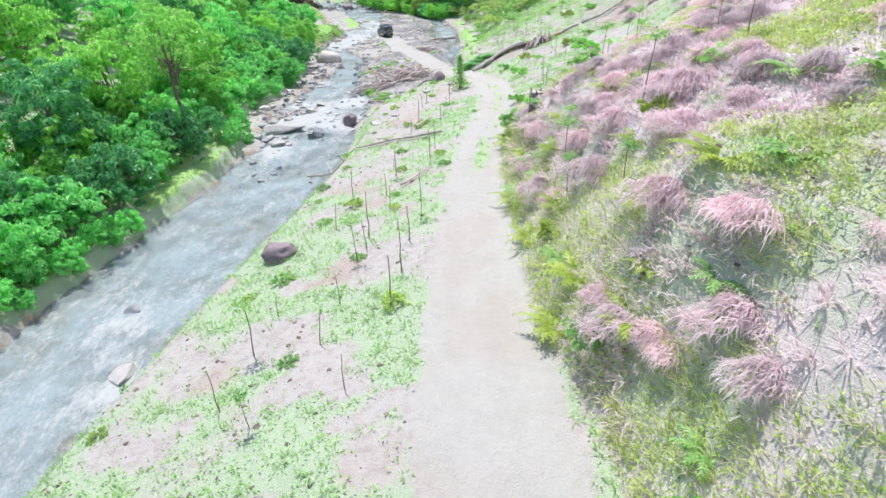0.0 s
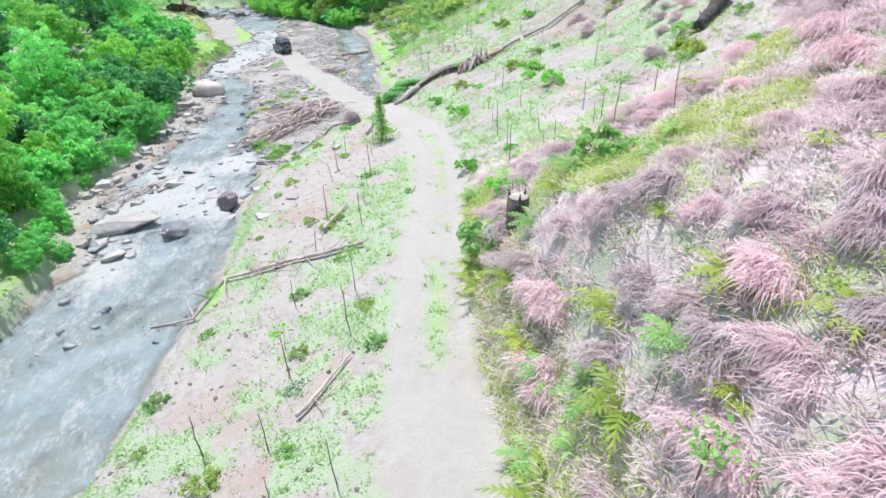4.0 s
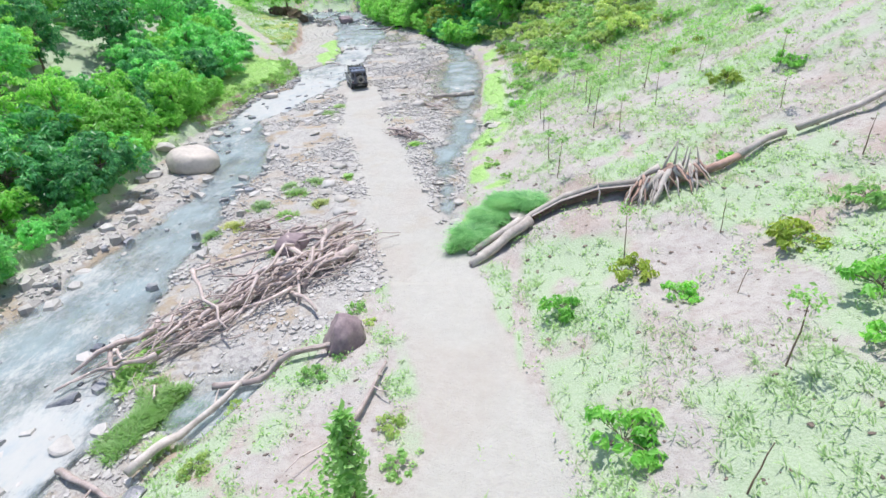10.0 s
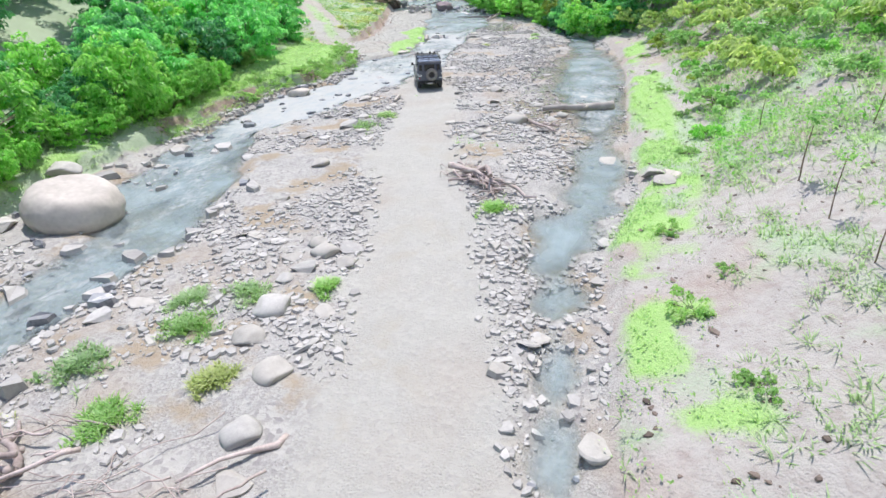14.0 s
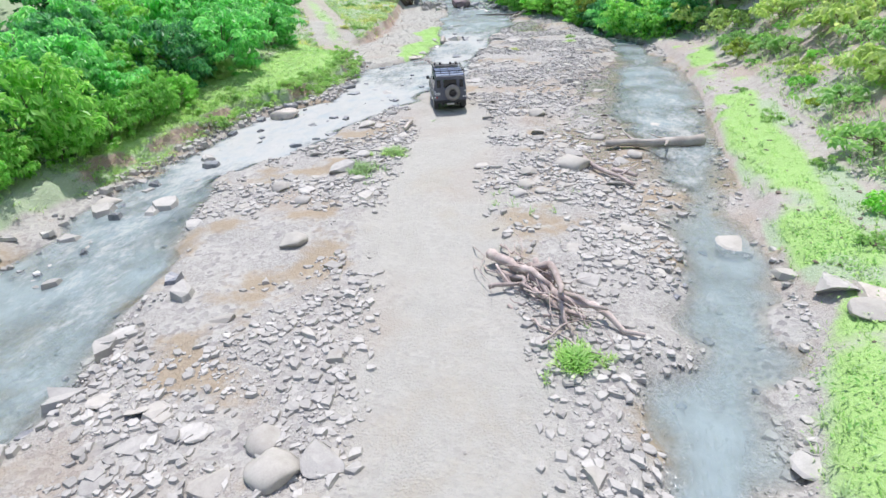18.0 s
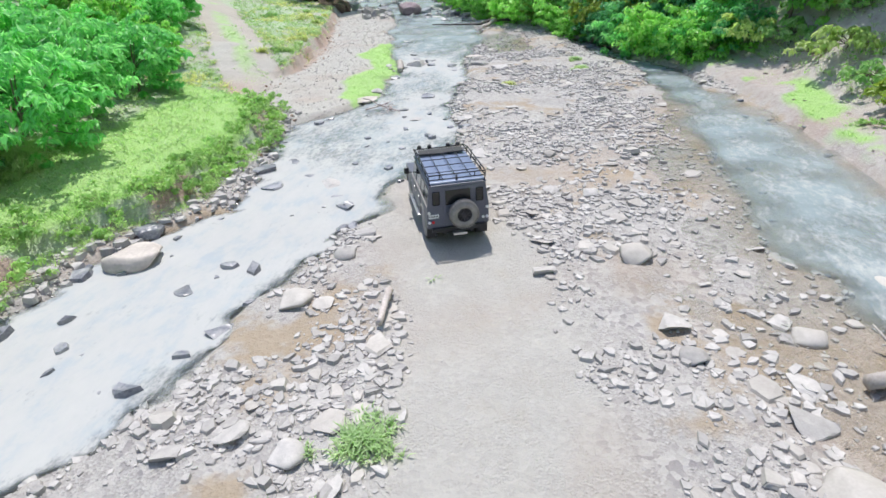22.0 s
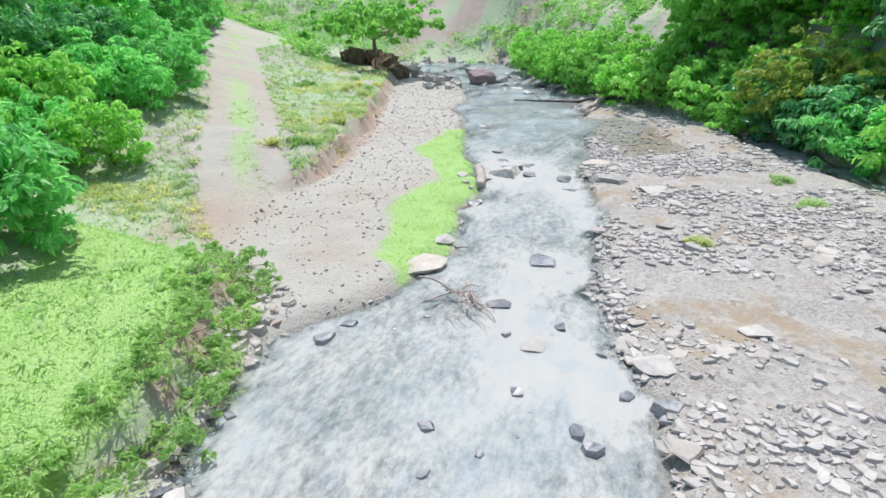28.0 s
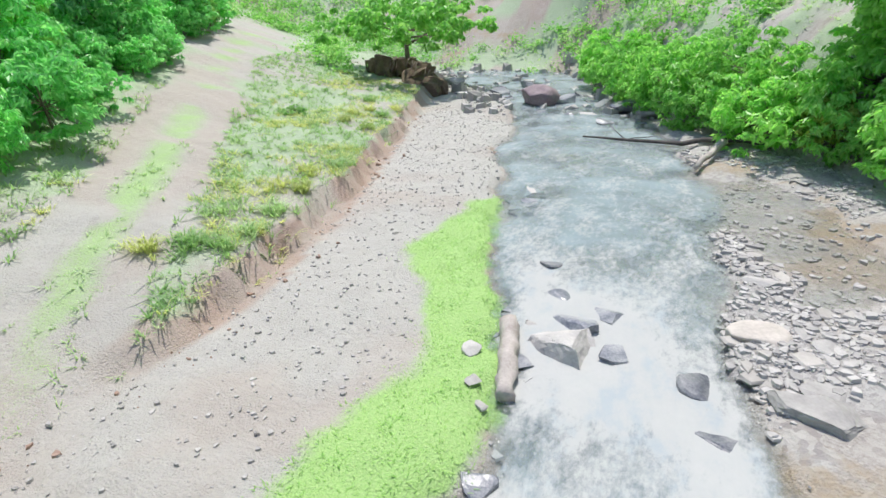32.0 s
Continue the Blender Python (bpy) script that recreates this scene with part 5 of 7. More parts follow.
def far_apart(cands, gap):
    out = []
    for c in cands:
        if all((c[0] - o[0]) ** 2 + (c[1] - o[1]) ** 2 > (gap * (c[2] + o[2]) / 2) ** 2 for o in out):
            out.append(c)
    return out


# left bank thicket: broad leafy bushes near the water, taller trees behind
bushes = [make_tree("leafy_bush", 30 + k, 3.4, 1.95, 1.8, 120, 30, 0.33, m, lab, "bush", 0.07, 0.38, "left bank thicket", 0.4, True) for k, (m, lab) in enumerate(((leaf_tree, "dense broad-leaved green bush on the stream bank"), (leaf_light, "light green leafy bush on the stream bank"), (leaf_dark, "dark green broad-leaved bush on the stream bank"), (leaf_tree, "dense broad-leaved green bush on the stream bank")))]
trees = [make_tree("broadleaf_tree", 40 + k, 7.5, 2.9, 3.4, 150, 36, 0.38, m, lab, "tree", 0.16, 0.55, "left bank thicket", 0.4, True) for k, (m, lab) in enumerate(((leaf_tree, "tall broad-leaved tree in the dense thicket"), (leaf_dark, "tall dark green tree in the dense thicket"), (leaf_light, "tall light green tree in the dense thicket")))]
thicket_front = line((110, -24.5), (118, -23.5), (122, -23.8), (126, -25.2), (130, -28.0), (134.6, -30.6), (143, -34.2), (161, -45.5), (180, -59))
rng = np.random.RandomState(77)
cand = []
for _ in range(2600):
    x, y = rng.uniform(-62, -18), rng.uniform(-2, 175)
    gap = float(np.interp(y, [0, 30, 38, 46, 52, 56, 90, 100, 108, 122, 126, 134, 150, 180], [0.7, 0.8, 3.2, 3.0, 1.3, 0.7, 1.0, 1.6, 4.2, 6.2, 7.5, 8.5, 12, 12]))
    d, along = track_dist(np.array([x]), np.array([y]))
    o = float(left_edge(y)) - x
    if y > 117:
        o, gap = float(thicket_front(y)) - x, 1.2
    if o < gap or d[0] < 3.2:
        continue
    k = rng.randint(0, 99)
    cand.append((x, y, rng.uniform(0.65, 1.25), rng.rand() * 6.28, k + 1 if y > 112 and k % 4 == 2 else k, o - gap))
low = far_apart([c for c in cand if c[5] < 9], 1.85)
tall = far_apart([c for c in cand if c[5] > (9 if 98 < c[1] < 130 else 4.5)], 3.7)
spread_copies(bushes, [c[:5] for c in low][:300])
spread_copies(trees, [c[:5] for c in tall][:150])
skirt = []
for _ in range(160):
    y = rng.uniform(84, 109)
    skirt.append((float(left_edge(y)) - rng.uniform(1.4, 1.6 + 0.25 * max(y - 96, 4)), y, rng.uniform(0.35, 0.6), rng.rand() * 6.28, 1))
for _ in range(150):
    y = rng.uniform(4, 88)
    if 34 < y < 47:
        continue
    skirt.append((float(left_edge(y)) - rng.uniform(0.2, 1.2), y, rng.uniform(0.3, 0.5), rng.rand() * 6.28, 0))
spread_copies([copy_thing(bushes[0], Matrix()), copy_thing(bushes[1], Matrix())], far_apart(skirt, 2.2)[:95])

# tall thin tree standing at the water on the left
airy = make_tree("tall_thin_tree", 60, 12.0, 2.6, 4.6, 70, 36, 0.26, leaf_light, "tall slender tree with an airy crown and pale trunk", "tree", 0.19, 0.55)
airy.matrix_basis = Matrix.Translation((-20.6, 47.0, at(-20.6, 47.0)))

# jungle on the far bank
jungle = [make_tree("jungle_tree", 70 + k, 9.5, 3.3, 4.6, 150, 40, 0.44, m, lab, "tree", 0.2, 0.64, "far bank jungle") for k, (m, lab) in enumerate(((leaf_dark, "tall dark jungle tree overhanging the stream"), (leaf_light, "tall green jungle tree overhanging the stream"), (leaf_dark, "tall dark jungle tree overhanging the stream")))]
fringe = [make_tree("overhanging_bush", 80 + k, 3.0, 2.2, 1.7, 115, 30, 0.33, m, lab, "bush", 0.07, 0.4, "far bank jungle", 0.42, True) for k, (m, lab) in enumerate(((leaf_light, "light green bush hanging over the water"), (leaf_tree, "green bush hanging over the water"), (leaf_dark, "dark green bush hanging over the water"), (leaf_tree, "green bush hanging over the water"), (leaf_light, "bright green bush hanging over the water")))]
rng = np.random.RandomState(78)
spots_j, spots_f = [], []
for _ in range(1100):
    y = rng.uniform(133, 200)
    x = float(right_edge(y)) + (rng.uniform(0.8, 26) if rng.rand() < 0.68 else rng.uniform(-0.4, 1.0))
    o = x - float(right_edge(y))
    if y < 137 and o < 1.0 + 1.5 * (137 - y):
        continue
    if y > 160 and 3.5 < o < 15:
        continue
    (spots_f if o < 3.5 or (o < 10 and rng.rand() < 0.6) else spots_j).append((x, y, rng.uniform(0.75, 1.25), rng.rand() * 6.28, rng.randint(0, 99)))
grove = far_apart(spots_j, 3.0)[:115]
# upstream trees take the lighter leaves: sunlight on them put into the colour
bright = make_tree("jungle_tree", 74, 8.5, 3.0, 4.0, 105, 46, 0.42, leaf_light, "bright green leafy tree at the water's edge", "tree", 0.18, 0.7, "far bank jungle")
spread_copies(jungle, [s for s in grove if s[1] < 150 or s[4] % 3 == 0])
spread_copies([bright], [s for s in grove if s[1] >= 150 and s[4] % 3])
hang = far_apart([s for s in spots_f if s[1] < 182], 1.7)
spread_copies([fringe[2], fringe[1], copy_thing(fringe[2], Matrix())], [s for s in hang if s[1] < 149 and s[4] % 5][:150])
# likewise the upstream bushes, paler to look sunlit
spread_copies([fringe[0], fringe[4]], [s for s in hang if s[1] >= 149 or not s[4] % 5][:150])

gold = make_tree("overhanging_bush", 86, 4.6, 2.8, 2.4, 150, 30, 0.34, leaf_yellow, "yellow-green bush hanging over the dark water", "bush", 0.08, 0.42, "far bank jungle", 0.42, True)
spread_copies([gold], [(-1.6, 147.6, 1.0, 0.3, 0), (0.8, 144.6, 0.8, 1.9, 0), (-7.4, 156.4, 0.5, 2.7, 0)])

# lone tree on its eroded root bank at the head of the beach
lone = make_tree("spreading_tree", 90, 6.3, 6.6, 2.9, 190, 50, 0.5, leaf_light, "bright green spreading tree on an eroded earth bank", "tree", 0.28, 0.6)
lone.matrix_basis = Matrix.Translation((-37.3, 176.0, at(-37.3, 176.0) + 0.8))
rng = np.random.RandomState(92)
bank_ob = new("earth_bank")
root_earth = surface("root_earth", (0.09, 0.065, 0.045), (0.20, 0.145, 0.10), 1.5, 0.95, bump=0.8, dist=0.1, fine=8)
for k in range(16):
    c, t = rock_shape(200 + k, 2, 9, 0.8, 0.6)
    s, u, v = rng.uniform(1.1, 2.0), rng.uniform(-3.6, 3.4), rng.uniform(-1.2, 1.0)
    part_me("earth_lump", fast_mesh("earth_lump", c * s + np.array([-36.9 + u, 175.2 - 0.35 * u + v, at(-36.9 + u, 175.2) + 0.7 + 0.5 * rng.rand() - 0.07 * u * u]), None, t, root_earth), bank_ob)
for k in range(22):
    u = rng.uniform(-3.6, 3.6)
    x, y = -36.9 + u, 173.6 - 0.35 * u
    z = at(x, y)
    limb("root", bent((x, y + 0.8, z + 1.9 - 0.07 * u * u), (x + 0.4 * rng.randn(), y - 0.3 * rng.rand(), z + 0.3 + 0.5 * rng.rand()), rng, 5, 0, 0.25), 0.06, 0.02, bark, bank_ob, rng, 5)
tagged(bank_ob, "dark eroded earth bank with hanging roots under a tree", "bank")

# hillside shrubs and ferns
def make_fern(seed, label, mat):
    rng = np.random.RandomState(seed)
    ob = thing("fern", label, "fern", group="hillside ferns")
    out = []
    for k in range(20):
        a = k * 2.4 + rng.rand()
        ln = 0.9 * (0.6 + 0.6 * rng.rand())
        n = 9
        t = np.linspace(0, 1, n)
        mid = np.stack([np.cos(a) * ln * t, np.sin(a) * ln * t, ln * (0.95 * t - 0.75 * t ** 2)], -1)
        side = np.array([-np.sin(a), np.cos(a), 0]) * 0.16
        for i in range(1, n):
            for sg in (-1, 1):
                w = math.sin(math.pi * (0.15 + 0.8 * t[i])) * sg
                tip = mid[i] + side * w + (mid[i] - mid[i - 1]) * 0.5 - np.array([0, 0, 0.03])
                back = mid[i - 1]
                out.append((np.array([back, mid[i], tip]), np.zeros((0, 4), int), np.array([[0, 1, 2]])))
    co, q, t3 = join(out)
    part_me("foliage", fast_mesh("foliage", co, None, t3, mat), ob)
    return ob


shrubs = [make_tree("hill_shrub", 100 + k, 0.75, 0.85, 0.4, 22, 20, 0.24, m, lab, "shrub", 0.025, 0.2, "hillside shrubs") for k, (m, lab) in enumerate(((leaf_fresh, "low green leafy shrub on the slope"), (leaf_light, "low dark green shrub on the slope"), (leaf_yellow, "low yellow-green shrub on the slope"), (leaf_light, "low green leafy shrub on the slope")))]
ferns = [make_fern(110, "green arching fern on the dry slope", leaf_fresh), make_fern(111, "yellow-green arching fern on the dry slope", leaf_yellow)]
rng = np.random.RandomState(79)
sh, fe = [], []
for _ in range(1500):
    y = rng.uniform(2, 150)
    o = 0.3 + 30 * rng.rand() ** 1.5
    x = float(toe(y)) + o
    g = float(fnoise(np.array([x]), np.array([y]), 6.0)[0])
    if 70 < y < 99 and o < 9:
        continue
    near = o < 1.6 and y < 46
    if not near and rng.rand() > (0.15 if g < 0.5 and y < 100 else 0.8):
        continue
    row = (x, y, rng.uniform(0.6, 1.6) * (0.8 if y > 45 else 1.0), rng.rand() * 6.28, rng.randint(0, 99))
    (fe if (y < 48 and rng.rand() < 0.65) else sh).append(row)
spread_copies(shrubs, far_apart(sh, 1.2)[:145])
lush = []
for _ in range(420):
    y = rng.uniform(104, 140)
    o = rng.uniform(0.8, 13)
    if rng.rand() < 0.25:
        continue
    lush.append((float(toe(y)) + o, y, rng.uniform(0.9, 2.1), rng.rand() * 6.28, rng.randint(0, 99)))
pale_shrubs = [make_tree("hill_shrub", 105 + k, 0.8, 0.95, 0.45, 26, 20, 0.22, m, "pale green spreading shrub on the slope", "shrub", 0.025, 0.22, "hillside shrubs") for k, m in enumerate((leaf_hill, leaf_fresh))]
spread_copies(pale_shrubs, far_apart(lush, 1.15)[:110])
spread_copies(ferns, far_apart(fe, 0.7)[:230])
# shrubs on the flat between road and stream, and on the grassy left bank
rng = np.random.RandomState(80)
flat_spots = []
for _ in range(45):
    y = rng.uniform(8, 72)
    lo, hi = float(right_edge(y)) + 0.5, float(road_left(y)) - 0.6
    flat_spots.append((rng.uniform(lo, hi), y, rng.uniform(0.25, 0.55), rng.rand() * 6.28, rng.randint(0, 99)))
edge_spots = [(x, y, 0.6 * s, 1.3 * y, k) for k, (x, y, s) in enumerate(((6.6, 85.8, 0.9), (7.4, 83.2, 0.8), (6.4, 90.0, 0.7), (7.5, 87.6, 0.5), (7.6, 98.0, 0.8), (8.0, 104.0, 0.7), (7.6, 110.0, 0.8), (7.2, 116.0, 0.7), (6.8, 122.0, 0.8)))]
for _ in range(400):
    y = rng.uniform(106, 127.4)
    edge_spots.append((float(left_edge(y)) - rng.uniform(-0.15, 1.1), y, rng.uniform(0.4, 0.9), rng.rand() * 6.28, rng.randint(0, 99)))
for _ in range(40):
    y = rng.uniform(134, 165)
    x = float(left_edge(y)) - rng.uniform(0.4, 7)
    if track_dist(np.array([x]), np.array([y]))[0][0] > 2.3:
        flat_spots.append((x, y, rng.uniform(0.4, 0.9), rng.rand() * 6.28, rng.randint(0, 99)))
spread_copies([copy_thing(s, Matrix()) for s in pale_shrubs], far_apart(flat_spots, 1.6)[:45])
bank_shrub = make_tree("bank_shrub", 108, 0.75, 0.95, 0.45, 30, 20, 0.2, grass_lime, "bright green leafy shrub spilling over the grassy bank", "shrub", 0.025, 0.22, "bank shrubs")
spread_copies([bank_shrub], far_apart(edge_spots, 1.2)[:56])


def climber():
    """A dead snag wrapped in vines beside the track."""
    rng = np.random.RandomState(95)
    ob = thing("vine_covered_snag", "slim dead snag wrapped in bright green vines", "snag")
    limb("snag", [(0, 0, -0.2), (0.1, 0.4, 1.2), (0.1, 0.8, 3.1)], 0.14, 0.05, bark, ob, rng, 7)
    k = rng.rand(1500)
    a = rng.rand(1500) * 6.28
    r = (1.0 * (1 - k) ** 1.2 + 0.2) * (0.75 + 0.45 * np.sin(3 * a + 9 * k) + 0.2 * np.sin(23 * k))
    pts = np.stack([np.cos(a) * r * rng.rand(1500) ** 0.5, np.sin(a) * r * rng.rand(1500) ** 0.5 + 0.8 * k, k * 3.2 + 0.1], -1)
    part_me("vines", fast_mesh("vines", *leaves(pts, 0.2, rng), leaf_fresh), ob)
    ob.matrix_basis = Matrix.Translation((3.3, 59.6, at(3.3, 59.6)))


climber()

# planted saplings: thin bare stems, some with a tuft of leaves
def make_sapling(seed, h, leafy):
    rng = np.random.RandomState(seed)
    ob = thing("sapling", "thin planted sapling with a small leafy top" if leafy else "thin bare planted sapling stem in dry soil", "sapling", group="planted saplings")
    p = bent((0, 0, -0.2), (0.1 * rng.randn(), 0.1 * rng.randn(), h), rng, 6, 0, 0.06)
    part_me("stem", fast_mesh("stem", *tube(p, 0.026, 0.012, 6, 0.2, rng), stem_mat), ob)
    if leafy:
        pts = p[-1] + rng.randn(110, 3) * np.array([0.22, 0.22, 0.09])
        part_me("leaves", fast_mesh("leaves", *leaves(pts, 0.14, rng), leaf_fresh), ob)
    return ob


bare = [make_sapling(120 + k, 1.5 + 0.25 * k, False) for k in range(3)]
leafy = [make_sapling(130 + k, 1.7 + 0.25 * k, True) for k in range(3)]
STEMS_A = [(-5.1, 12.3), (-2.4, 13.3), (-6.4, 13.3), (-3.7, 16.0), (-6.2, 16.2), (-1.3, 17.5), (-5.9, 18.6), (-3.4, 18.6), (-3.1, 22.0), (-2.8, 23.1), (-0.8, 23.1), (-2.8, 24.3), (-0.3, 25.4), (-2.0, 27.8), (-0.3, 28.1), (-2.4, 30.1), (-2.0, 33.3), (0.2, 34.9), (-2.3, 35.0), (-2.1, 37.9), (0.5, 37.9), (-1.4, 42.9), (1.0, 44.7), (-0.9, 46.2), (1.3, 47.9), (1.6, 50.1), (1.9, 51.7), (-0.6, 52.5), (2.0, 53.0), (-0.2, 54.4), (2.3, 56.1), (0.4, 58.5), (2.5, 59.2), (-4.8, 26.4), (-4.4, 30.5), (-1.0, 20.1)]
STEMS_B = [(7.7, 38.1), (8.1, 40.5), (10.7, 42.5), (8.7, 42.5), (13.9, 44.4), (9.8, 47.0), (11.9, 47.0), (15.2, 47.9), (10.6, 50.1), (12.7, 50.2), (16.1, 51.5), (10.9, 53.3), (13.2, 53.5), (11.3, 56.3), (13.7, 57.2), (11.9, 60.0), (13.9, 63.2), (17.2, 63.5), (14.3, 67.1), (15.0, 70.8), (11.7, 70.9), (21.0, 73.7)]
STEMS_C = [(6.8, 17.7), (5.8, 21.0), (8.4, 21.4), (12.6, 22.8), (6.2, 23.3), (6.7, 25.7), (13.1, 26.3), (13.6, 37.5), (11.9, 39.1), (15.4, 42.1), (20.5, 79.7), (10.1, 80.3), (9.9, 83.3), (13.9, 83.6), (12.9, 86.4), (10.2, 86.7), (10.1, 89.3), (13.0, 89.5), (10.1, 92.2), (13.3, 92.3), (12.7, 95.0), (10.3, 98.6), (16.4, 86.0), (16.8, 90.5), (16.0, 95.0), (19.5, 84.0), (20.0, 90.0), (23.0, 86.0), (24.0, 66.0), (20.5, 60.0)]
stems = [(x, y, 0.75 + 0.09 * ((k * 7) % 6), k * 1.7, k) for k, (x, y) in enumerate(STEMS_A + STEMS_B)]
spread_copies(bare, [s for s in stems if s[4] % 4])
spread_copies(leafy, [s for s in stems if s[4] % 4 == 0] + [(x, y, 0.85 + 0.1 * (k % 5), k * 2.1, k) for k, (x, y) in enumerate(STEMS_C)])

# grass: too many blades to count
def grass_field(name, n, want, per, length, mat, label, seed, xr=(-34, 32), yr=(0, 172), droop=0.4, width=0.02, spread=0.15, lean=0.5):
    rng = np.random.RandomState(seed)
    x, y = rng.uniform(*xr, n), rng.uniform(*yr, n)
    k = want(x, y, rng)
    x, y = x[k], y[k]
    co, q, t = blades(on_ground(x, y, -0.02), per, length * (0.6 + 0.8 * rng.rand(len(x))), rng, droop, width, spread, lean)
    ob = new(name, fast_mesh(name, co, q, t, mat))
    return tagged(ob, label, "grass", kind="stuff")


def pick(layer, power=1.0):
    return lambda x, y, rng: rng.rand(len(x)) < np.clip(cover(x, y)[layer], 0, 1) ** power * (wetness(x, y) < 0.4) * (steep(x, y) < 0.3)


grass_field("rough_grass", 46000, pick(1, 1.1), 8, 0.17, grass_mint, "patchy rough green grass on dry ground", 201, lean=1.1)
grass_field("short_grass", 75000, pick(5), 9, 0.075, grass_lime, "short lime-green grass along the stream", 202, (-27, 9), (15, 152), 0.5, 0.010, 0.24, 1.2)
grass_field("hill_grass", 26000, lambda x, y, rng: (x > toe(y) + 0.2) & (rng.rand(len(x)) < ss(0.46, 0.58, fnoise(x + 5, y, 4.0)) * np.interp(y, [0, 48, 60, 140], [0.6, 0.6, 0.5, 0.7])), 9, 0.26, grass_pale, "pale green grass on the hillside", 204, (3, 30), (0, 46), 0.7, 0.014, 0.25, 1.2)
grass_field("hill_grass", 26000, lambda x, y, rng: (x > toe(y) + 0.2) & (rng.rand(len(x)) < ss(0.4, 0.58, fnoise(x + 5, y, 2.2)) * 0.9), 9, 0.17, grass_mint, "short mint-green grass on the planted slope", 208, (3, 32), (44, 140), 0.6, 0.016, 0.22, 1.2)
grass_field("bank_grass", 6000, lambda x, y, rng: (left_edge(y) - x > 0.0) & (left_edge(y) - x < 7.5) & (steep(x, y) < 0.3), 9, 0.065, grass_lime, "thick short green grass on the stream bank", 206, (-28, -17.5), (100, 128), 0.5, 0.012, 0.24, 1.4)
grass_field("overhanging_grass", 2600, lambda x, y, rng: np.abs(left_edge(y) - x - 0.5) < 0.9, 9, 0.24, grass_lime, "long green grass hanging over the stream bank", 209, (-22, -17), (98, 128), 1.0, 0.012, 0.2, 1.0)
grass_field("slope_grass", 6500, lambda x, y, rng: (x > toe(y) + 0.3) & (rng.rand(len(x)) < 0.2 + fnoise(x, y, 3.0)), 9, 0.35, grass_mint, "rough pale grass on the far slope", 207, (4, 26), (92, 150), 0.7, 0.02, 0.3, 1.2)
grass_field("dead_grass", 26000, lambda x, y, rng: (rng.rand(len(x)) < cover(x, y)[2] * (1 - 0.9 * ss(0.44, 0.56, fnoise(x + 5, y, 4.0)))) & (x > toe(y) + 0.3), 18, 0.26, grass_dry, "drooping pinkish dead grass on the hillside", 203, (3, 34), (-2, 54), 1.0, 0.018, 0.3, 1.3)


def grass_patch(name, x, y, rx, ry, turn, n, length, mat, label, seed, droop=0.5):
    rng = np.random.RandomState(seed)
    a, r = rng.rand(n) * 6.28, rng.rand(n) ** 0.75
    lobe = 0.7 + 0.3 * np.sin(3 * a + seed) + 0.25 * np.sin(5 * a + 2 * seed)
    r = r * lobe
    u, v = np.cos(a) * r * rx, np.sin(a) * r * ry
    px, py = x + u * math.cos(turn) - v * math.sin(turn), y + u * math.sin(turn) + v * math.cos(turn)
    co, q, t = blades(on_ground(px, py), 9, length * (1.15 - 0.6 * r), rng, droop, 0.02, 0.1, 0.8)
    ob = new(name, fast_mesh(name, co, q, t, mat))
    return tagged(ob, label, "grass", kind="stuff")


for k, (x, y, rx, ry, tn) in enumerate(((5.5, 75.9, 0.8, 1.5, -0.5), (6.4, 77.6, 1.2, 1.2, 0.6), (8.2, 78.3, 1.1, 0.9, 0.0), (7.2, 78.9, 1.0, 0.8, 0.4))):
    grass_patch("tall_grass_clump", x, y, rx, ry, tn, 560, 0.8, grass_tall, "dense clump of tall arching green grass", 210 + k, 0.8)
for k, (x, y, rx, ry) in enumerate(((-23.4, 106.6, 1.8, 2.4), (-25.2, 109.6, 1.8, 1.6), (-22.6, 103.4, 1.3, 1.6), (-24.2, 113.4, 1.2, 1.4), (-26.6, 105.0, 1.8, 2.0))):
    grass_patch("tall_grass_clump", x, y, rx, ry, 0.3 * k, 420, 1.0, grass_mint, "tall arching reedy grass on the stream bank", 260 + k, 0.9)
grass_patch("grass_tuft", -5.2, 64.9, 1.3, 2.5, -0.35, 620, 0.3, grass_lime, "bright green grass mound between drift logs", 220)
grass_patch("grass_tuft", -7.5, 66.8, 1.0, 3.2, -0.25, 620, 0.3, grass_lime, "long bright green grass mound at the water", 221)
for k, (x, y, s) in enumerate(((-5.6, 71.2, 0.9), (-4.6, 76.2, 1.0), (-2.6, 75.6, 0.7), (-9.6, 68.2, 0.9), (-7.6, 81.5, 0.9), (-5.6, 80.2, 0.8), (-8.2, 79.0, 0.9), (-6.8, 84.6, 0.7), (-9.2, 77.8, 0.8), (-4.4, 58.0, 0.8), (-7.0, 59.6, 0.6), (-4.2, 63.4, 0.7), (-5.3, 85.3, 0.8), (-6.0, 83.5, 1.0), (-4.0, 81.8, 0.7), (-9.0, 102.5, 1.2), (-8.6, 104.6, 0.9), (0.6, 92.2, 0.8), (-8.0, 131.6, 0.4), (-3.7, 136.0, 0.6), (-4.0, 139.0, 0.6), (-3.2, 86.0, 0.5))):
    grass_patch("grass_tuft", x, y, s * 1.15, s * 0.9, k, 75, 0.24, (grass_mint, grass_lime, grass_pale, grass_mint)[k % 4], "small green grass tuft growing among stones", 230 + k)

rng = np.random.RandomState(270)
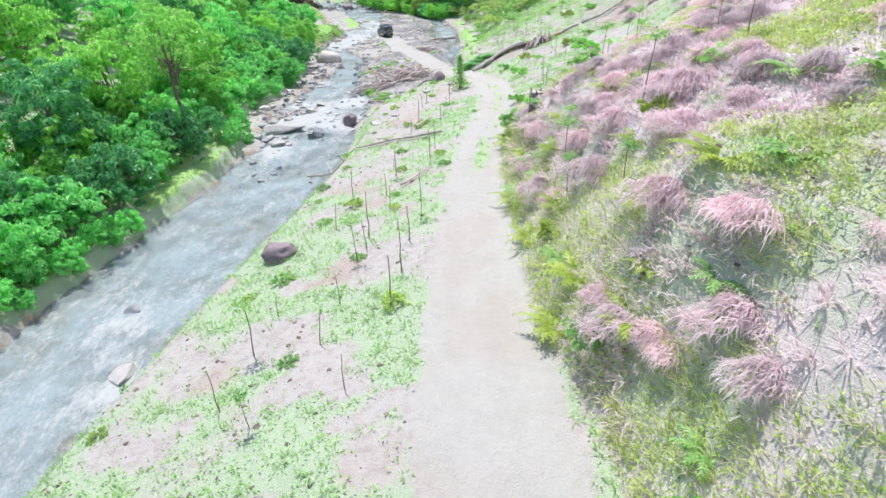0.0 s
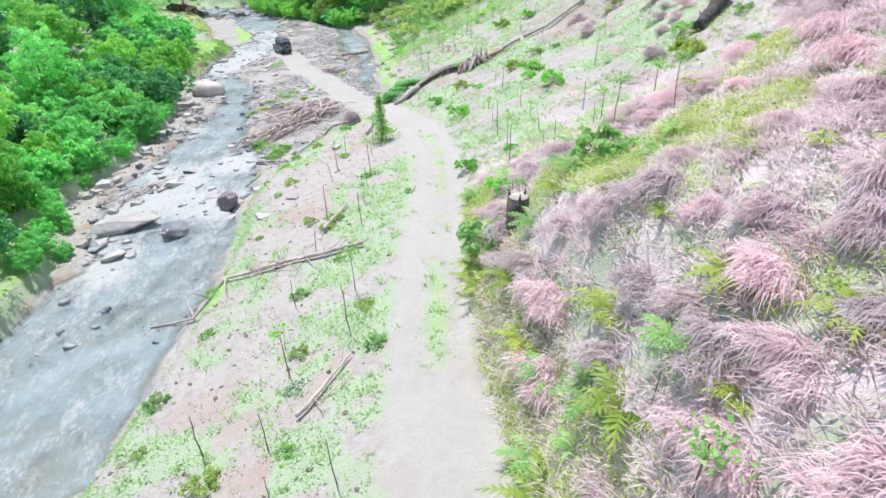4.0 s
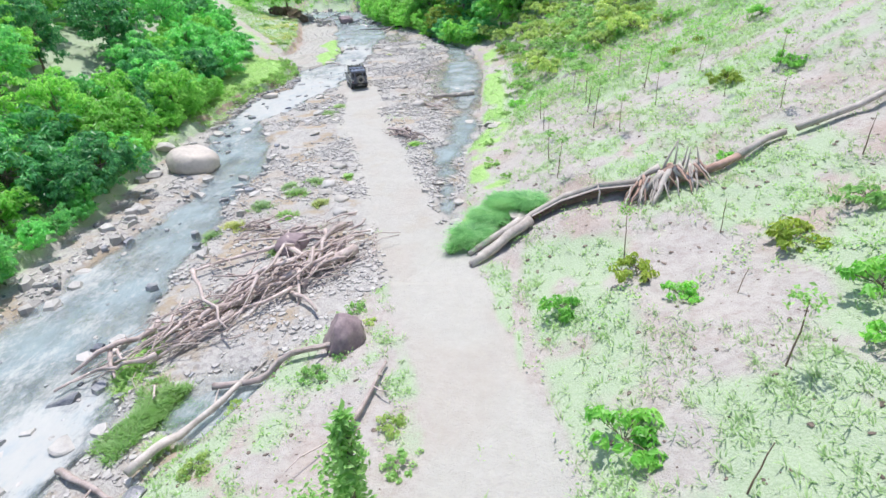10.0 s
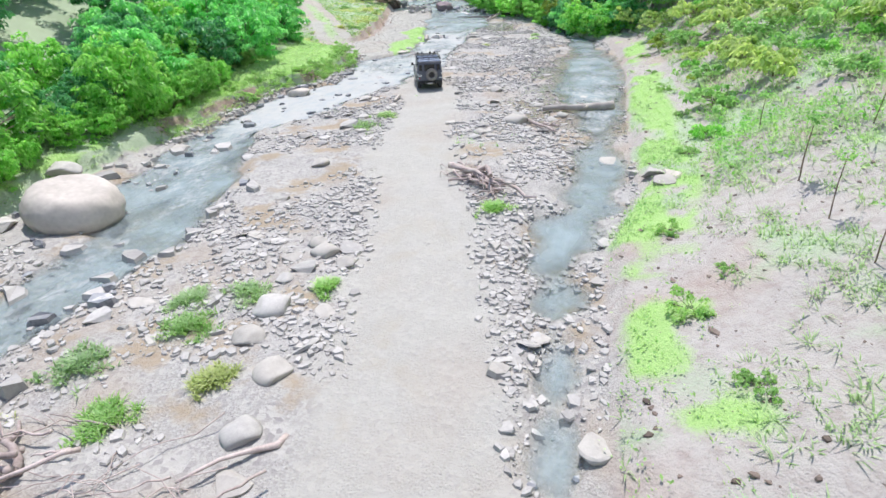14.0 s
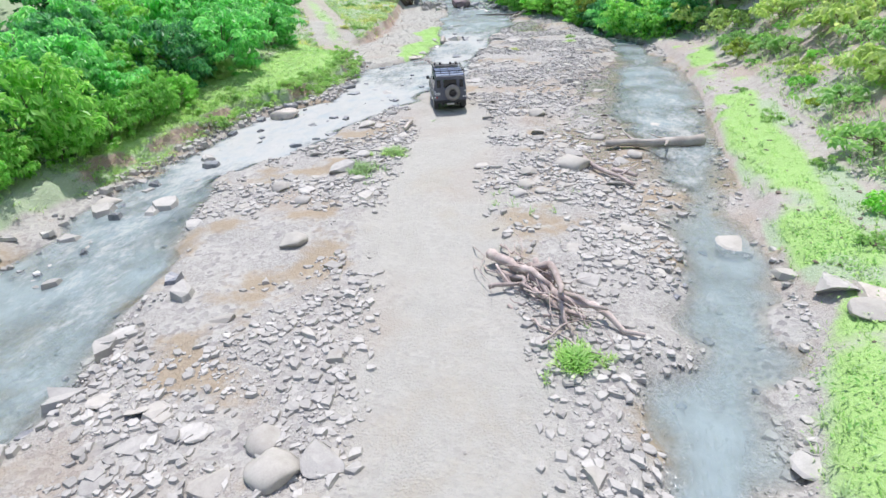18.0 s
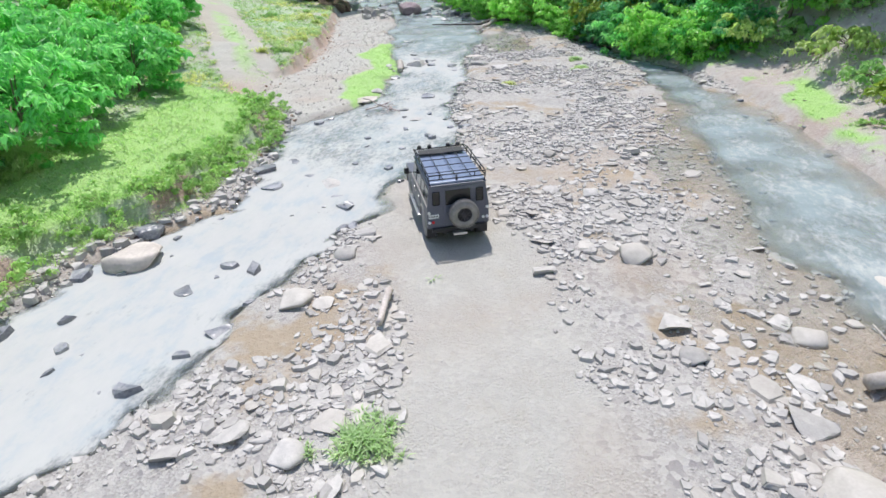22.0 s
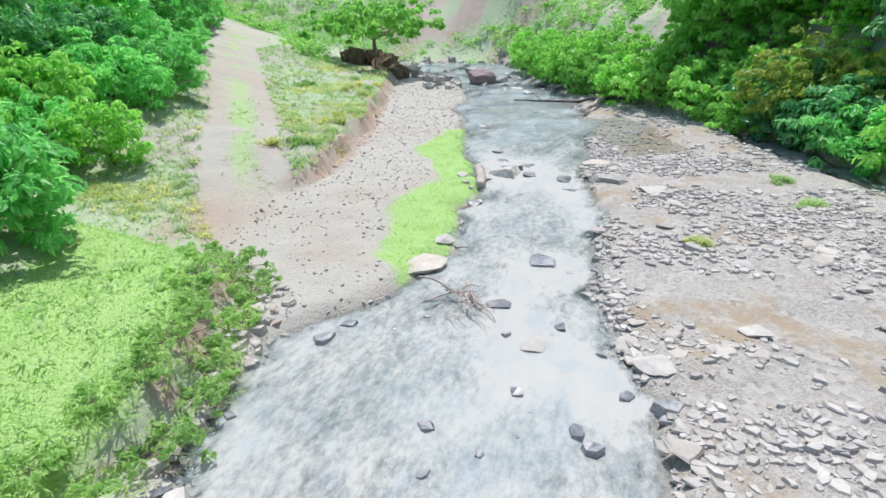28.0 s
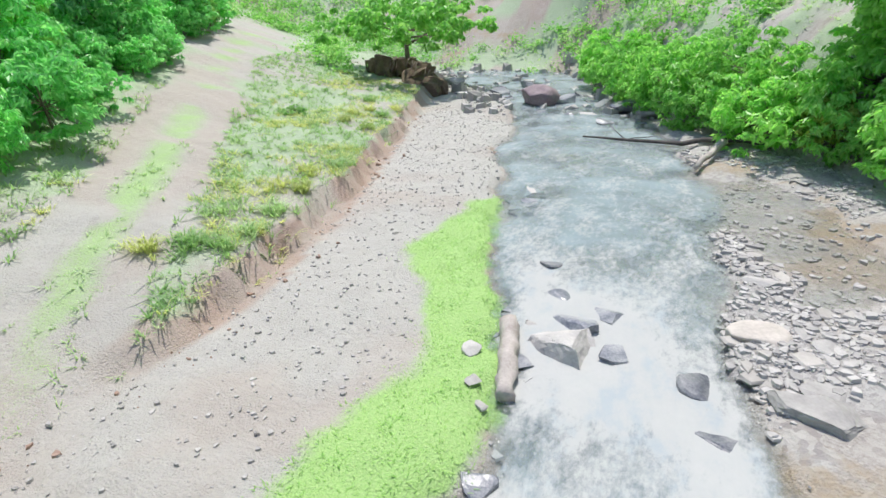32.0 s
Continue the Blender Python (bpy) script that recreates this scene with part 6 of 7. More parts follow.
for k in range(16):
    y = rng.uniform(136, 165)
    x = float(left_edge(y)) - rng.uniform(0.5, 3.5)
    grass_patch("grass_tuft", x, y, rng.uniform(0.5, 1.1), rng.uniform(0.4, 0.8), rng.rand() * 3, 16, 0.5, (grass_pale, grass_mint, grass_pale, grass_green)[k % 4], "coarse yellowish grass tuft on the mound", 271 + k, 0.7)

# low broad-leaved weeds
def weeds(name, n, want, size, mat, label, seed, xr, yr, high=0.25):
    rng = np.random.RandomState(seed)
    x, y = rng.uniform(*xr, n), rng.uniform(*yr, n)
    k = want(x, y, rng)
    x, y = np.repeat(x[k], 5), np.repeat(y[k], 5)
    x, y = x + 0.16 * rng.randn(len(x)), y + 0.16 * rng.randn(len(x))
    co, q, t = leaves(on_ground(x, y, 0.05) + np.stack([0 * x, 0 * x, high * rng.rand(len(x))], -1), size, rng, 0.6)
    ob = new(name, fast_mesh(name, co, q, t, mat))
    return tagged(ob, label, "weeds", kind="stuff")


def hill_green(x, y, rng):
    o = x - toe(y)
    p = np.where(o > 0.2, ss(0.52, 0.6, fnoise(x + 5, y, 4.0)) * np.interp(y, [0, 45, 70, 140], [1.0, 0.6, 0.45, 0.9]), 0)
    return rng.rand(len(x)) < np.maximum(p, (o > 0) & (o < 2.0) & (y < 46)) * (1 - 0.6 * ss(18, 30, o))


weeds("hill_weeds", 12000, hill_green, 0.11, leaf_hill, "dense low green weeds on the steep bank", 310, (3, 24), (0, 50), 0.35)
grass_field("bank_side_grass", 14000, hill_green, 9, 0.3, grass_pale, "yellow-green grass thick on the steep bank", 313, (3, 24), (0, 48), 0.8, 0.011, 0.22, 1.0)
weeds("hill_weeds", 14000, hill_green, 0.1, leaf_hill, "low yellowish weeds on the steep bank", 301, (3, 34), (0, 46), 0.4)
weeds("hill_weeds", 34000, lambda x, y, rng: hill_green(x, y, rng) & (fnoise(x + 70, y, 1.7) > 0.52), 0.13, leaf_fresh, "low green weeds on the planted slope", 312, (3, 34), (46, 140), 0.25)
weeds("hill_weeds", 16000, hill_green, 0.1, leaf_yellow, "low yellow-green weeds on the hillside", 302, (3, 34), (0, 42), 0.35)
weeds("hill_weeds", 9000, lambda x, y, rng: (x > toe(y) + 0.2) & (rng.rand(len(x)) < 1.6 * (fnoise(x + 5, y, 4.0) - 0.2)), 0.18, leaf_light, "leafy green weeds on the far slope", 311, (4, 28), (94, 150), 0.5)
weeds("flat_weeds", 30000, lambda x, y, rng: (rng.rand(len(x)) < 0.7 * cover(x, y)[1] + 0.05) & (x > right_edge(y)) & (x < toe(y)) & (track_dist(x, y)[0] > 2.2), 0.1, leaf_fresh, "low pale green weeds in the rough grass", 303, (-14, 9), (4, 100), 0.15)
weeds("bank_weeds", 11000, lambda x, y, rng: (rng.rand(len(x)) < np.where((y > 100) & (y < 128), 0.25, 0.8)) & (left_edge(y) - x > 0.3) & (left_edge(y) - x < 9) & (y < 128.5) & (track_dist(x, y)[0] > 2.2) & (rng.rand(len(x)) < fnoise(x, y, 3) * 1.2), 0.16, leaf_fresh, "low leafy weeds on the stream bank", 304, (-40, -16), (2, 165), 0.35)


grass_field("dry_bank_grass", 16000, lambda x, y, rng: (left_edge(y) - x > 0.2) & (left_edge(y) - x < 9) & (track_dist(x, y)[0] > 1.9) & (rng.rand(len(x)) < 0.08 + 2.4 * (fnoise(x, y, 2.5) - 0.42)), 9, 0.24, grass_pale, "pale dry grass on the mound above the beach", 305, (-46, -21), (129, 172), 0.7, lean=1.2)
grass_field("mound_grass", 8000, lambda x, y, rng: (left_edge(y) - x > 0.2) & (left_edge(y) - x < 14) & (track_dist(x, y)[0] > 1.9) & (rng.rand(len(x)) < fnoise(x + 40, y, 3.5)), 9, 0.28, grass_green, "green grass on the mound above the beach", 306, (-50, -21), (129, 175), 0.6, lean=1.2)


# long dead grass hanging in mops down the bank
def make_mop(seed):
    rng = np.random.RandomState(seed)
    ob = thing("dead_grass_clump", "long pinkish dead grass hanging in a mop", "grass clump", group="dead grass mops")
    n = 1300
    a, r = rng.rand(n) * 6.28, 0.95 * rng.rand(n) ** 0.5
    lump = 0.7 + 0.3 * np.sin(2 * a + seed) + 0.25 * np.sin(3 * a + 2 * seed)
    px, py = np.cos(a) * r * lump, np.sin(a) * r * lump
    high = 0.3 - 0.3 * r * r + 0.5 * (fnoise(px + seed, py, 0.55) - 0.5) + 0.05 * rng.randn(n)
    base = np.stack([px, py, np.maximum(high, 0.03)], -1)
    ln = 0.16 + 0.4 * rng.rand(n)
    b = a + 1.3 * rng.randn(n)
    out = np.stack([0.7 * np.cos(b) - 0.45, 0.8 * np.sin(b), np.zeros(n)], -1)
    side = np.stack([-out[:, 1], out[:, 0], np.zeros(n)], -1) * 0.011
    mid = base + out * (0.45 * ln)[:, None] + np.array([0, 0, 0.12]) * ln[:, None]
    tip = mid + out * (0.4 * ln)[:, None] - np.array([0, 0, 0.45]) * ln[:, None] + 0.05 * rng.randn(n, 3)
    co = np.stack([base - side, base + side, mid + side, mid - side, tip], 1).reshape(-1, 3)
    i = np.arange(n)[:, None] * 5
    part_me("grass_mop", fast_mesh("grass_mop", co, i + [0, 1, 2, 3], i + [3, 2, 4], grass_dry), ob)
    return ob


rng = np.random.RandomState(330)
mop_spots = []
for _ in range(1500):
    y = rng.uniform(4, 76)
    x = float(toe(y)) + 1.2 + 26 * rng.rand() ** 1.2
    if y > 46 and x < 17 + 0.1 * y:
        continue
    if fnoise(np.array([x + 5]), np.array([y]), 4.0)[0] < 0.5:
        mop_spots.append((x, y, rng.uniform(0.7, 1.4), 0.5 * rng.randn(), rng.randint(0, 99)))
spread_copies([make_mop(340 + k) for k in range(6)], far_apart(mop_spots, 1.15)[:290])

# scrub on the slopes at the head of the valley
def far_scrub(name, n, xr, yr, mat, label, seed, size=0.34):
    rng = np.random.RandomState(seed)
    x, y = rng.uniform(*xr, n), rng.uniform(*yr, n)
    ok = ((x < left_edge(y) - 8) | (x > right_edge(y) + 1.5) | (y > 192)) & (track_dist(x, y)[0] > 5) & (fnoise(x, y, 14.0) > 0.42)
    x, y = x[ok], y[ok]
    s = 0.5 + 1.3 * rng.rand(len(x)) ** 2
    pts = np.repeat(on_ground(x, y), 70, 0) + rng.randn(len(x) * 70, 3) * np.array([1.0, 1.0, 0.5]) * np.repeat(s, 70)[:, None] * 0.7
    pts[:, 2] += np.repeat(s, 70) * 0.5
    co, q, t = leaves(pts, size, rng)
    tagged(new(name, fast_mesh(name, co, q, t, mat)), label, "scrub", kind="stuff")


far_scrub("far_scrub", 4200, (-120, 8), (170, 270), leaf_light, "green scrub scattered over the far brown slope", 351)
far_scrub("far_scrub", 1100, (-120, 8), (170, 270), leaf_fresh, "pale green scrub scattered over the far brown slope", 352)

# ---- the off-road car ----
car_paint = surface("grey_car_paint", (0.088, 0.098, 0.13), (0.13, 0.14, 0.175), 1.5, 0.38, 0.2, 0.0)
car_dust = surface("dusty_grey_paint", (0.2, 0.195, 0.195), (0.3, 0.285, 0.275), 2.5, 0.6, 0.1, 0.0)
# bluer and lighter than the body: reflected sky put into the roof colour
roof_sky_tint = surface("roof_sky_tint", (0.16, 0.21, 0.32), (0.21, 0.26, 0.38), 2.0, 0.35, 0.1, 0.0)
black_trim = surface("black_trim", (0.012, 0.012, 0.013), (0.03, 0.03, 0.032), 6, 0.55, 0.0, 0.1)
rack_mat = surface("rack_steel", (0.02, 0.023, 0.03), (0.05, 0.055, 0.065), 8, 0.45, 0.6, 0.0)
rubber = surface("tyre_rubber", (0.03, 0.028, 0.027), (0.075, 0.07, 0.066), 10, 0.9, 0.0, 0.3)
rubber_dusty = surface("dusty_tyre_rubber", (0.2, 0.185, 0.17), (0.33, 0.31, 0.29), 6, 0.95, 0.0, 0.3)
alloy = surface("black_alloy", (0.035, 0.036, 0.04), (0.09, 0.09, 0.1), 8, 0.35, 0.7, 0.0)
steel = surface("bright_steel", (0.5, 0.5, 0.5), (0.65, 0.65, 0.65), 8, 0.3, 0.9, 0.0)
lamp_red = surface("red_lens", (0.5, 0.02, 0.03), (0.6, 0.03, 0.04), 8, 0.2, 0.0, 0.0)
lamp_clear = surface("clear_lens", (0.7, 0.7, 0.7), (0.8, 0.8, 0.8), 8, 0.15, 0.0, 0.0)
plate_white = surface("plate_white", (0.7, 0.7, 0.7), (0.78, 0.78, 0.78), 8, 0.5, 0.0, 0.0)
glass, gnt, gbs = nodes_of("tinted_glass")
gbs.inputs["Base Color"].default_value, gbs.inputs["Roughness"].default_value = (0.012, 0.014, 0.015, 1), 0.06
gbs.inputs["IOR"].default_value = 1.5


def ring(r, y0, y1, bevel, sides=28):
    """A turned ring or disc about the x axis: outline of (x, radius)."""
    prof = [(y0, r * 0.0), (y0, r - bevel), (y0 + bevel, r), (y1 - bevel, r), (y1, r - bevel), (y1, 0.0)]
    return lathe(prof, sides)


def lathe(prof, sides=28):
    bm = bmesh.new()
    rows = []
    for x, r in prof:
        if r < 1e-6:
            rows.append([bm.verts.new((x, 0, 0))])
        else:
            rows.append([bm.verts.new((x, r * math.cos(6.28318 * k / sides), r * math.sin(6.28318 * k / sides))) for k in range(sides)])
    for a, b in zip(rows, rows[1:]):
        for k in range(sides):
            j = (k + 1) % sides
            vs = [a[k % len(a)], a[j % len(a)], b[j % len(b)], b[k % len(b)]]
            vs = list(dict.fromkeys(vs))
            if len(vs) > 2:
                bm.faces.new(vs)
    bmesh.ops.recalc_face_normals(bm, faces=bm.faces[:])
    return bm


def wheel(name, parent, m, tyre_mat, label=""):
    """Wheel about the x axis, its face towards +x."""
    ob = new(name)
    ob.parent, ob.matrix_basis = parent, m
    ob.empty_display_size = 0.1
    if label:
        tagged(ob, label)
    R, W = 0.405, 0.255
    part("tyre", lathe([(-W / 2, 0.22), (-W / 2, 0.33), (-W / 2 + 0.04, R - 0.02), (-W / 2 + 0.07, R), (W / 2 - 0.07, R), (W / 2 - 0.04, R - 0.02), (W / 2, 0.33), (W / 2, 0.22), (W / 2 - 0.05, 0.205)], 36), tyre_mat, ob, smooth=True)
    bm = bmesh.new()
    for k in range(36):
        for row, xo in enumerate((-0.075, 0.0, 0.075)):
            a = 6.28318 * (k + 0.5 * (row % 2)) / 36
            tmp = box(xo - 0.032, xo + 0.032, -0.022, 0.022, R - 0.01, R + 0.014)
            bmesh.ops.rotate(tmp, verts=tmp.verts[:], cent=(0, 0, 0), matrix=Matrix.Rotation(a, 3, "X"))
            me = bpy.data.meshes.new("tmp")
            tmp.to_mesh(me)
            tmp.free()
            bm.from_mesh(me)
            bpy.data.meshes.remove(me)
    part("tread", bm, tyre_mat, ob)
    part("rim", lathe([(W / 2 - 0.05, 0.21), (W / 2 - 0.02, 0.205), (W / 2 - 0.04, 0.185), (0.0, 0.17), (-0.02, 0.0)], 32), alloy, ob, smooth=True)
    for k in range(10):
        bm = plate([(-0.016, 0.05), (0.016, 0.05), (0.024, 0.19), (-0.024, 0.19)], "x", 0.05, 0.085, 0.004)
        bmesh.ops.rotate(bm, verts=bm.verts[:], cent=(0, 0, 0), matrix=Matrix.Rotation(6.28318 * k / 10, 3, "X"))
        part("spoke", bm, alloy, ob)
    part("hub", ring(0.06, 0.0, 0.1, 0.012, 20), alloy, ob)
    return ob


def bar_between(a, b, r, mat, parent, name="bar", sides=8):
    co, q, t = tube([a, (np.array(a) + np.array(b)) / 2, b], r, r, sides)
    return part_me(name, fast_mesh(name, co, q, t, mat, True), parent)


def arch(yc, r, zc, n=10):
    return [(yc + r * math.cos(math.pi * k / n), zc + r * math.sin(math.pi * k / n)) for k in range(n + 1)]


def off_road_car(m):
    car = thing("off_road_car", "dusty dark grey boxy off-road car with a roof rack", "car", m)
    H = 0.895
    yr, yf = -1.32, 1.47   # axles
    # sides with wheel openings
    for sg in (-1, 1):
        out = [(-2.02, 1.22), (-2.02, 0.62), (yr - 0.47, 0.55)] + arch(yr, -0.47, 0.55)[1:] + [(yf - 0.47, 0.5)] + arch(yf, -0.47, 0.55) + [(2.12, 0.6), (2.14, 0.98), (2.1, 1.12), (0.82, 1.2)]
        part("side_panel", plate(out, "x", sg * (H - 0.05), sg * H), car_paint, car)
        up = [(-2.02, 1.22), (0.82, 1.2), (0.8, 1.26), (-2.02, 1.28)]
        part("waist_rail", plate(up, "x", sg * (H - 0.06), sg * (H + 0.006), 0.004), car_dust, car, "dusty pale waist rail")
        for yc in (yr, yf):
            bm = bmesh.new()
            for k in range(10):
                a0, a1 = math.pi * k / 10, math.pi * (k + 1) / 10
                vs = []
                for a, rr, xo in ((a0, 0.45, H - 0.03), (a1, 0.45, H - 0.03), (a1, 0.47, H + 0.045), (a0, 0.47, H + 0.045)):
                    vs.append(bm.verts.new((sg * xo, yc + rr * math.cos(a), 0.55 + rr * math.sin(a))))
                bm.faces.new(vs)
                vs = []
                for a, rr, xo in ((a0, 0.47, H + 0.045), (a1, 0.47, H + 0.045), (a1, 0.53, H + 0.002), (a0, 0.53, H + 0.002)):
                    vs.append(bm.verts.new((sg * xo, yc + rr * math.cos(a), 0.55 + rr * math.sin(a))))
                bm.faces.new(vs)
            bmesh.ops.remove_doubles(bm, verts=bm.verts[:], dist=0.001)
            part("wheel_arch", bm, car_dust, car)
        # doors, each proud of the side with its handle
        for y0, y1 in ((-0.02, 0.78), (-0.84, -0.06)):
            d = part("side_door", plate([(y0, 0.6), (y1, 0.6), (y1, 1.2), (y0, 1.2)], "x", sg * (H + 0.001), sg * (H + 0.012), 0.005), car_paint, car)
            part("door_handle", box(min(sg * (H + 0.012), sg * (H + 0.04)), max(sg * (H + 0.012), sg * (H + 0.04)), y0 + 0.05, y0 + 0.17, 1.08, 1.11, 0.006), steel, d, "bright door handle")
            part("door_hinge", box(min(sg * (H + 0.01), sg * (H + 0.03)), max(sg * (H + 0.01), sg * (H + 0.03)), y1 - 0.06, y1 - 0.01, 0.98, 1.03, 0.005), steel, d)
        # leaning glass house side: pillars and panes
        lean = lambda z: H - 0.03 - (z - 1.26) * 0.11
        def slab(y0, y1, z0, z1, off, y2=None):
            bm = bmesh.new()
            y2 = y1 if y2 is None else y2
            a = [bm.verts.new((sg * (lean(z) + off), y, z)) for y, z in ((y0, z0), (y1, z0), (y2, z1), (y0, z1))]
            b = [bm.verts.new((sg * (lean(z) + off - 0.03), y, z)) for y, z in ((y0, z0), (y1, z0), (y2, z1), (y0, z1))]
            bm.faces.new(a)
            bm.faces.new(b)
            for k in range(4):
                bm.faces.new((a[k], a[(k + 1) % 4], b[(k + 1) % 4], b[k]))
            bmesh.ops.recalc_face_normals(bm, faces=bm.faces[:])
            return bm
        part("upper_side", slab(-2.0, 0.82, 1.26, 1.88, -0.012, 0.5), car_paint, car)
        for y0, y1, y2 in ((0.06, 0.72, 0.5), (-0.76, -0.1, None), (-1.32, -0.86, None), (-1.92, -1.42, None)):
            part("side_window", slab(y0, y1, 1.3, 1.74, 0.004, y2), glass, car, "dark tinted window")
        part("running_board", box(min(sg * 0.84, sg * 1.0), max(sg * 0.84, sg * 1.0), -0.78, 0.92, 0.44, 0.5, 0.02), steel, car, "bright side step")
        mir = part("mirror_arm", box(min(sg * 0.88, sg * 1.06), max(sg * 0.88, sg * 1.06), 0.8, 0.83, 1.26, 1.29, 0.008), black_trim, car)
        part("mirror", box(min(sg * 0.98, sg * 1.13), max(sg * 0.98, sg * 1.13), 0.77, 0.83, 1.24, 1.44, 0.02), black_trim, mir)
        part("front_wing", box(min(sg * 0.56, sg * (H - 0.002)), max(sg * 0.56, sg * (H - 0.002)), 0.84, 2.1, 1.05, 1.125, 0.03), car_paint, car)
        part("mud_flap", box(min(sg * 0.62, sg * 0.9), max(sg * 0.62, sg * 0.9), yr - 0.56, yr - 0.535, 0.22, 0.66, 0.008), black_trim, car)
        part("headlamp", lathe([(0.0, 0.0), (0.0, 0.09), (0.02, 0.095), (0.03, 0.08), (0.035, 0.0)], 20), lamp_clear, car, m=Matrix.Translation((sg * 0.72, 2.13, 0.86)) @ Matrix.Rotation(radians(90), 4, "Z"))
        # rear lamps
        for z, xo, mat in ((1.1, 0.84, lamp_clear), (0.8, 0.84, lamp_clear), (0.8, 0.73, lamp_red if sg < 0 else lamp_clear)):
            part("tail_lamp", lathe([(0.0, 0.0), (0.0, 0.045), (0.025, 0.045), (0.035, 0.03), (0.04, 0.0)], 16), mat, car, m=Matrix.Translation((sg * xo, -2.035, z)) @ Matrix.Rotation(radians(-90), 4, "Z"))
        part("rear_window", box(min(sg * 0.52, sg * 0.73), max(sg * 0.52, sg * 0.73), -2.05, -2.03, 1.32, 1.72, 0.025), glass, car, "dark rear corner window")
    part("floor_pan", box(-0.82, 0.82, -1.98, 2.05, 0.5, 0.62, 0.02), black_trim, car)
    part("chassis_rail", box(-0.45, -0.35, -2.0, 2.1, 0.36, 0.5, 0.01), black_trim, car)
    part("chassis_rail", box(0.35, 0.45, -2.0, 2.1, 0.36, 0.5, 0.01), black_trim, car)
    for y in (yr, yf):
        bar_between((-0.7, y, 0.4), (0.7, y, 0.4), 0.06, black_trim, car, "axle")
    part("rear_panel", plate([(-0.89, 0.6), (0.89, 0.6), (0.89, 1.26), (0.8, 1.9), (-0.8, 1.9), (-0.89, 1.26)], "y", -2.03, -1.98, 0.012), car_paint, car)
    rd = part("rear_door", plate([(-0.44, 0.66), (0.44, 0.66), (0.43, 1.82), (-0.43, 1.82)], "y", -2.05, -2.031, 0.008), car_paint, car)
    part("rear_door_window", box(-0.36, 0.36, -2.062, -2.049, 1.3, 1.74, 0.006), glass, rd, "dark rear window")
    part("wheel_carrier", box(-0.1, 0.24, -2.11, -2.05, 0.92, 1.12, 0.02), black_trim, rd)
    part("cabin_fill", box(-0.82, 0.82, -1.96, 0.5, 1.1, 1.86, 0.03, None, 0.9), black_trim, car)
    part("windscreen", plate([(0.9, 1.2), (0.93, 1.2), (0.6, 1.88), (0.57, 1.88)], "x", -0.76, 0.76), glass, car)
    part("bulkhead", box(-0.88, 0.88, 0.78, 0.92, 1.08, 1.24, 0.02), car_paint, car)
    part("bonnet", box(-0.6, 0.6, 0.9, 2.08, 1.08, 1.19, 0.04), car_dust, car, "dusty pale bonnet")
    part("bonnet_ridge", box(-0.28, 0.28, 0.95, 2.0, 1.18, 1.215, 0.015), car_dust, car)
    part("grille", box(-0.5, 0.5, 2.08, 2.14, 0.68, 1.06, 0.02), black_trim, car)
    part("front_panel", box(-0.89, 0.89, 2.05, 2.12, 0.62, 1.08, 0.02), car_paint, car)
    part("front_bumper", box(-0.9, 0.9, 2.15, 2.3, 0.5, 0.66, 0.03), black_trim, car)
    part("rear_crossmember", box(-0.78, 0.78, -2.12, -2.0, 0.48, 0.62, 0.02), black_trim, car)
    part("tow_step", box(-0.2, 0.2, -2.28, -2.1, 0.42, 0.5, 0.015), steel, car, "pale rear step")
    part("exhaust_pipe", lathe([(0.0, 0.03), (0.25, 0.03), (0.25, 0.022), (0.0, 0.022)], 12), steel, car, m=Matrix.Translation((-0.66, -2.1, 0.42)) @ Matrix.Rotation(radians(90), 4, "Z"))
    pl = part("number_plate", box(-0.86, -0.56, -2.05, -2.035, 0.92, 1.04, 0.006), plate_white, car, "white number plate with unreadable marks")
    for k in range(6):
        part("plate_mark", box(-0.84 + 0.045 * k, -0.815 + 0.045 * k, -2.055, -2.051, 0.955, 1.01), black_trim, pl)
    # roof
    part("gutter", box(-0.83, 0.83, -2.04, 0.58, 1.86, 1.91, 0.02), car_paint, car)
    roof = part("roof", box(-0.79, 0.79, -2.0, 0.54, 1.9, 1.985, 0.035), roof_sky_tint, car)
    for k in range(7):
        part("roof_rib", box(-0.55 + 0.17 * k, -0.5 + 0.17 * k, -1.85, 0.3, 1.984, 1.994, 0.004), roof_sky_tint, roof)
    part("front_tray", box(-0.7, 0.7, 0.12, 0.5, 2.07, 2.08, 0.004), black_trim, car)
    # roof rack
    rack = part("roof_rack", box(-0.03, 0.03, -1.96, -1.9, 1.98, 2.06, 0.01), rack_mat, car, "black tubular steel roof rack")
    zb, zt, x0, y0, y1 = 2.07, 2.2, 0.8, -2.02, 0.62
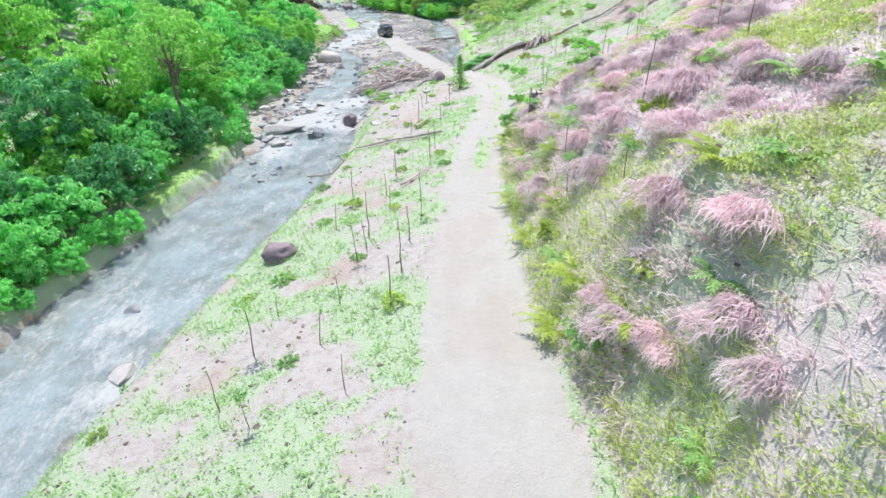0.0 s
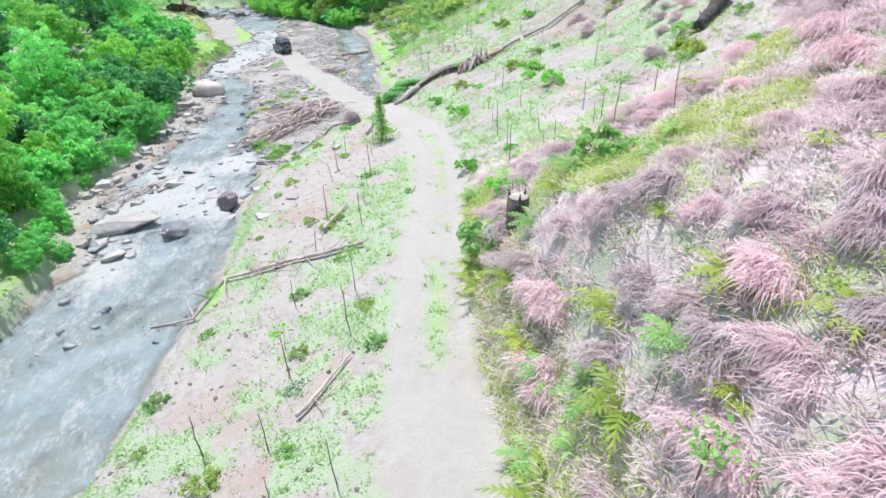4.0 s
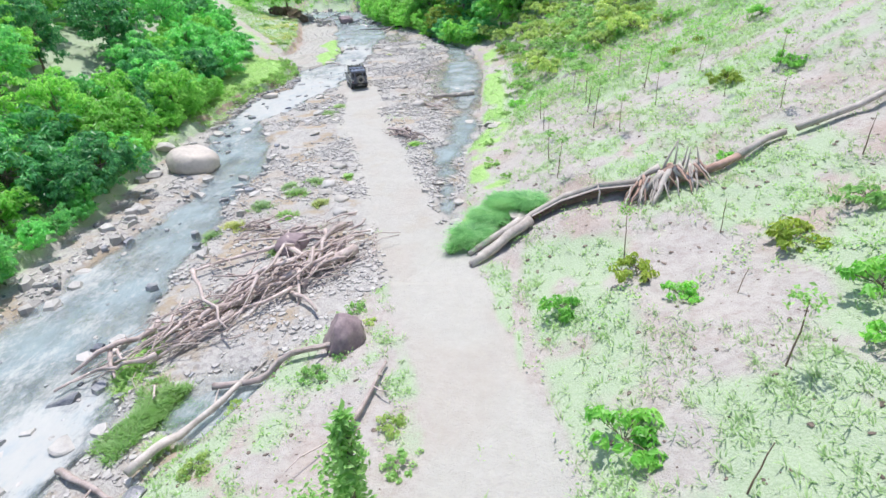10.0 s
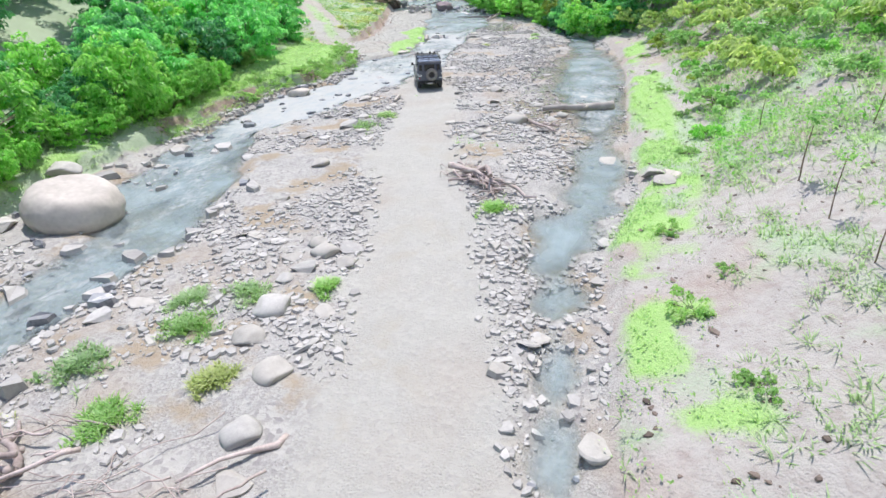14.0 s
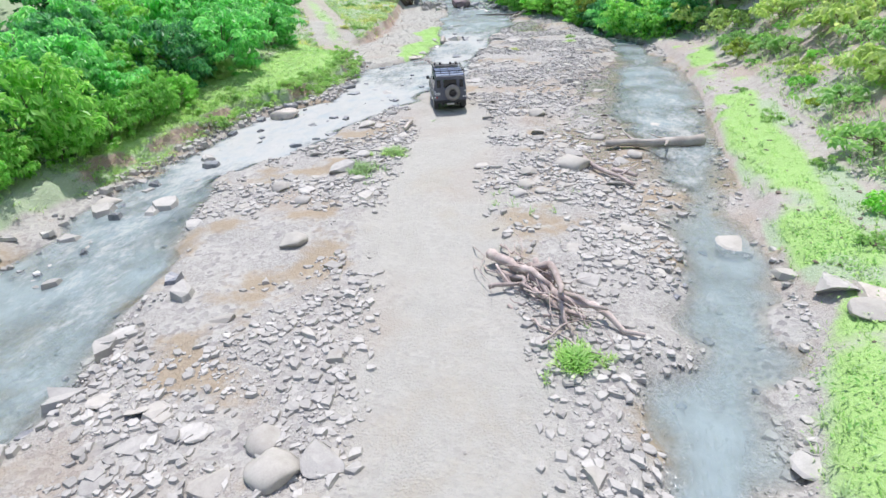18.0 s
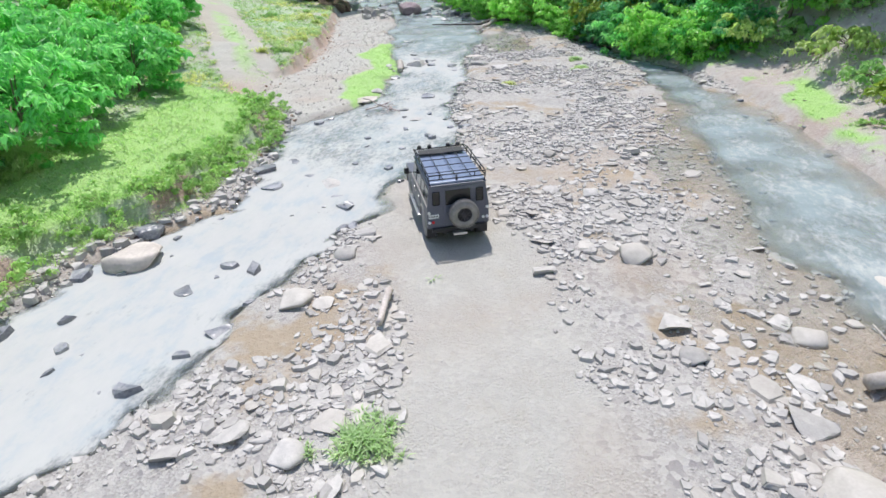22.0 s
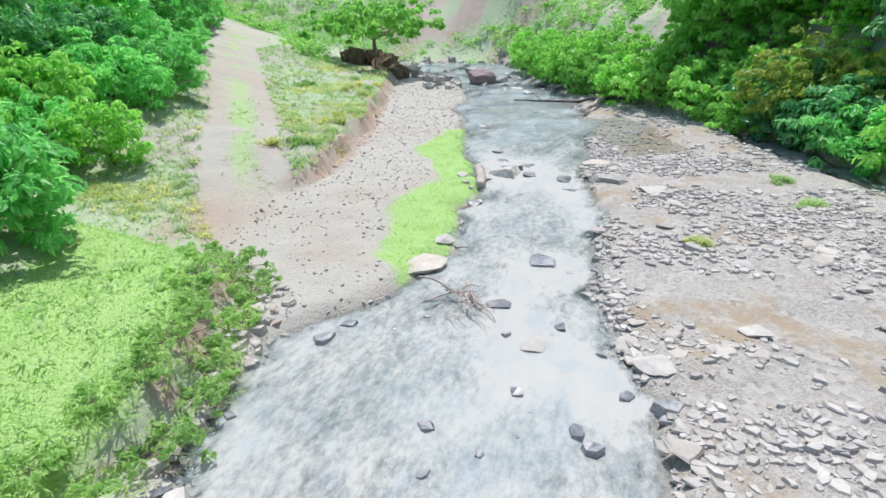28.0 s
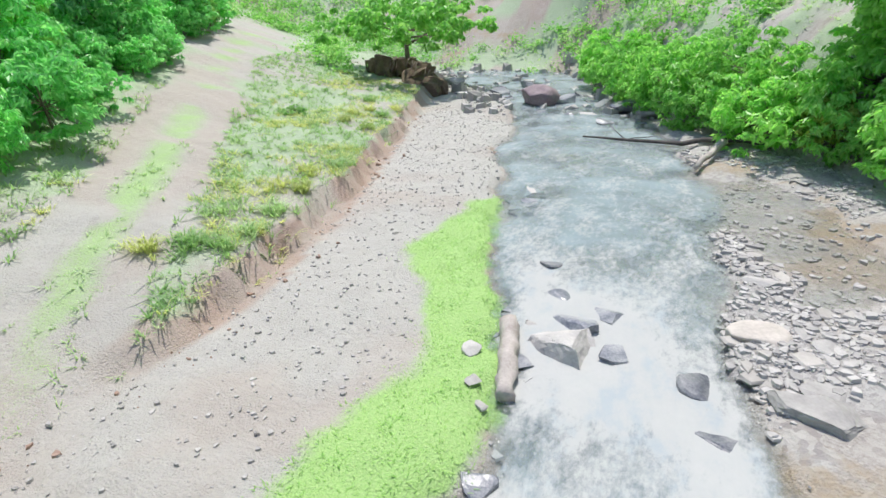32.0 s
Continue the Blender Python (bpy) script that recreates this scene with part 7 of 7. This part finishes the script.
    for z in (zb, zt):
        for sg in (-1, 1):
            bar_between((sg * x0, y0, z), (sg * x0, y1 - (0.5 if z == zt else 0), z), 0.018, rack_mat, rack)
        bar_between((-x0, y0, z), (x0, y0, z), 0.018, rack_mat, rack)
    bar_between((-x0, y1, zb), (x0, y1, zb), 0.02, rack_mat, rack)
    for sg in (-1, 1):
        bar_between((sg * x0, y1 - 0.5, zt), (sg * x0, y1, zb + 0.02), 0.018, rack_mat, rack)
        for k in range(5):
            y = y0 + (y1 - 0.5 - y0) * k / 4
            bar_between((sg * x0, y, zb), (sg * x0, y, zt), 0.014, rack_mat, rack, "rack_post")
            bar_between((sg * (x0 - 0.04), y, 1.9), (sg * x0, y, zb), 0.014, rack_mat, rack, "rack_leg")
    for x in (-0.4, 0.0, 0.4):
        bar_between((x, y0, zb), (x, y1, zb), 0.012, rack_mat, rack)
    for x in (-0.5, 0.0, 0.5):
        bar_between((x, y0, zb), (x, y0, zt), 0.013, rack_mat, rack, "rack_post")
    for k in range(1, 5):
        y = y0 + (y1 - y0) * k / 5
        bar_between((-x0, y, zb), (x0, y, zb), 0.014, rack_mat, rack)
    for x in (-0.62, -0.3, 0.3, 0.62):
        lamp = part("spot_lamp", lathe([(-0.09, 0.0), (-0.08, 0.05), (-0.02, 0.085), (0.03, 0.09), (0.03, 0.0)], 18), black_trim, car, smooth=True, m=Matrix.Translation((x, 0.6, 2.13)) @ Matrix.Scale(0.8, 4) @ Matrix.Rotation(radians(90), 4, "Z"))
        part("lens", lathe([(0.031, 0.0), (0.031, 0.075), (0.04, 0.0)], 18), lamp_clear, lamp)
    # wheels
    for y in (yr, yf):
        wheel("wheel", car, Matrix.Translation((0.76, y, 0.405)), rubber)
        wheel("wheel", car, Matrix.Translation((-0.76, y, 0.405)) @ Matrix.Rotation(math.pi, 4, "Z"), rubber)
    wheel("spare_wheel", car, Matrix.Translation((0.12, -2.24, 1.06)) @ Matrix.Rotation(radians(-90), 4, "Z"), rubber_dusty, "dusty spare wheel on the rear door")
    return car


CAR_X, CAR_Y, CAR_TURN = -8.75, 113.95, 22
off_road_car(pose(CAR_X, CAR_Y, at(CAR_X, CAR_Y) + 0.02, 0, 0, CAR_TURN))
